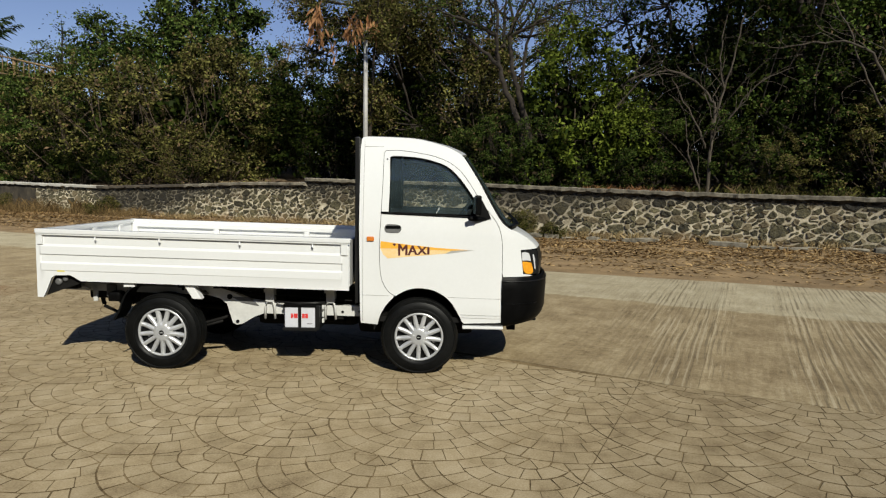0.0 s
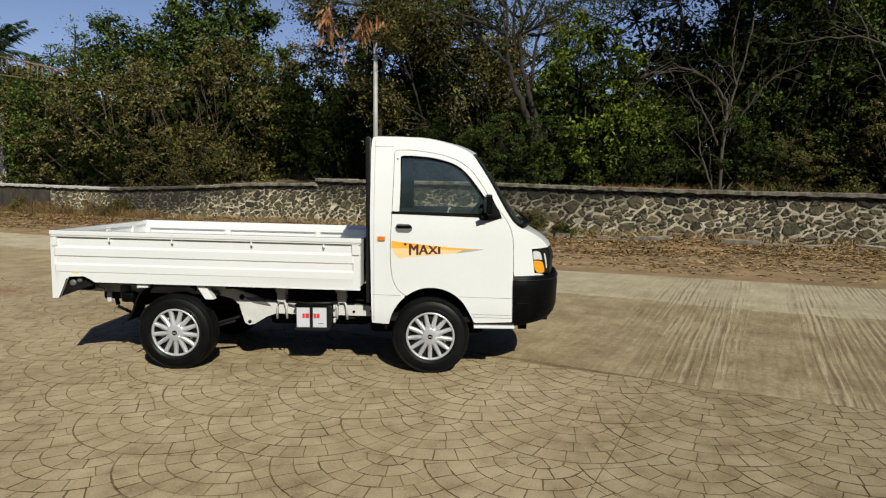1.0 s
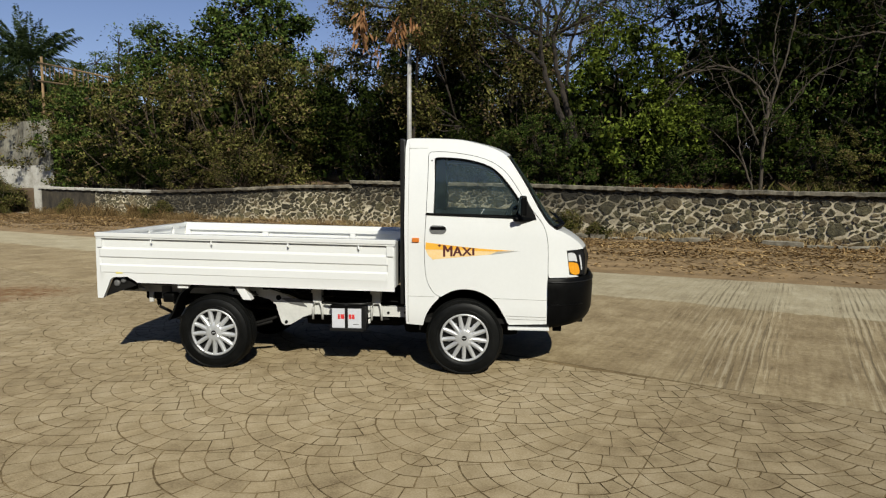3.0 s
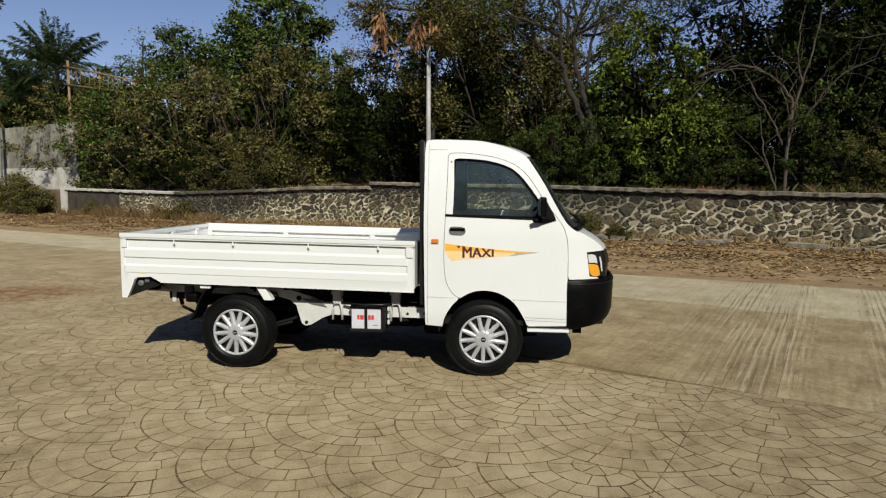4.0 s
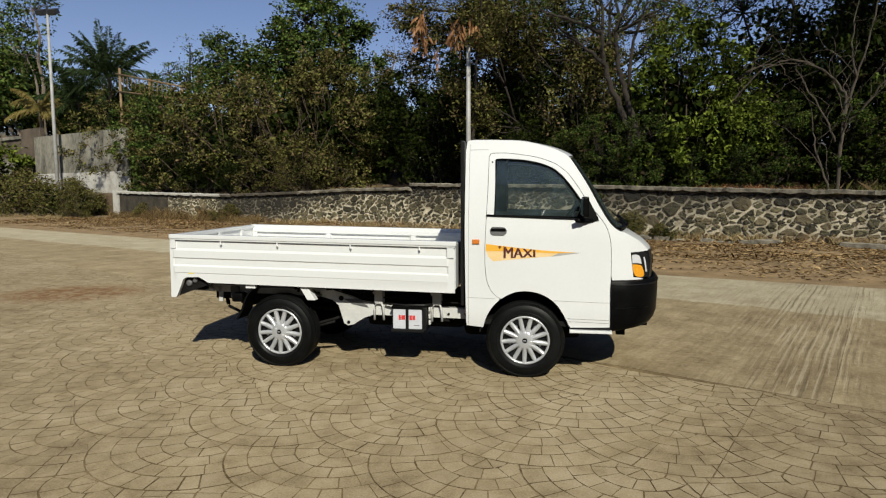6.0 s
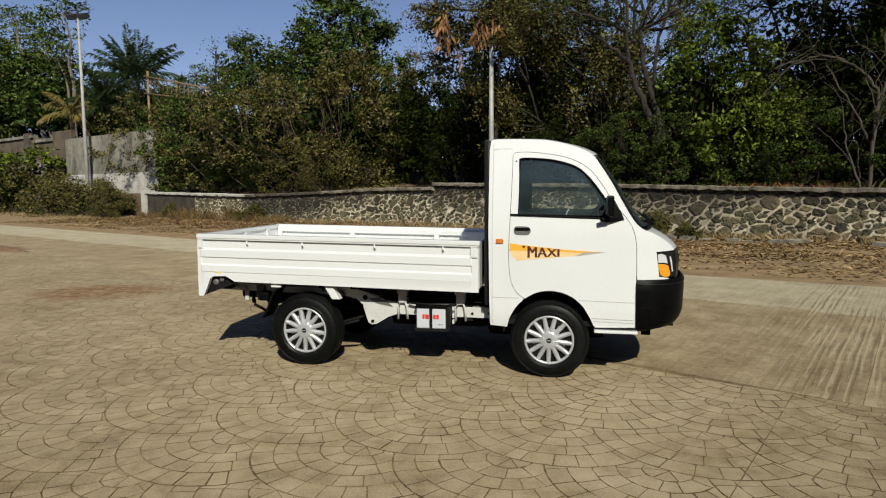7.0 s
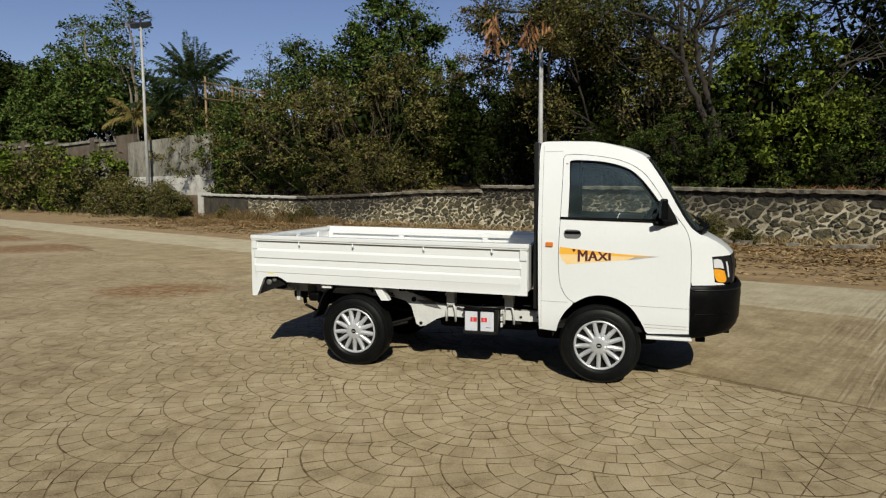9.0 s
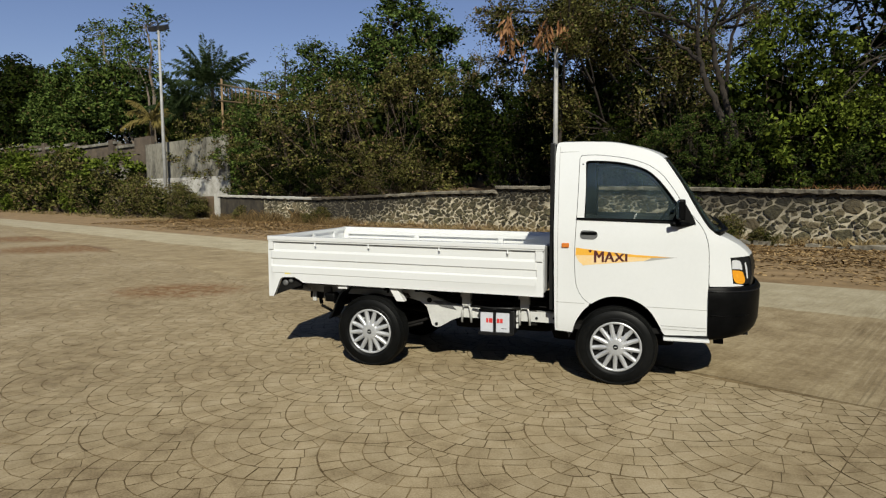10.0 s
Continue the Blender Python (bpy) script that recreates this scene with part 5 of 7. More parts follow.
# ---- trees, bushes, poles ----
def bush_points(rng, size, clumps, per, spread_=0.2, hollow=0.5, flat=0.5):
    """Clump centres on and inside a lumpy barrel that reaches the ground, and the leaf points round them."""
    sx, sy, sz = size
    h = rng.random(clumps) ** 0.85
    w = rng.uniform(0, 2 * math.pi, clumps)
    rad = np.where(h < 0.4, 0.86 + 0.35 * h, np.sqrt(np.clip(1.0 - (np.clip(h - 0.4, 0, 1) / 0.62) ** 2.2, 0.01, 1)))
    r = hollow + (1 - hollow) * rng.random(clumps) ** 0.5
    lump = 1 + 0.2 * np.sin(w * 3 + h * 5) + 0.12 * np.sin(w * 7 - h * 9) + rng.normal(size=clumps) * 0.08
    rr = rad * r * lump
    c = np.stack([np.cos(w) * rr * sx / 2, np.sin(w) * rr * sy / 2, sz * (h * (0.92 + 0.1 * np.sin(w * 4))) + 0.05], 1)
    keep = np.sin(c[:, 0] * 2.4 + 1.0) + np.sin(c[:, 2] * 3.1 + c[:, 1] * 1.9) > -0.7
    keep &= (h > 0.2) | (rng.random(clumps) < 0.8)
    c = c[keep]
    clumps = len(c)
    k = rng.integers(int(per * 0.5), int(per * 1.6), clumps)
    idx = np.repeat(np.arange(clumps), k)
    p = c[idx] + np.clip(rng.normal(size=(len(idx), 3)), -1.5, 1.5) * np.array([1, 1, flat + 0.2]) * (spread_ * rng.uniform(0.6, 1.5, clumps))[idx][:, None]
    p[:, 2] = np.maximum(p[:, 2], -0.15)
    return c, p


def bent(a, b, r0, r1, rng, steps=5, sag=0.12):
    a, b = np.array(a, float), np.array(b, float)
    ln = np.linalg.norm(b - a)
    off = rng.normal(size=3) * ln * sag
    out = []
    for i in range(steps + 1):
        t = i / steps
        p = a + (b - a) * t + off * 4 * t * (1 - t) * 0.5 + rng.normal(size=3) * ln * 0.012
        out.append((tuple(p), r0 + (r1 - r0) * t))
    return out


def make_bush(kind, label, size, clumps, per, leaf, length, seed, wood="twig", stems=40, spread_=0.2, width=0.5, bare=0.0):
    rng = np.random.default_rng(seed)
    root = new(kind)
    tagged(root, label, "bush", "bushes along the road and wall")
    c, p = bush_points(rng, size, clumps, per, spread_)
    leaf_cloud("crown", p, length, width, M[leaf], root, rng)
    # big near-black leaves added in the core to block light
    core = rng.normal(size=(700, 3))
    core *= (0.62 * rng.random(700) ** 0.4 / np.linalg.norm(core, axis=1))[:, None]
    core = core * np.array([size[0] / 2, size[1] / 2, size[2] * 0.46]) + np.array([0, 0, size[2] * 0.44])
    leaf_cloud("light_block_core", core, 0.25, 0.55, M["leaf_dark"], root, rng)
    paths = []
    order = rng.permutation(len(c))
    for i in order[:stems]:
        base = np.array([rng.normal() * size[0] * 0.06, rng.normal() * size[1] * 0.06, -0.25])
        paths.append(bent(base, c[i] * (1 + bare * rng.random()), 0.012 * size[2] * 0.5 + 0.008, 0.005, rng, 6, 0.1))
    for i in order[stems:stems * 4]:
        j = order[rng.integers(0, stems)]
        a = c[j] * rng.uniform(0.6, 0.95)
        tip = c[i] + rng.normal(size=3) * 0.25
        if np.linalg.norm(tip - a) < size[0] * 0.45:
            paths.append(bent(a, tip, 0.010, 0.003, rng, 4, 0.12))
    tagged(tubes("branchwork", paths, M[wood], root, 4), kind="stuff")
    return root


def place(ob, u, n, scale=1.0, turn=0.0, z=None, stretch=1.0):
    p = road(u, n, verge_height(u, n) if z is None else z)
    ob.matrix_world = Matrix.Translation(p) @ Matrix.Rotation(radians(turn), 4, "Z") @ Matrix.Diagonal((scale, scale, scale * stretch, 1))
    return ob


def another(ob, u, n, scale=1.0, turn=0.0, z=None, stretch=1.0):
    o = copy_thing(ob, Matrix.Identity(4))
    return place(o, u, n, scale, turn, z, stretch)


olive = make_bush("bush", "dense olive-green hedge bush with bare twigs", (4.6, 3.6, 4.4), 215, 59, "leaf_olive", 0.110, 11, "dark_twig", 28, 0.115)
green = make_bush("bush", "leafy mid-green bush above the stone wall", (4.4, 3.6, 4.2), 200, 59, "leaf_green", 0.115, 12, "bark", 24, 0.12)
dark = make_bush("bush", "dark green thicket bush with shade in its leaf colour", (4.8, 3.6, 4.6), 225, 36, "leaf_dark", 0.15, 13, "bark", 20, 0.17)
bright = make_bush("bush", "bright yellow-green leafy shrub", (3.0, 2.6, 3.6), 190, 66, "leaf_bright", 0.115, 14, "dark_twig", 22, 0.14)
leafy = make_bush("bush", "tall light-green leafy thicket beyond the wall", (4.4, 3.6, 4.2), 200, 60, "leaf_light", 0.115, 17, "dark_twig", 20, 0.12)
sparse = make_bush("bush", "dry sparse bush with brown twigs", (4.2, 3.2, 3.8), 220, 34, "leaf_olive", 0.115, 15, "dark_twig", 60, 0.26, bare=0.08)
scrub = make_bush("bush", "low scrubby weeds at the foot of the wall", (3.2, 2.0, 1.7), 150, 50, "leaf_olive", 0.10, 16, "twig", 40, 0.18)

place(olive, -17.4, 17.1, 1.38, 20)
place(green, -17.0, 20.4, 1.15, 100)
place(dark, -9.0, 19.0, 0.95, 0)
place(bright, -1.0, 16.7, 1.2, 40, None, 1.2)
place(sparse, -21.5, 16.9, 1.4, 10)
ragged = make_bush("bush", "ragged olive roadside shrub with dark gaps", (4.4, 3.4, 3.8), 120, 44, "leaf_olive", 0.21, 18, "dark_twig", 26, 0.17)
lush = make_bush("bush", "lush green roadside shrub with dark gaps", (4.4, 3.4, 3.8), 120, 44, "leaf_bright", 0.22, 19, "dark_twig", 22, 0.17)
place(ragged, -43.0, 13.2, 0.85, 40, 0.0)
place(lush, -45.4, 15.5, 1.2, 20, 0.0)
place(scrub, -33.0, 13.6, 1.1, 0)
place(leafy, -48.0, 23.5, 1.7, 15, 0.0)
another(leafy, -36.5, 21.6, 1.65, 70)
# front row along the wall, from the far end to the near end
for kind, u, n, s, turn, st in (
        (olive, -28.2, 16.9, 1.15, 200, 1.0), (olive, -18.6, 15.6, 0.62, 60, 0.9), (sparse, -16.2, 15.4, 0.62, 160, 0.9), (dark, -20.9, 15.6, 0.55, 280, 0.9), (dark, -23.3, 15.7, 0.6, 20, 0.9), (dark, -26.2, 15.7, 0.62, 330, 0.9), (olive, -24.6, 17.0, 1.2, 80, 1.1), (olive, -16.2, 17.0, 1.15, 310, 1.1), (dark, -13.2, 19.4, 1.1, 70, 1.0), (sparse, -16.2, 16.0, 0.7, 140, 0.9),
        (olive, -32.6, 18.0, 1.35, 20, 1.0), (olive, -37.0, 18.6, 1.35, 120, 1.05), (dark, -11.0, 18.6, 0.75, 200, 1.0), (dark, -6.2, 16.9, 0.55, 150, 0.95), (green, -4.6, 16.4, 0.5, 130, 0.95),
        (green, -3.1, 16.2, 0.6, 250, 0.95), (green, -1.9, 15.45, 0.56, 40, 1.0), (bright, 0.6, 17.0, 0.85, 190, 1.0), (green, 1.3, 16.6, 0.62, 20, 0.9), (green, -0.9, 15.9, 0.44, 70, 0.8), (green, 0.9, 15.9, 0.34, 170, 0.9), (dark, -2.3, 15.8, 0.4, 250, 0.9), (green, 3.4, 16.9, 0.6, 300, 0.9),
        (olive, 4.9, 16.2, 0.42, 250, 0.9), (green, 5.6, 17.2, 0.7, 100, 1.0), (olive, 7.4, 16.4, 0.62, 20, 1.0), (green, 8.8, 16.6, 0.8, 10, 1.0), (sparse, 10.2, 16.4, 0.8, 70, 1.0),
        (green, 12.2, 16.6, 0.9, 210, 1.0), (dark, 15.2, 16.8, 1.0, 310, 1.0)):
    another(kind, u, n, s, turn, None, st)
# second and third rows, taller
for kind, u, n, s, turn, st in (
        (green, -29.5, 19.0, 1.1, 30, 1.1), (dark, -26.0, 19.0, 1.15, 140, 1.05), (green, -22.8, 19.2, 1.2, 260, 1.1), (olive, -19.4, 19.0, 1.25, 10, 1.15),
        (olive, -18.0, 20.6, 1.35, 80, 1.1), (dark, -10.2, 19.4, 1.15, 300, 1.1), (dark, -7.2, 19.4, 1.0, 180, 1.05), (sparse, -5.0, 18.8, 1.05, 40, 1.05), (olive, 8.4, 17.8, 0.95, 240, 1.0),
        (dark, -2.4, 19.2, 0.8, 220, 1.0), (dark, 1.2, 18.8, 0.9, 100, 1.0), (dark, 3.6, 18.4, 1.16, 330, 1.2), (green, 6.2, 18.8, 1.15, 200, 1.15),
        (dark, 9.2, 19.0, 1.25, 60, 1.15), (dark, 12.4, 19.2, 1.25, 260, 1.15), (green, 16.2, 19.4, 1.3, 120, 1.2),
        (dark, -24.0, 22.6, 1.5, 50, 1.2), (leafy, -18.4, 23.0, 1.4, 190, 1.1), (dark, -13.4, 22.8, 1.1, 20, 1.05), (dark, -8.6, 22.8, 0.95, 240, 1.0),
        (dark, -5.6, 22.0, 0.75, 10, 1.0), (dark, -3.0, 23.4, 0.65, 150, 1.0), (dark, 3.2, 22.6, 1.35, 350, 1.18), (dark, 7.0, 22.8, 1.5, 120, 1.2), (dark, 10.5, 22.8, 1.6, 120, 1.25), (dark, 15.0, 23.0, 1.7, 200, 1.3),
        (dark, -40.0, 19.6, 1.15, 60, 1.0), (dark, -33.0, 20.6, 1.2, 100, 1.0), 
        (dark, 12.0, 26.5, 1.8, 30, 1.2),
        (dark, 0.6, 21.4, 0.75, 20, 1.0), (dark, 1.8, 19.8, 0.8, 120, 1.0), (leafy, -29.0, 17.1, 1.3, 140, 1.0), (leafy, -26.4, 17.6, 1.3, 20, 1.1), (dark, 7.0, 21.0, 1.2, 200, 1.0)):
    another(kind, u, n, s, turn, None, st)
# shrubs beyond the end of the wall
for kind, u, n, s, turn, st in (
        (scrub, -30.6, 13.7, 0.75, 120, 1.0), (scrub, -1.7, 13.95, 0.33, 50, 1.2), (scrub, -0.8, 14.0, 0.24, 150, 1.0), (scrub, -19.6, 14.1, 0.45, 10, 0.9), (scrub, -26.4, 14.15, 0.3, 70, 1.3), (scrub, -36.2, 13.4, 1.3, 230, 1.1), (ragged, -39.8, 13.3, 0.55, 90, 0.95), (olive, -34.6, 13.6, 0.5, 200, 0.95), (olive, -31.4, 13.4, 0.42, 20, 1.0),
        (lush, -47.0, 13.4, 0.8, 330, 1.0), (ragged, -51.0, 13.4, 1.2, 130, 1.05), (lush, -54.0, 14.6, 1.45, 60, 1.0), (ragged, -57.0, 13.6, 1.25, 20, 0.95), (lush, -62.5, 13.8, 1.5, 250, 1.0),
        (ragged, -69.0, 14.2, 1.7, 160, 0.95), (dark, -78.0, 15.0, 1.6, 200, 1.0), (dark, -92.0, 16.0, 2.0, 20, 1.0)):
    another(kind, u, n, s, turn, None if u > -36 else 0.0, st)


def grow(rng, p, d, ln, rad, depth, paths, tips, spread_=0.55, up=0.12, kids=(2, 3), curve=0.32):
    steps = 4
    path = [(tuple(p), rad)]
    q = np.array(p, float)
    d = np.array(d, float)
    for i in range(steps):
        d = d + rng.normal(size=3) * curve * 0.5 + np.array([0, 0, up * 0.3])
        d /= np.linalg.norm(d)
        q = q + d * ln / steps
        path.append((tuple(q), rad * (1 - 0.4 * (i + 1) / steps)))
        if depth <= 1:
            tips.append(q.copy())
    paths.append(path)
    if depth == 0:
        return
    for _ in range(rng.integers(kids[0], kids[1] + 1)):
        nd = d + rng.normal(size=3) * spread_ + np.array([0, 0, up])
        nd /= np.linalg.norm(nd)
        grow(rng, q, nd, ln * rng.uniform(0.62, 0.86), rad * 0.58, depth - 1, paths, tips, spread_, up, kids, curve)


def make_tree(kind, label, trunks, depth, leaf, length, per, seed, wood="bark", spread_=0.5, up=0.15, cloud=0.32, kids=(2, 3), width=0.4, droop=0.0):
    """trunks: (base, direction, length, radius) in metres from the tree's foot."""
    rng = np.random.default_rng(seed)
    root = new(kind)
    tagged(root, label, "tree", "trees behind the wall")
    paths, tips = [], []
    for base, d, ln, rad in trunks:
        dd = np.array(d, float)
        grow(rng, base, dd / np.linalg.norm(dd), ln, rad, depth, paths, tips, spread_, up, kids)
    thick = [q for q in paths if q[0][1] > 0.025]
    thin = [q for q in paths if q[0][1] <= 0.025]
    tubes("trunk", thick, M[wood], root, 7)
    if thin:
        tagged(tubes("branchwork", thin, M[wood], root, 4), kind="stuff")
    if per:
        t = np.array(tips)
        idx = np.repeat(np.arange(len(t)), np.maximum(1, rng.normal(per, per * 0.6, len(t))).astype(int))
        p = t[idx] + np.clip(rng.normal(size=(len(idx), 3)), -1.5, 1.5) * np.array([cloud, cloud, cloud * 0.55])
        leaf_cloud("crown", p, length, width, M[leaf], root, rng, 0.5, droop)
    return root


# forked dark-stemmed trees in the thicket
forked = make_tree("acacia_tree", "forked grey-brown acacia deep in the thicket", [((0, 0, -0.3), (-0.22, 0, 1), 3.9, 0.19), ((0.25, 0.1, -0.3), (-0.02, 0.1, 1), 4.1, 0.16), ((-0.1, 0.2, -0.3), (-0.45, 0.2, 1), 3.4, 0.10)], 4, "leaf_green", 0.115, 30, 21, spread_=0.6, up=0.06, cloud=0.32)
place(forked, 5.6, 20.0, 1.1, 130)
another(forked, -7.0, 21.0, 1.0, 250)
another(forked, 12.0, 20.6, 1.15, 40)
# pale bare shrub over the wall
def bare_shrub(label, stems, seed, wood="grey_twig", leaf="", length=0.1, per=0, clear=0.0):
    """A shrub or small tree of bent stems, bare or thinly leaved. stems: (radius, a few points that the stem bends through, from the foot up)."""
    rng = np.random.default_rng(seed)
    root = new("bare_tree")
    tagged(root, label, "tree", "trees behind the wall")
    limbs, twigs, tips = [], [], []
    for rad, pts in stems:
        line = smooth_line([tuple(p) for p in pts], 5)
        k = len(line)
        path = [(tuple(np.array(p) + rng.normal(size=3) * 0.02), rad * (1 - 0.72 * i / k)) for i, p in enumerate(line)]
        limbs.append(path)
        for i in range(3, k, 2):
            q, r = path[i]
            if q[2] < clear:
                continue
            d = np.array(path[min(i + 1, k - 1)][0]) - np.array(path[i - 1][0])
            d = d / (np.linalg.norm(d) + 1e-9) + rng.normal(size=3) * 0.65 + np.array([0, 0, 0.1])
            grow(rng, q, d / np.linalg.norm(d), rng.uniform(0.35, 0.95), r * 0.5, 2, twigs, tips, 0.6, 0.05, (1, 2), 0.4)
    tubes("trunk", limbs, M[wood], root, 6)
    tagged(tubes("branchwork", twigs, M[wood], root, 4), kind="stuff")
    if per:
        t = np.array(tips)
        t = t[t[:, 2] > 2.0]
        idx = np.repeat(np.arange(len(t)), per)
        leaf_cloud("crown", t[idx] + np.clip(rng.normal(size=(len(idx), 3)), -1.4, 1.4) * np.array([0.2, 0.2, 0.12]), length, 0.4, M[leaf], root, rng, 0.5)
    return root


bare_tree = bare_shrub("leafless pale grey small tree with an arching limb", [
    (0.05, [(0, 0, -0.3), (0.05, 0, 1.2), (0.12, 0.05, 2.2), (0.45, 0.05, 3.4), (0.7, 0.1, 4.9)]),
    (0.038, [(0.1, 0.05, 1.9), (0.05, 0.0, 2.5), (-0.35, -0.1, 3.05), (-1.1, -0.2, 3.45), (-1.9, -0.25, 3.2), (-2.6, -0.3, 2.4)]),
    (0.034, [(-0.05, 0.05, -0.3), (-0.35, 0, 0.6), (-0.55, -0.05, 1.4), (-0.65, 0, 2.2)]),
    (0.03, [(-0.1, 0, 1.3), (-0.45, -0.1, 2.2), (-1.05, -0.1, 3.2)]),
    (0.03, [(0.1, 0, 1.6), (0.6, 0.1, 2.3), (1.1, 0.15, 3.0), (1.9, 0.2, 3.4)]),
    (0.028, [(0.3, 0, 2.9), (0.15, 0.1, 3.8), (0.3, 0.2, 5.0)])], 36)
place(bare_tree, 3.05, 16.0, 1.0, ROAD_TURN)
stemmy = bare_shrub("forked brown-stemmed tree with thin feathery foliage", [
    (0.135, [(0, 0, -0.4), (-0.3, 0, 1.4), (-0.66, 0, 2.54), (-1.0, 0, 3.3), (-1.26, 0.05, 4.1), (-1.34, 0.05, 5.1), (-1.44, 0.1, 6.6)]),
    (0.125, [(0.25, 0.15, -0.4), (-0.12, 0.1, 1.5), (-0.46, 0.1, 2.75), (-0.69, 0.1, 3.5), (-0.93, 0.1, 4.5), (-0.84, 0.1, 5.3), (-0.43, 0.2, 6.2)]),
    (0.08, [(-1.3, 0, 4.95), (-1.9, -0.1, 5.3), (-2.74, -0.2, 5.66), (-3.5, -0.2, 5.95)]),
    (0.07, [(-1.2, 0, 4.0), (-2.02, 0.1, 4.7), (-2.73, 0.2, 5.3), (-3.3, 0.2, 5.9)]),
    (0.09, [(-0.35, 0.2, 1.6), (-0.55, 0.3, 3.0), (-0.5, 0.35, 4.4), (-0.1, 0.4, 5.8)]),
    (0.08, [(-1.1, 0.05, 4.6), (-1.11, 0, 5.05), (-0.99, -0.1, 6.1)]),
    (0.055, [(-0.92, 0.1, 4.95), (-0.13, 0, 5.2), (0.6, 0, 5.5)])], 38, "bark", "leaf_green", 0.11, 6, 4.9)
place(stemmy, -2.0, 15.9, 1.0, ROAD_TURN)
branchy = bare_shrub("leafless grey shrub with one long level limb", [
    (0.055, [(0, 0, -0.3), (0.1, 0, 1.6), (0.05, 0, 3.2), (0.2, 0.1, 5.2), (0.1, 0.1, 6.5)]),
    (0.04, [(0.06, 0, 2.9), (-0.5, -0.15, 3.75), (-1.4, -0.25, 3.95), (-2.6, -0.3, 3.9)]),
    (0.035, [(0.3, 0, -0.2), (0.5, 0, 1.8), (0.3, 0.1, 3.6), (0.6, 0.1, 5.0)]),
    (0.03, [(0.1, 0, 2.0), (-0.4, 0, 3.0), (-0.9, 0.1, 4.4), (-1.5, 0.1, 5.6)]),
    (0.03, [(0.1, 0, 3.4), (0.8, 0, 4.2), (1.5, 0.1, 4.6)])], 37)
place(branchy, 7.1, 16.1, 1.0, ROAD_TURN)
another(branchy, 0.1, 17.0, 0.9, 160)
another(branchy, 10.2, 16.4, 1.0, 60)
another(bare_tree, -24.2, 15.8, 0.8, 200)
# tall rounded tree over the hedge, and lighter ones by the end of the wall
round_tree = make_tree("tree", "tall dark green broad-leaved tree over the hedge", [((0, 0, -0.3), (0.05, 0, 1), 4.2, 0.2), ((0.3, 0, -0.3), (-0.2, 0.1, 1), 3.8, 0.16)], 4, "leaf_green", 0.17, 95, 41, spread_=0.45, up=0.16, cloud=0.36, width=0.5)
dusty_tree = make_tree("tree", "dusty olive tree crowding round the steel post", [((0, 0, -0.3), (0.05, 0, 1), 3.2, 0.13), ((0.2, 0, -0.3), (0.3, 0.1, 1), 2.9, 0.1), ((-0.2, 0, -0.3), (-0.25, 0.1, 1), 2.8, 0.1)], 4, "leaf_olive", 0.12, 38, 43, spread_=0.6, up=0.12, cloud=0.26, width=0.45)
place(dusty_tree, -6.3, 18.4, 0.95, 200)
another(dusty_tree, -5.6, 20.0, 0.85, 80)
place(round_tree, 9.0, 24.0, 1.2, 30)


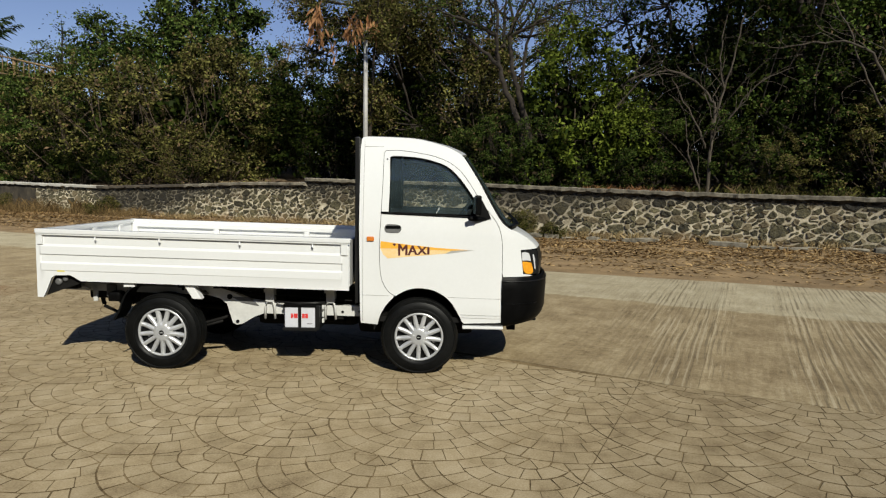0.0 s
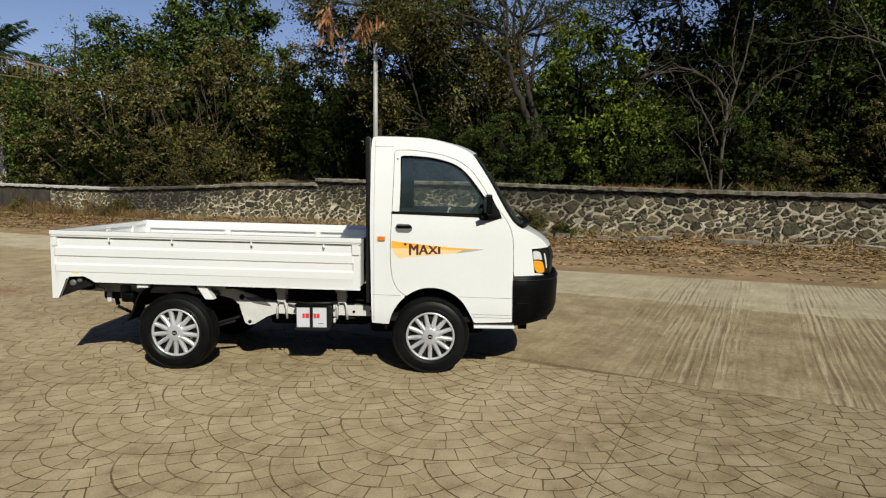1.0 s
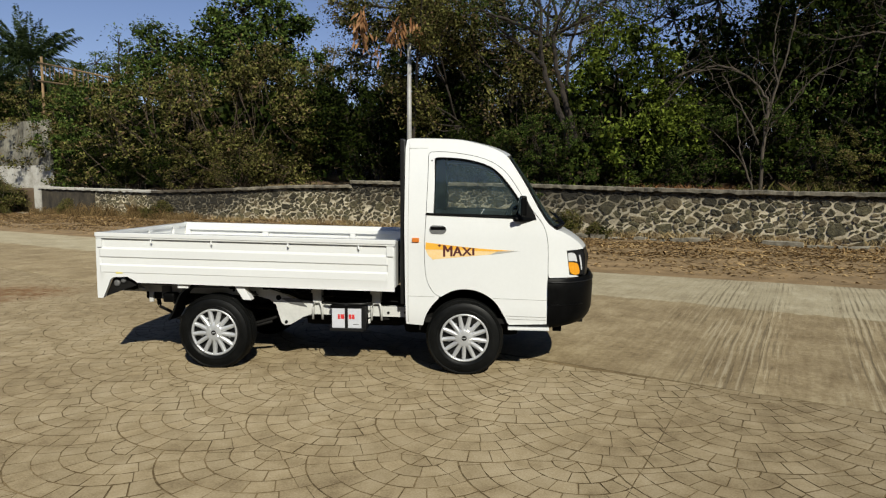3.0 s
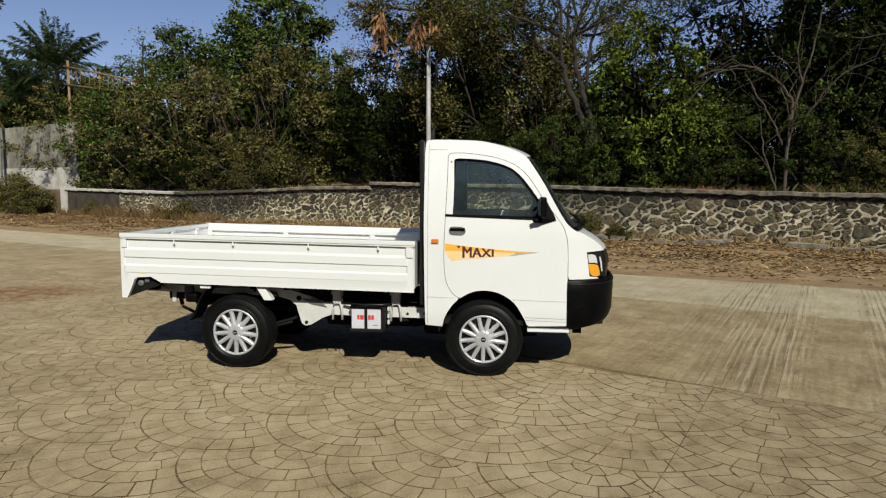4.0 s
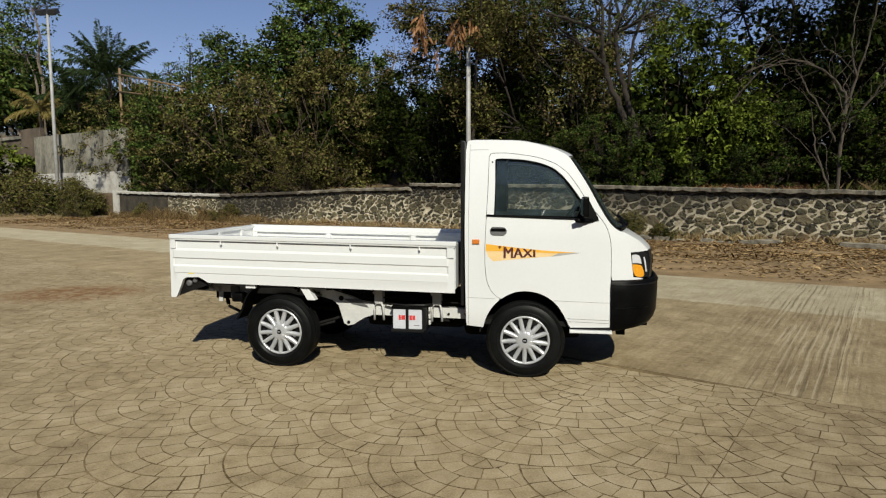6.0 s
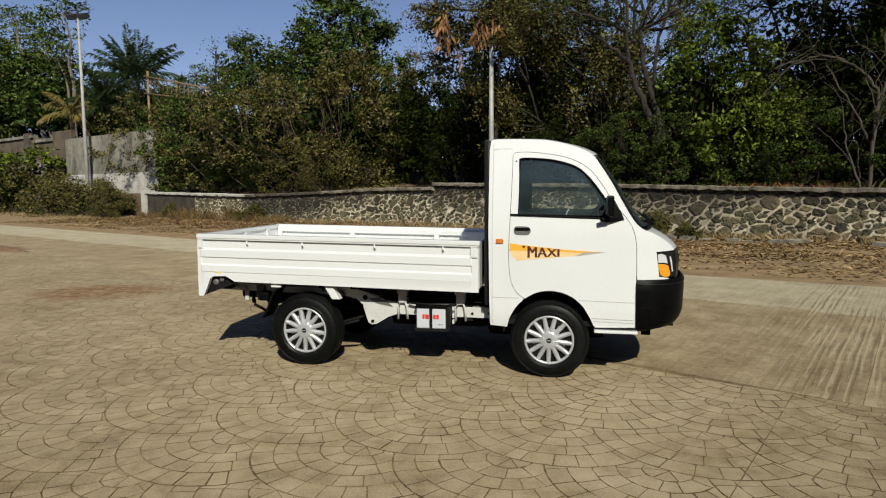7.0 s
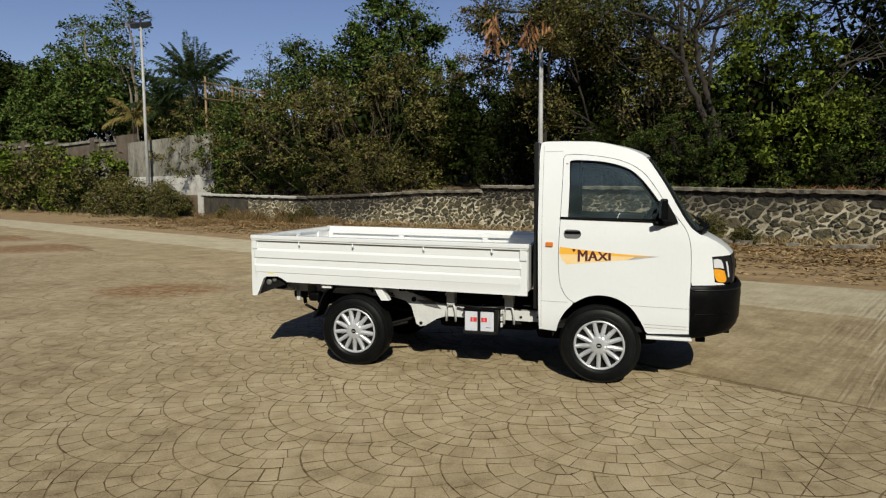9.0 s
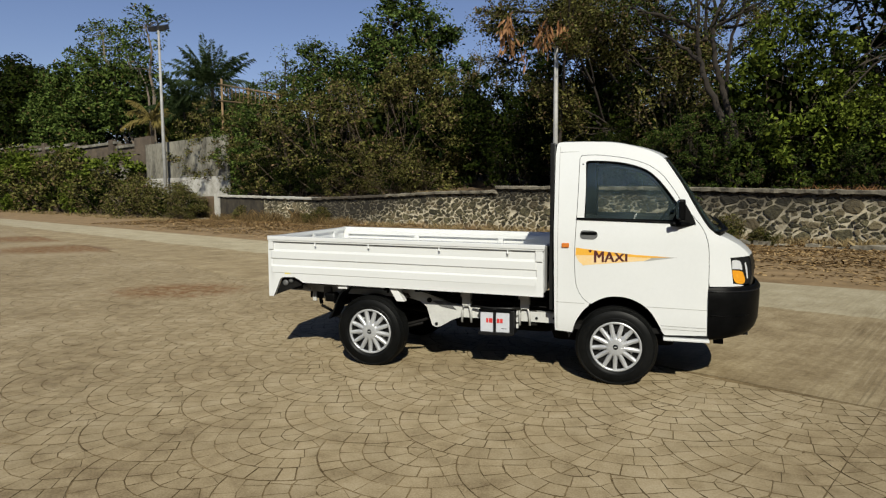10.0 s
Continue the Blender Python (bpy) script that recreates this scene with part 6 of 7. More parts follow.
def make_lobed_tree(label, foot, stems, lobes, leaf, length, clumps, per, seed, wood="bark", airy=0.0, width=0.5, spread_=0.3):
    """A tree whose crown is a heap of uneven lobes. foot: (u, n); lobes: (u, n offset, height, radius); stems start at the foot."""
    rng = np.random.default_rng(seed)
    root = new("tree")
    tagged(root, label, "tree", "trees behind the wall")
    root.matrix_world = Matrix.Translation(road(foot[0], foot[1], 0.0)) @ Matrix.Rotation(radians(ROAD_TURN), 4, "Z")
    ground_z = 0.0 if foot[0] < -42 else verge_height(*foot)
    trunk, twigs, pts = [], [], []
    for k in range(stems):
        u, dn, z, r = lobes[k % len(lobes)]
        base = (rng.normal() * 0.25, rng.normal() * 0.2, ground_z - 0.3)
        trunk.append(bent(base, (u - foot[0], dn, z), 0.016 * z, 0.004 * z, rng, 8, 0.05))
    for u, dn, z, r in lobes:
        c = np.array([u - foot[0], dn, z])
        near = min((q for path in trunk for q, _ in path[3:]), key=lambda q: np.linalg.norm(np.array(q) - c) + 0.6 * max(0.0, q[2] - z))
        twigs.append(bent(near, c, 0.008 * z, 0.02, rng, 5, 0.08))
        count = int(clumps * r * r)
        d = rng.normal(size=(count, 3))
        d /= np.linalg.norm(d, axis=1, keepdims=True)
        lump = 1 + 0.22 * np.sin(d[:, 0] * 5 + z) * np.sin(d[:, 2] * 6 + u) + np.clip(rng.normal(size=count), -1.5, 1.5) * 0.11
        cc = c + d * (r * (0.45 + 0.55 * rng.random(count) ** 0.4) * lump)[:, None] * np.array([1, 1, 0.85])
        if airy:
            cc = cc[rng.random(count) > airy]
        for q in cc[:: max(1, len(cc) // 14)]:
            twigs.append(bent(c + (q - c) * 0.1, q, 0.03, 0.008, rng, 4, 0.1))
        num = np.maximum(2, rng.normal(per, per * 0.5, len(cc))).astype(int)
        idx = np.repeat(np.arange(len(cc)), num)
        pts.append(cc[idx] + np.clip(rng.normal(size=(len(idx), 3)), -1.4, 1.4) * np.array([1, 1, 0.6]) * (spread_ * rng.uniform(0.5, 1.4, len(cc)))[idx][:, None])
    tubes("trunk", trunk, M[wood], root, 7)
    tagged(tubes("branchwork", twigs, M[wood], root, 4), kind="stuff")
    leaf_cloud("crown", np.concatenate(pts), length, width, M[leaf], root, rng, 0.4)
    # dense crowns get an added dark core that blocks light too
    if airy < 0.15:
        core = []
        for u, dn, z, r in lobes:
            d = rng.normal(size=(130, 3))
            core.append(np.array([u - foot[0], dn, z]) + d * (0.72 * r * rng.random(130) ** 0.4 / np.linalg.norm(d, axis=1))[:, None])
        leaf_cloud("light_block_core", np.concatenate(core), length * 1.7, 0.55, M["leaf_dark"], root, rng)
    return root


# added leaf band: closes sky gaps and stands in for dark depth
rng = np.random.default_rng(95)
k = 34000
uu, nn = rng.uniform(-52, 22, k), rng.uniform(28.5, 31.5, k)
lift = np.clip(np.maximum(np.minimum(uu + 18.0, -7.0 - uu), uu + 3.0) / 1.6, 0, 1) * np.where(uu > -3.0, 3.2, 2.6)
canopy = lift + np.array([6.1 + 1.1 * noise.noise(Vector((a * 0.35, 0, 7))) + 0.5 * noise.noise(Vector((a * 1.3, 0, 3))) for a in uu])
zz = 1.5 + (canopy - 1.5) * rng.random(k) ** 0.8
woods = leaf_cloud("far_leaf_fill", np.array([road(a, b, c) for a, b, c in zip(uu, nn, zz)]), 0.34, 0.6, M["leaf_dark"], None, rng)
tagged(woods, "dark leaf backing added far behind the hedge to close sky gaps", "woods", kind="stuff")
for foot, seed, lobes in (((2.0, 18.6), 91, ((0.2, 0, 6.9, 1.0), (1.5, 0.2, 7.4, 1.1), (2.8, 0, 6.3, 0.9), (0.9, -0.3, 5.6, 0.8), (3.4, 0.2, 7.6, 0.8))), ((7.0, 18.8), 92, ((5.2, 0, 7.3, 0.9), (6.5, 0, 6.3, 1.0), (7.6, 0.2, 7.4, 1.1), (8.8, 0, 6.6, 1.1), (7.4, -0.4, 5.2, 0.9), (5.6, -0.2, 5.3, 0.8)))):
    make_lobed_tree("thin-leaved green tree crowding over the stone wall", foot, 3, lobes, "leaf_green", 0.115, 34, 24, seed, airy=0.25, spread_=0.24)
make_lobed_tree("dense green tree rising behind the bare shrubs", (3.4, 20.6), 3, [(3.6, 0, 8.4, 1.3), (5.0, 0.2, 7.4, 1.3), (2.2, 0.2, 8.8, 1.2), (0.9, 0, 8.6, 0.9), (6.3, 0.2, 8.6, 1.2), (3.2, -0.3, 6.6, 1.2), (5.6, -0.3, 5.8, 1.2)], "leaf_green", 0.125, 22, 26, 94, spread_=0.22)
make_lobed_tree("dusty olive tree behind the steel post", (-7.6, 19.0), 4, [(-8.5, 0, 7.2, 1.4), (-9.6, 0, 8.3, 1.1), (-7.0, 0, 6.4, 1.3), (-7.2, 0.2, 8.5, 1.4), (-5.7, 0, 7.6, 1.2), (-8.2, 0.3, 5.6, 1.1), (-4.8, 0.2, 6.4, 1.0), (-10.7, 0, 7.3, 1.25), (-11.9, 0.2, 8.1, 1.05), (-10.4, 0.2, 8.7, 1.1), (-12.6, 0, 7.0, 0.9), (-13.0, 0, 9.0, 1.15), (-12.5, -0.2, 8.3, 1.15)], "leaf_olive", 0.12, 29, 32, 93, spread_=0.2)
make_lobed_tree("tall dark green broad-leaved tree over the hedge", (-22.6, 23.0), 3, [(-23.7, 0, 11.0, 1.9), (-25.9, 0.3, 10.5, 1.4), (-21.3, 0.4, 10.5, 1.5), (-19.6, 0, 9.9, 0.8), (-22.8, -0.5, 8.9, 2.2), (-25.8, -0.2, 8.8, 1.5), (-24.1, 0, 12.4, 0.7), (-22.4, 0.2, 12.0, 0.8), (-20.6, -0.3, 8.4, 1.2), (-24.2, -0.4, 6.8, 1.9)], "leaf_light", 0.19, 22, 30, 81, width=0.55, spread_=0.26)
make_lobed_tree("tall airy light-green tree with slender pale stems", (-55.0, 22.5), 5, [(-66.5, 0, 17.6, 2.2), (-55.6, 0, 16.6, 2.0), (-60.6, 0, 15.0, 2.7), (-67.6, -0.5, 14.4, 2.6), (-56.5, -0.4, 13.0, 2.2)], "leaf_light", 0.30, 12, 22, 82, "twig", airy=0.25, spread_=0.36)
make_lobed_tree("broad dense light-green tree behind the compound wall", (-66.0, 22.6), 4, [(-73.5, 0, 12.4, 4.3), (-63.0, 0.3, 11.4, 3.9), (-80.5, 0, 11.0, 3.4), (-58.5, -0.3, 9.2, 2.6), (-68.0, -1.4, 8.4, 3.4), (-76.0, -1.0, 7.8, 3.2)], "leaf_light", 0.36, 12, 46, 83, spread_=0.42)
make_lobed_tree("dark spreading tree at the far end of the road", (-106.0, 25.0), 3, [(-109, 0, 18.0, 4.3), (-99, 0, 15.6, 4.2), (-121, 0, 17.6, 5.4), (-106, -1, 12.4, 5.4), (-95, 0, 11.5, 4.8), (-112, -1, 9, 6.0)], "leaf_dark", 0.5, 7, 46, 84, spread_=0.6)
make_lobed_tree("dense dark thicket behind the palms", (-54.0, 27.0), 4, [(-66.0, 0, 9.5, 2.6), (-61.5, 0, 9.0, 2.6), (-57.0, 0, 8.6, 2.6), (-52.5, 0, 8.6, 2.4), (-48.5, 0, 8.4, 2.2), (-70.5, 0, 9.0, 3.0), (-63.0, 0.5, 6.2, 3.0), (-56.0, 0.5, 6.0, 3.0), (-50.0, 0.4, 5.8, 2.8), (-45.0, 0.4, 6.4, 2.4)], "leaf_dark", 0.3, 12, 40, 89, spread_=0.4)
make_lobed_tree("small feathery tree standing over the hedge", (-36.0, 24.0), 3, [(-36.4, 0, 11.0, 0.9), (-35.4, 0, 10.0, 1.1), (-37.4, 0.2, 9.6, 1.1), (-36.2, -0.2, 8.6, 1.4)], "leaf_light", 0.18, 18, 15, 85, airy=0.3, spread_=0.3)
make_lobed_tree("leafy mid-green tree behind the hedge", (-31.5, 24.0), 3, [(-32.7, 0, 10.9, 1.2), (-30.8, 0.2, 10.1, 1.4), (-33.8, 0, 9.6, 1.5), (-29.4, -0.2, 9.3, 1.3), (-31.8, -0.4, 8.4, 1.8)], "leaf_light", 0.19, 20, 30, 86, spread_=0.28)
make_lobed_tree("pale yellow-green tree top beyond the bamboo railing", (-39.8, 24.0), 2, [(-39.1, 0, 9.9, 1.1), (-41.4, 0, 9.6, 1.0), (-40.2, -0.2, 8.6, 1.4)], "leaf_light", 0.18, 16, 22, 87, airy=0.2)
make_lobed_tree("thin hazy tree far beyond the hedge", (-26.0, 34.0), 3, [(-26.2, 0, 11.2, 1.2), (-27.7, 0, 10.4, 0.9), (-24.6, 0, 10.7, 1.1), (-26.2, 0, 9.8, 1.3), (-24.0, 0, 9.4, 1.2), (-28.0, 0, 9.2, 1.2)], "leaf_olive", 0.16, 15, 11, 88, "twig", airy=0.35, spread_=0.32)


def make_palm(label, height, fronds, length, seed, material="palm", low=-0.15, limp=(0.05, 0.11), hang=(0.5, 1.25)):
    rng = np.random.default_rng(seed)
    root = new("palm_tree")
    tagged(root, label, "palm tree", "palms beyond the compound wall")
    tubes("trunk", [[((0.1 * math.sin(i), 0, height * i / 8), 0.17 - 0.006 * i) for i in range(9)]], M["bark"], root, 9)
    steps = 18
    for k in range(fronds):
        w = 2.4 * k + rng.normal() * 0.4
        lift = low + (1.42 - low) * ((k + 0.5) / fronds) ** 0.7 + rng.normal() * 0.08
        ll = length * rng.uniform(0.85, 1.1)
        bend = rng.uniform(*limp)
        path, verts, faces = [], [], []
        q, d = np.array([0, 0, height]), np.array([math.cos(w) * math.cos(lift), math.sin(w) * math.cos(lift), math.sin(lift)])
        for i in range(steps):
            path.append((tuple(q), 0.035 * (1 - i / (steps + 1))))
            side = np.cross(d, (0, 0, 1.0))
            side /= np.linalg.norm(side) + 1e-9
            if i > 2:
                for sgn in (-1, 1):
                    for h in (0.0, 0.25, 0.5, 0.75):
                        a = q + d * ll / steps * h
                        size = ll * 0.24 * math.sin(math.pi * (0.16 + 0.76 * i / steps)) * rng.uniform(0.7, 1.15)
                        tip = a + (side * sgn * rng.uniform(0.35, 0.7) + d * rng.uniform(0.5, 0.95) - np.array([0, 0, rng.uniform(*hang)])) * size
                        m = len(verts)
                        mid = (a + tip) / 2 + np.array([0, 0, 0.05])
                        verts += [tuple(a), tuple(mid + d * 0.045), tuple(tip), tuple(mid - d * 0.045)]
                        faces.append((m, m + 1, m + 2, m + 3))
            q = q + d * ll / steps
            d = d + np.array([0, 0, -bend])
            d /= np.linalg.norm(d)
        v, f = tube_data([path], 4)
        m = len(v)
        mesh_part("frond", v + verts, f + [tuple(i + m for i in ff) for ff in faces], M[material], root)
    return root


palm = make_palm("coconut palm with dark drooping fronds", 9.4, 40, 3.9, 61, limp=(0.03, 0.085), hang=(0.15, 0.9))
place(palm, -43.6, 22.0, 1.0, 0, 0.3)
another(palm, -49.4, 22.5, 0.9, 100, 0.0)
dry_palm = make_palm("small palm with yellowing drooping fronds", 7.4, 14, 2.4, 62, "palm_dry", -0.6)
place(dry_palm, -48.2, 19.2, 1.0, 30, 0.0)

# rust-brown hanging leaves on a thin tree by the pole
rust = make_tree("tree", "thin tree hung with rust-brown dead leaf bunches", [((0, 0, -0.3), (0.02, 0, 1), 5.0, 0.07)], 4, "leaf_green", 0.14, 40, 71, spread_=0.75, up=-0.02, cloud=0.35)
place(rust, -8.0, 15.7, 1.0, 0)
rng = np.random.default_rng(72)
for du, dz, k in ((-0.15, 6.75, 40), (0.4, 6.75, 36), (-0.5, 6.65, 34), (-1.65, 7.25, 46), (-1.9, 6.9, 30), (-1.0, 6.2, 12), (-1.5, 6.6, 20)):
    p = np.array(road(-7.7 + du, 14.85 + 0.1 * du, dz)) + rng.normal(size=(k, 3)) * np.array([0.09, 0.09, 0.2])
    o = leaf_cloud("dead_leaves", p, 0.34, 0.24, M["leaf_rust"], rust, rng, 0.0, 3.2, "hanging bunch of rust-brown dead leaves")
    o.matrix_parent_inverse = rust.matrix_world.inverted()

# poles
pole = tubes("lamp_post", [[(road(-7.7, 15.1, 1.0), 0.09), (road(-7.7, 15.1, 3.4), 0.082), (road(-7.7, 15.1, 6.3), 0.065)]], M["pole"], None, 12)
tagged(pole, "plain galvanised steel post rising behind the wall", "post")
lamp = new("street_lamp")
tagged(lamp, "tall pale steel floodlight mast with two lamp heads", "street lamp")
lamp.matrix_world = Matrix.Translation(road(-37.8, 15.4, 0))
tubes("pole", [[((0, 0, 0), 0.125), ((0, 0, 6), 0.1), ((0, 0, 12.0), 0.07)]], M["pole"], lamp, 12)
part("crossbar", boxed(-0.55, 0.55, -0.04, 0.04, 11.95, 12.03), M["lamp_black"], lamp)
for sx in (-0.42, 0.42):
    bm = boxed(sx - 0.26, sx + 0.26, -0.2, 0.2, 12.0, 12.3, 0.03)
    bmesh.ops.rotate(bm, verts=bm.verts, cent=(sx, 0, 12.15), matrix=Matrix.Rotation(radians(25), 3, "X"))
    part("lamp_head", bm, M["lamp_black"], lamp, "black floodlight head")
part("finial", boxed(-0.05, 0.05, -0.05, 0.05, 12.0, 12.5, 0.01), M["lamp_black"], lamp)

# bamboo railing seen over the hedge
rail = new("bamboo_fence")
rail.matrix_world = ROAD
tagged(rail, "golden bamboo railing on tall posts above the hedge", "fence")
for u, top in ((-34.8, 8.9), (-31.6, 7.95), (-28.4, 7.25)):
    zb = verge_height(u, 18.0)
    tubes("post", [[((u, 18.0, zb - 0.3), 0.08), ((u, 18.0, top), 0.07)]], M["bamboo"], rail, 8)
for z0, z1 in ((8.6, 7.05), (7.55, 6.4)):
    tubes("rail", [[((-35.1, 17.93, z0), 0.05), ((-27.6, 17.93, z1), 0.045)]], M["bamboo"], rail, 7)
for i in range(15):
    u = -34.4 + 0.45 * i
    top = 8.6 - 1.55 * (u + 35.1) / 7.5
    tubes("picket", [[((u, 17.98, top - 0.85), 0.024), ((u, 17.98, top + 0.02), 0.022)]], M["bamboo"], rail, 5)

# ---- pieces: fan paving and wall stones ----
def clip(poly, p, d):
    """The part of a convex polygon that lies on the side of p to which d points."""
    out = []
    k = len(poly)
    for i in range(k):
        a, b = poly[i], poly[(i + 1) % k]
        sa, sb = (a[0] - p[0]) * d[0] + (a[1] - p[1]) * d[1], (b[0] - p[0]) * d[0] + (b[1] - p[1]) * d[1]
        if sa >= 0:
            out.append(a)
        if (sa >= 0) != (sb >= 0):
            t = sa / (sa - sb)
            out.append((a[0] + (b[0] - a[0]) * t, a[1] + (b[1] - a[1]) * t))
    return out


def area(poly):
    return 0.5 * abs(sum(a[0] * b[1] - a[1] * b[0] for a, b in zip(poly, poly[1:] + poly[:1])))


def inset(poly, d):
    cx, cy = sum(p[0] for p in poly) / len(poly), sum(p[1] for p in poly) / len(poly)
    k = len(poly)
    src = list(poly)
    for i in range(k):
        a, b = src[i], src[(i + 1) % k]
        nx, ny = -(b[1] - a[1]), b[0] - a[0]
        ln = math.hypot(nx, ny)
        if ln < 1e-6:
            continue
        nx, ny = nx / ln, ny / ln
        if (cx - a[0]) * nx + (cy - a[1]) * ny < 0:
            nx, ny = -nx, -ny
        poly = clip(poly, (a[0] + nx * d, a[1] + ny * d), (nx, ny))
        if len(poly) < 3:
            return []
    return poly


def shrunk(poly, k):
    cx, cy = sum(p[0] for p in poly) / len(poly), sum(p[1] for p in poly) / len(poly)
    return [(cx + (x - cx) * k, cy + (y - cy) * k) for x, y in poly]


FAN_R, FAN_W, ROW = 0.655, 0.835, 0.6
RINGS = (0.655, 0.512, 0.385, 0.26, 0.135, 0.0)


def ring_radius(r, a):
    """Inner rings lie a little off the fan's own centre."""
    return r * (1 + 0.05 * math.cos(a - 2.75)) if 0 < r < FAN_R - 0.01 else r


def fan_centre(i, j):
    return (0.51 + FAN_W * i - 0.27 * j, -0.9 - ROW * j)


road_inv = ROAD.inverted()
SAW_P, SAW_D = (3.33, -1.02), (0.907, -0.421)  # the straight sawn joint across the paving


def beside_arc(poly, ox, oy, r):
    """The part of a piece outside a circle, its cut edge following the arc."""
    out, leave, enter = [], None, None
    k = len(poly)
    for i in range(k):
        a, b = poly[i], poly[(i + 1) % k]
        da, db = math.hypot(a[0] - ox, a[1] - oy) - r, math.hypot(b[0] - ox, b[1] - oy) - r
        if da >= 0:
            out.append(a)
        if (da >= 0) != (db >= 0):
            t = da / (da - db)
            x, y = a[0] + (b[0] - a[0]) * t, a[1] + (b[1] - a[1]) * t
            g = r / math.hypot(x - ox, y - oy)
            p = (ox + (x - ox) * g, oy + (y - oy) * g)
            out.append(p)
            if da >= 0:
                leave = p
            else:
                enter = p
    if leave and enter:
        mx, my = (leave[0] + enter[0]) / 2 - ox, (leave[1] + enter[1]) / 2 - oy
        ln = math.hypot(mx, my)
        if ln > 0.5 * r:
            out.insert(out.index(leave) + 1, (ox + mx / ln * r, oy + my / ln * r))
    return out


def paving_pieces(x_low, x_high, y_low, y_high):
    rp = random.Random(7)
    out = []
    for j in range(-int((y_high + 3) / ROW) - 3, 14):
        for i in range(-40, 30):
            cx, cy = fan_centre(i, j)
            if not (x_low - 0.7 < cx < x_high + 0.7 and y_low - 0.7 < cy < y_high + 0.7):
                continue
            over = []
            for dj in range(-3, 1):
                for di in range(-3, 4):
                    if dj == 0 and di <= 0:
                        continue
                    o = fan_centre(i + di, j + dj)
                    if math.hypot(o[0] - cx, o[1] - cy) < 2 * FAN_R:
                        over.append(o)
            for r1, r0 in zip(RINGS, RINGS[1:]):
                seg = max(6, round(2 * math.pi * (r0 + r1) / 2 / 0.13))
                ph = rp.random()
                cutting = [2 * math.pi * (s + ph + rp.uniform(-0.17, 0.17)) / seg for s in range(seg)]
                cutting.append(cutting[0] + 2 * math.pi)
                for a0, a1 in zip(cutting, cutting[1:]):
                    am = (a0 + a1) / 2
                    rj0, rj1 = r0 + (0.0016 if r0 else 0.0), r1 - (0.0016 if r1 < FAN_R else 0.0045)
                    poly = [(cx + ring_radius(r, a) * math.cos(a), cy + ring_radius(r, a) * math.sin(a)) for r, a in ((rj1, a0), (rj1 * 1.004, am), (rj1, a1), (rj0, a1), (rj0, a0))]
                    if rj0 == 0.0:
                        poly = poly[:4]
                    gx, gy = sum(p[0] for p in poly) / len(poly), sum(p[1] for p in poly) / len(poly)
                    if not (x_low < gx < x_high and y_low < gy < y_high):
                        continue
                    bitten = False
                    for ox, oy in over:
                        out_of = [math.hypot(p[0] - ox, p[1] - oy) > FAN_R for p in poly]
                        if all(out_of):
                            continue
                        if not any(out_of):
                            poly = []
                            break
                        poly = beside_arc(poly, ox, oy, FAN_R + 0.002)
                        bitten = True
                    if len(poly) < 3 or area(poly) < 0.00012:
                        continue
                    loc = road_inv @ Vector((gx, gy, 0))
                    if loc.y > edge_n(loc.x) + 0.08:
                        continue
                    if loc.y > edge_n(loc.x) - 0.16:
                        e = road(loc.x, edge_n(loc.x) - 0.004)
                        poly = clip(poly, (e.x, e.y), (-0.421, -0.907))
                    parts = [poly]
                    side = (gx - SAW_P[0]) * SAW_D[0] + (gy - SAW_P[1]) * SAW_D[1]
                    if abs(side) < 0.13:
                        parts = [clip(poly, (SAW_P[0] + SAW_D[0] * 0.0, SAW_P[1] + SAW_D[1] * 0.0), SAW_D),
                                 clip(poly, (SAW_P[0] - SAW_D[0] * 0.0, SAW_P[1] - SAW_D[1] * 0.0), (-SAW_D[0], -SAW_D[1]))]
                    for q in parts:
                        if len(q) < 3:
                            continue
                        gap = (0.0007 + 0.0036 * rp.random() ** 1.7) * min(1.0, max(0.2, (gx + 6) / 6))
                        size = math.sqrt(max(area(q), 1e-6))
                        q = shrunk(q, 1 - min(0.06, 1.2 * gap / size)) if bitten else inset(q, min(gap, 0.1 * size))
                        if len(q) >= 3 and area(q) > 0.00006:
                            out.append((q, rp.random()))
    return out


def piece_data(poly, rnd, verts, faces, dark):
    """A paver: its top in the stamped colour, its flanks coated with joint grit."""
    k, m = len(poly), len(verts)
    top = shrunk(poly, 0.98)
    z = 0.0009 * rnd
    verts += [(x, y, -0.003) for x, y in poly] + [(x, y, z - 0.0008) for x, y in shrunk(poly, 0.992)] + [(x, y, z + 0.0005 * ((i * 7) % 3 - 1)) for i, (x, y) in enumerate(top)]
    for i in range(k):
        n = (i + 1) % k
        faces.append((m + i, m + n, m + k + n, m + k + i))
        faces.append((m + k + i, m + k + n, m + 2 * k + n, m + 2 * k + i))
    faces.append(tuple(m + 2 * k + i for i in range(k)))
    dark += [1] * (2 * k) + [0]


def oriented(poly):
    s = sum(a[0] * b[1] - a[1] * b[0] for a, b in zip(poly, poly[1:] + poly[:1]))
    return poly if s > 0 else poly[::-1]


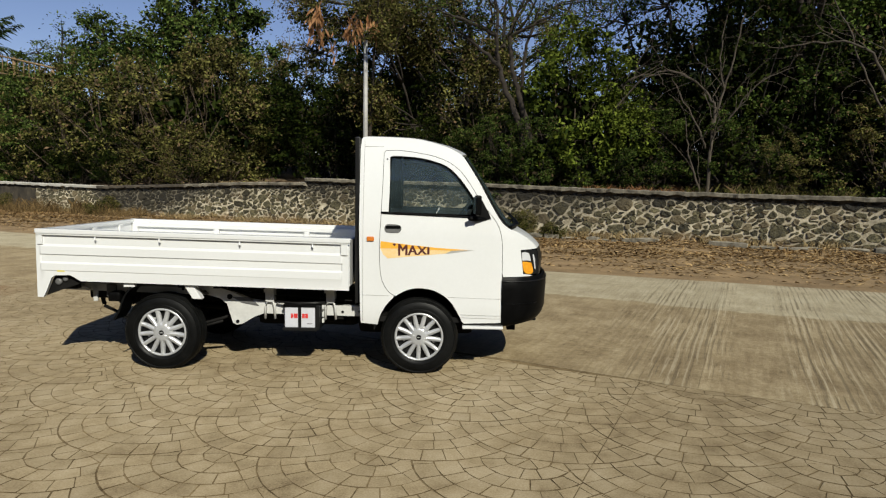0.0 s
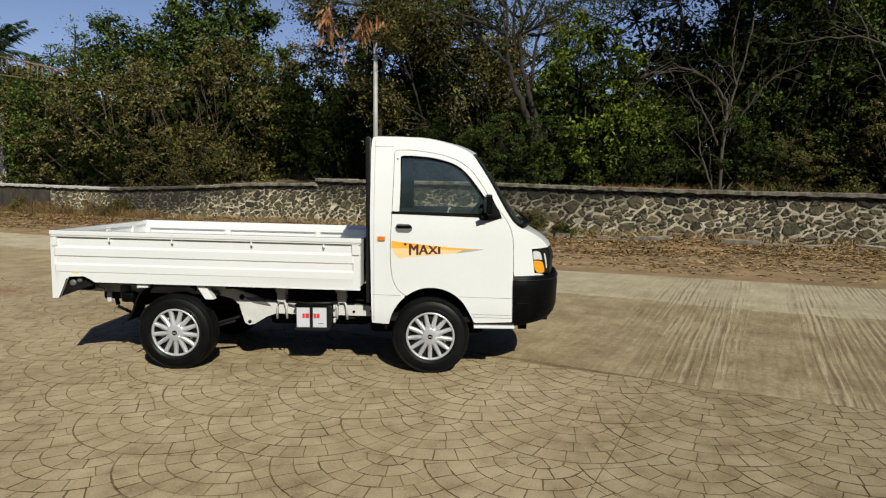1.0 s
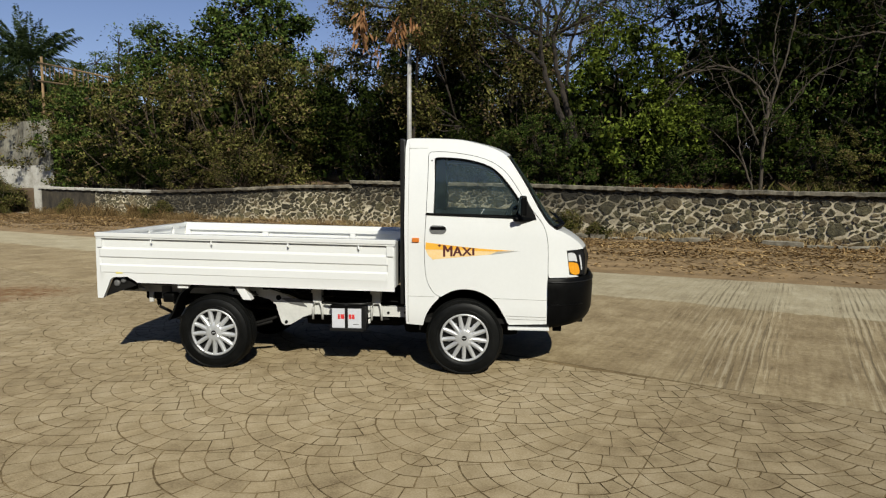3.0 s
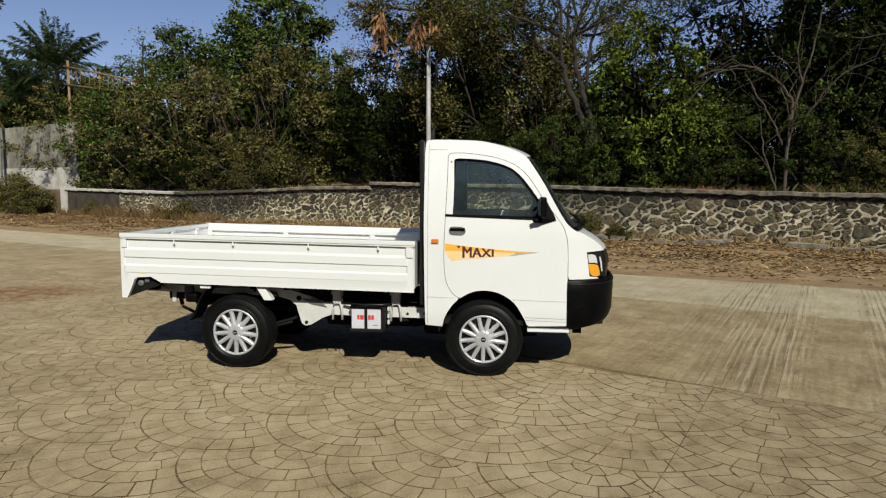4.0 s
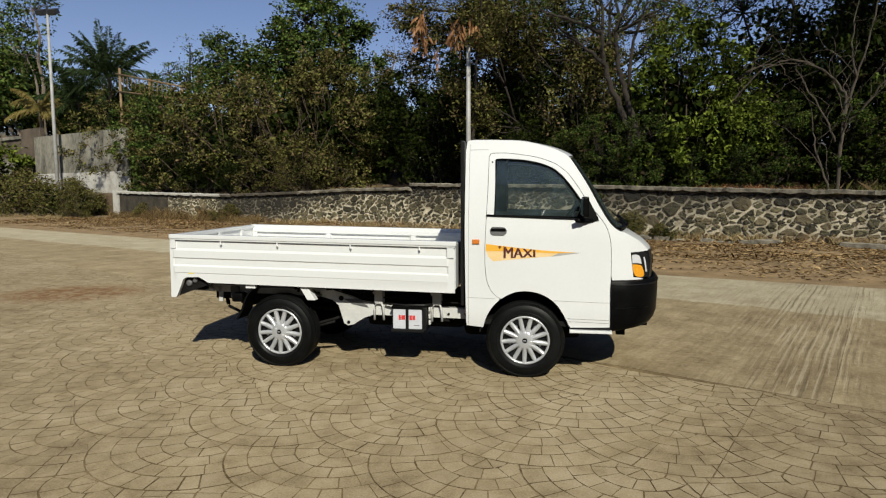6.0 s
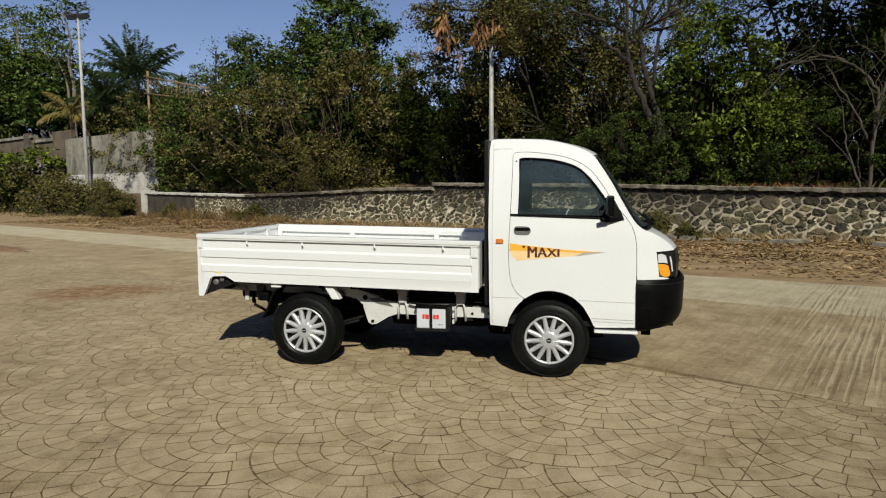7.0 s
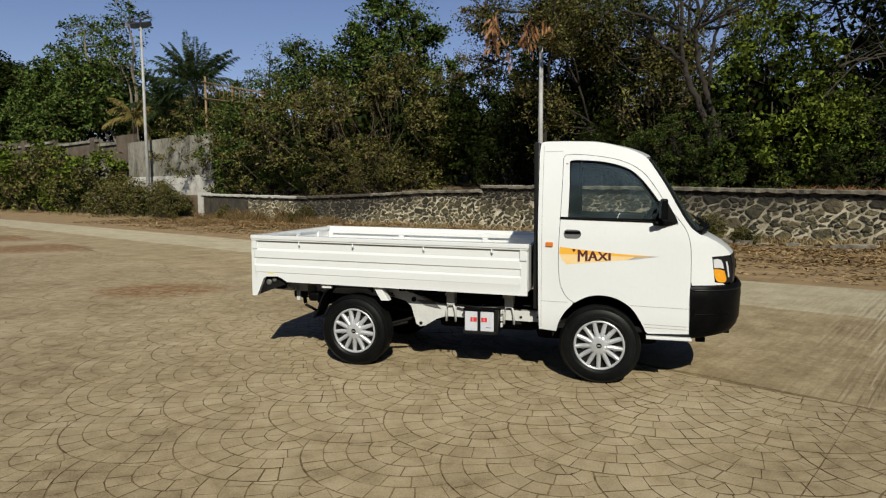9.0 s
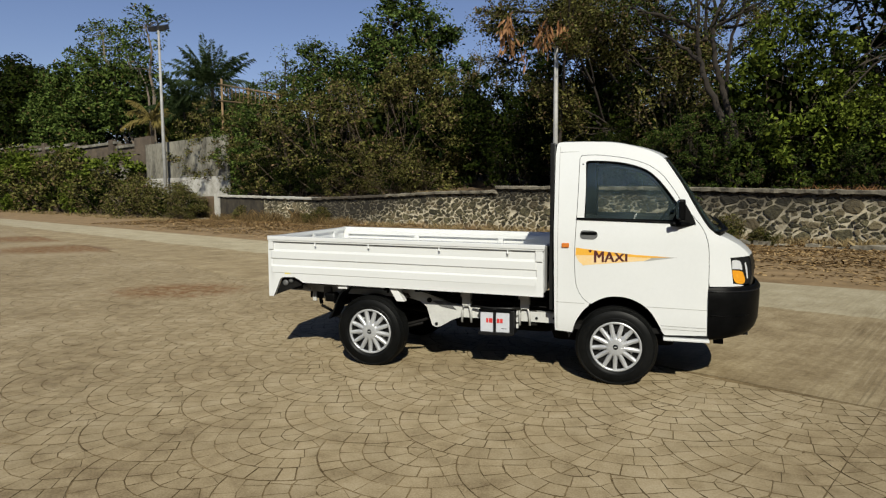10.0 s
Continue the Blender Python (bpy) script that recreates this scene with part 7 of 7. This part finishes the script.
def paving_material(name, island):
    m, nt, bs = nodes_of(name)
    pos = position(nt)
    big, mid, fine = noise_node(nt, 0.55, 4, 0.6, pos).outputs[0], noise_node(nt, 5.0, 5, 0.65, pos).outputs[0], noise_node(nt, 90, 3, 0.6, pos).outputs[0]
    f = math_node(nt, "ADD", math_node(nt, "MULTIPLY", big, 0.3), math_node(nt, "ADD", math_node(nt, "MULTIPLY", mid, 0.4), math_node(nt, "MULTIPLY", fine, 0.3)))
    col = ramp(nt, f, [(0.38, (0.118, 0.0865, 0.049)), (0.5, (0.218, 0.172, 0.104)), (0.63, (0.29, 0.24, 0.16))]).outputs[0]
    rnd = nt.nodes.new("ShaderNodeNewGeometry").outputs["Random Per Island"] if island else nt.nodes.new("ShaderNodeObjectInfo").outputs["Random"]
    hv = nt.nodes.new("ShaderNodeHueSaturation")
    link(nt, col, hv.inputs["Color"])
    link(nt, math_node(nt, "ADD", math_node(nt, "MULTIPLY", rnd, 0.14), 0.95), hv.inputs["Value"])
    col = hv.outputs[0]
    # rusty stain with a ragged edge
    for (sx, sy), (ax, ay) in (((-4.62, 3.22), (0.78, 0.56)), ((-13.1, 8.7), (1.5, 1.0)), ((-17.2, 11.8), (2.3, 1.1)), ((-10.0, 9.0), (1.2, 0.5))):
        mp = nt.nodes.new("ShaderNodeMapping")
        mp.vector_type = "TEXTURE"
        mp.inputs["Location"].default_value, mp.inputs["Rotation"].default_value, mp.inputs["Scale"].default_value = (sx, sy, 0), (0, 0, radians(15)), (ax, ay, 1)
        link(nt, pos, mp.inputs["Vector"])
        ln = nt.nodes.new("ShaderNodeVectorMath")
        ln.operation = "LENGTH"
        link(nt, mp.outputs[0], ln.inputs[0])
        rag = math_node(nt, "ADD", ln.outputs["Value"], math_node(nt, "MULTIPLY", noise_node(nt, 7.0, 8, 0.85, pos).outputs[0], 2.9))
        mask = ramp(nt, rag, [(0.0, (1, 1, 1)), (0.72, (0.95, 0.95, 0.95)), (0.95, (0, 0, 0))])
        scl = math_node(nt, "MULTIPLY", rag, 0.31)
        link(nt, scl, mask.inputs["Fac"])
        mottle = ramp(nt, noise_node(nt, 6.0, 8, 0.85, pos).outputs[0], [(0.42, (0.12,) * 3), (0.54, (1, 1, 1))]).outputs[0]
        col = mixed(nt, math_node(nt, "MULTIPLY", mask.outputs[0], mottle), col, (0.128, 0.062, 0.024))
    link(nt, col, bs.inputs["Base Color"])
    bs.inputs["Roughness"].default_value = 0.78
    bs.inputs["Diffuse Roughness"].default_value = 1.0
    bs.inputs["Specular IOR Level"].default_value = 0.15
    bumped(nt, bs, f, 0.35, 0.006)
    return m


M["paver"] = paving_material("tan_stamped_paver", False)
M["paver_rest"] = paving_material("tan_stamped_pavers_joined", True)
near, verts, faces, dark_sides = [], [], [], []
X_CUT = -11.0
for poly, rnd in paving_pieces(X_CUT, 11.0, -5.4, 9.5):
    poly = oriented(poly)
    gx, gy = sum(p[0] for p in poly) / len(poly), sum(p[1] for p in poly) / len(poly)
    if 0.3 < gx < 3.4 and -2.5 < gy < -1.15 and len(near) < 300:
        near.append((poly, rnd))
    else:
        piece_data(poly, rnd, verts, faces, dark_sides)
rest = mesh_part("paver_rest", verts, faces, M["paver_rest"])
rest.data.materials.append(M["mortar_bed"])
rest.data.polygons.foreach_set("material_index", dark_sides)
tagged(rest, kind="stuff")
rest.parent = paving
rest.matrix_parent_inverse = ROAD.inverted()
for poly, rnd in near:
    v, f, dark_sides = [], [], []
    piece_data(poly, rnd, v, f, dark_sides)
    o = mesh_part("paver", v, f, M["paver"], paving)
    o.data.materials.append(M["mortar_bed"])
    o.data.polygons.foreach_set("material_index", dark_sides)
    o.matrix_parent_inverse = ROAD.inverted()
# worn paving too far off or behind to show its joints
for ring in ([(-60, 6.3), (-60, -30), (X_CUT, -30), (X_CUT, 9.5)], [(X_CUT, -19.2), (37, -19.2), (37, -5.3), (X_CUT, -5.3)]):
    bm = bmesh.new()
    pts = [(x, y) for x, y in ring]
    if pts[0][0] == -60:
        e1, e0 = road(-14.2, edge_n(-14.2) - 0.01), road(-60, edge_n(-60) - 0.01)
        pts = [(X_CUT - 0.02, -30), (X_CUT - 0.02, e1.y - 0.5), (e1.x, e1.y), (e0.x, e0.y), (e0.x, -30)]
    bm.faces.new([bm.verts.new((x, y, -0.0018)) for x, y in pts])
    bmesh.ops.recalc_face_normals(bm, faces=bm.faces)
    o = part("worn_paving", bm, M["paver_rest"], paving)
    o.matrix_parent_inverse = ROAD.inverted()

# rubble stones: cells between scattered sites
rs = random.Random(19)
sites, cells = [], {}
for _ in range(30000):
    p = (rs.uniform(-24.5, 13.0), rs.uniform(-0.08, 1.8))
    pick = rs.random()
    r = rs.uniform(0.10, 0.185) if pick < 0.4 else rs.uniform(0.055, 0.09) if pick < 0.72 else rs.uniform(0.028, 0.05)
    c = int(p[0] // 0.5)
    if all(math.hypot((p[0] - q[0]) * 0.54, p[1] - q[1]) > (r + q[2]) * 0.82 for d in (-1, 0, 1) for q in cells.get(c + d, ())):
        cells.setdefault(c, []).append((*p, r))
        sites.append((*p, r))
stone_near, verts, faces = [], [], []


def stone_data(poly, rnd, verts, faces):
    """A hewn lump: a rough flank, a broken edge and an uneven face."""
    k, m = len(poly), len(verts)
    bulge = 0.012 + 0.035 * rnd
    tilt = 0.02 * math.sin(91 * rnd)
    cx, cz = sum(p[0] for p in poly) / k, sum(p[1] for p in poly) / k
    loops = ((poly, 0.0), (shrunk(poly, 0.93), -bulge * 0.8), (shrunk(poly, 0.66), -bulge))
    for loop, d in loops:
        verts += [(x, WALL_N + d + ((x - cx) * tilt * 3 + 0.010 * math.sin(41 * x + 27 * z + 9 * rnd) if d else 0.004), z) for x, z in loop]
    for a in (0, k):
        for i in range(k):
            n = (i + 1) % k
            faces.append((m + a + i, m + a + n, m + a + k + n, m + a + k + i))
    verts.append((cx, WALL_N - bulge * (0.9 + 0.3 * math.sin(37 * rnd)), cz))
    for i in range(k):
        faces.append((m + 2 * k + i, m + 2 * k + (i + 1) % k, m + 3 * k))


def hewn(poly):
    """Break the outline of a cell: uneven joint widths, chipped corners."""
    src = list(poly)
    cx, cz = sum(p[0] for p in src) / len(src), sum(p[1] for p in src) / len(src)
    for a, b in zip(src, src[1:] + src[:1]):
        nx, nz = -(b[1] - a[1]), b[0] - a[0]
        ln = math.hypot(nx, nz)
        if ln < 1e-6:
            continue
        nx, nz = nx / ln, nz / ln
        if (cx - a[0]) * nx + (cz - a[1]) * nz < 0:
            nx, nz = -nx, -nz
        w = rs.uniform(0.002, 0.014) if rs.random() < 0.6 else rs.uniform(0.014, 0.042)
        poly = clip(poly, (a[0] + nx * w, a[1] + nz * w), (nx + rs.uniform(-0.26, 0.26), nz + rs.uniform(-0.26, 0.26)))
        if len(poly) < 3:
            return []
    if area(poly) < 0.0011:
        return []
    out = []
    for a, b in zip(poly, poly[1:] + poly[:1]):
        k0, k1 = rs.uniform(0.05, 0.25), rs.uniform(0.75, 0.95)
        for k in (k0, k1):
            out.append((a[0] + (b[0] - a[0]) * k + rs.uniform(-0.008, 0.008), a[1] + (b[1] - a[1]) * k + rs.uniform(-0.007, 0.007)))
    return out


for p in sites:
    top = wall_top(p[0]) - 0.115
    if p[1] > top + 0.03 or rs.random() < 0.012:
        continue
    poly = [(p[0] - 0.4, -0.06), (p[0] + 0.4, -0.06), (p[0] + 0.4, top), (p[0] - 0.4, top)]
    c = int(p[0] // 0.5)
    for q in cells.get(c - 1, []) + cells.get(c, []) + cells.get(c + 1, []):
        if q == p or abs(q[0] - p[0]) > 0.7 or abs(q[1] - p[1]) > 0.7:
            continue
        d = (p[0] - q[0], p[1] - q[1])
        t = 0.5 + 0.5 * (p[2] - q[2]) / max(p[2] + q[2], math.hypot(*d))
        poly = clip(poly, (p[0] + (q[0] - p[0]) * t, p[1] + (q[1] - p[1]) * t), (d[0] * 0.6, d[1]))
        if len(poly) < 3:
            break
    if len(poly) < 3:
        continue
    poly = hewn(oriented(poly))
    if len(poly) < 3:
        continue
    poly = oriented(poly)
    rnd = rs.random()
    if -2.4 < p[0] < 6.6 and len(stone_near) < 300:
        stone_near.append((poly, rnd))
    else:
        stone_data(poly, rnd, verts, faces)
o = mesh_part("stone_rest", verts, faces, M["stone_far"], stone_wall)
tagged(o, kind="stuff")
for poly, rnd in stone_near:
    v, f = [], []
    stone_data(poly, rnd, v, f)
    mesh_part("stone", v, f, M["stone"], stone_wall)

# ---- dead leaves, weeds and dry grass ----
rng = np.random.default_rng(5)
k = 76000
uu = rng.uniform(-32, 14, k)
nn = 8.15 + 6.1 * rng.random(k) ** 0.6
keep = np.array([noise.noise(Vector((a * 0.5, b * 1.6, 4))) + 0.09 * (b - 10.6) > rng.uniform(-0.5, 0.35) for a, b in zip(uu, nn)])
uu, nn = uu[keep], nn[keep]
pts = np.array([road(a, b, verge_height(a, b) + 0.006) for a, b in zip(uu, nn)])
litter = leaf_cloud("leaf_litter", pts, 0.115, 0.36, M["leaf_dry"], None, rng, 3.0, 0.0, "", 0.14)
tagged(litter, "scattered brown dead leaves on the earth verge", "leaf litter", kind="stuff")


def grass(name, label, k, u0, u1, n0, n1, level, tall, seed, material="straw"):
    rg = np.random.default_rng(seed)
    centres = np.stack([rg.uniform(u0, u1, k // 14 + 1), rg.uniform(n0, n1, k // 14 + 1)], 1)
    verts, faces = [], []
    for cu, cn in centres:
        if noise.noise(Vector((cu * 0.8, cn, seed))) < -0.12:
            continue
        for _ in range(14):
            a, b = cu + rg.normal() * 0.09, cn + rg.normal() * 0.06
            p = np.array(road(a, b, level(a, b)))
            h = tall * rg.uniform(0.5, 1.3)
            lean = rg.normal(size=3) * 0.45 * h
            side = rg.normal(size=3)
            side[2] = 0
            side *= 0.006 / (np.linalg.norm(side) + 1e-9)
            tip = p + np.array([lean[0], lean[1], h])
            midp = p + np.array([lean[0] * 0.3, lean[1] * 0.3, h * 0.6])
            m = len(verts)
            verts += [tuple(p - side), tuple(p + side), tuple(midp + side * 0.8), tuple(tip), tuple(midp - side * 0.8)]
            faces.append((m, m + 1, m + 2, m + 3, m + 4))
    o = mesh_part(name, verts, faces, M[material])
    tagged(o, label, "grass", kind="stuff")


grass("dry_grass", "dry straw-coloured grass along the foot of the wall", 6000, -29, 12, 14.1, 14.36, lambda a, b: verge_height(a, b) - 0.02, 0.22, 3)
grass("dry_grass", "dry grass growing on top of the stone wall", 1800, -14.5, -9.8, 14.9, 15.5, lambda a, b: verge_height(a, b), 0.30, 8)
grass("dry_weeds", "tall dry brown weeds against the mildewed wall", 1700, -25.5, -19, 13.7, 14.3, lambda a, b: verge_height(a, b) - 0.02, 0.55, 21, "weed")
grass("dry_grass", "dry grass by the shrubs beyond the wall", 5000, -75, -30, 11.6, 12.6, lambda a, b: -0.01, 0.25, 9)
grass("dry_grass", "tall dry weeds along the foot of the plastered wall", 3200, -28.5, -17, 13.5, 14.3, lambda a, b: verge_height(a, b) - 0.02, 0.32, 12, "weed")
grass("dry_weeds", "rust-brown dead weeds along the top of the wall", 1500, -1.0, 2.6, 14.85, 15.3, lambda a, b: verge_height(a, b) - 0.02, 0.32, 31, "leaf_rust")
grass("low_weeds", "olive weeds along the top of the wall", 1500, 2.4, 6.5, 14.85, 15.3, lambda a, b: verge_height(a, b) - 0.02, 0.36, 32, "leaf_olive")
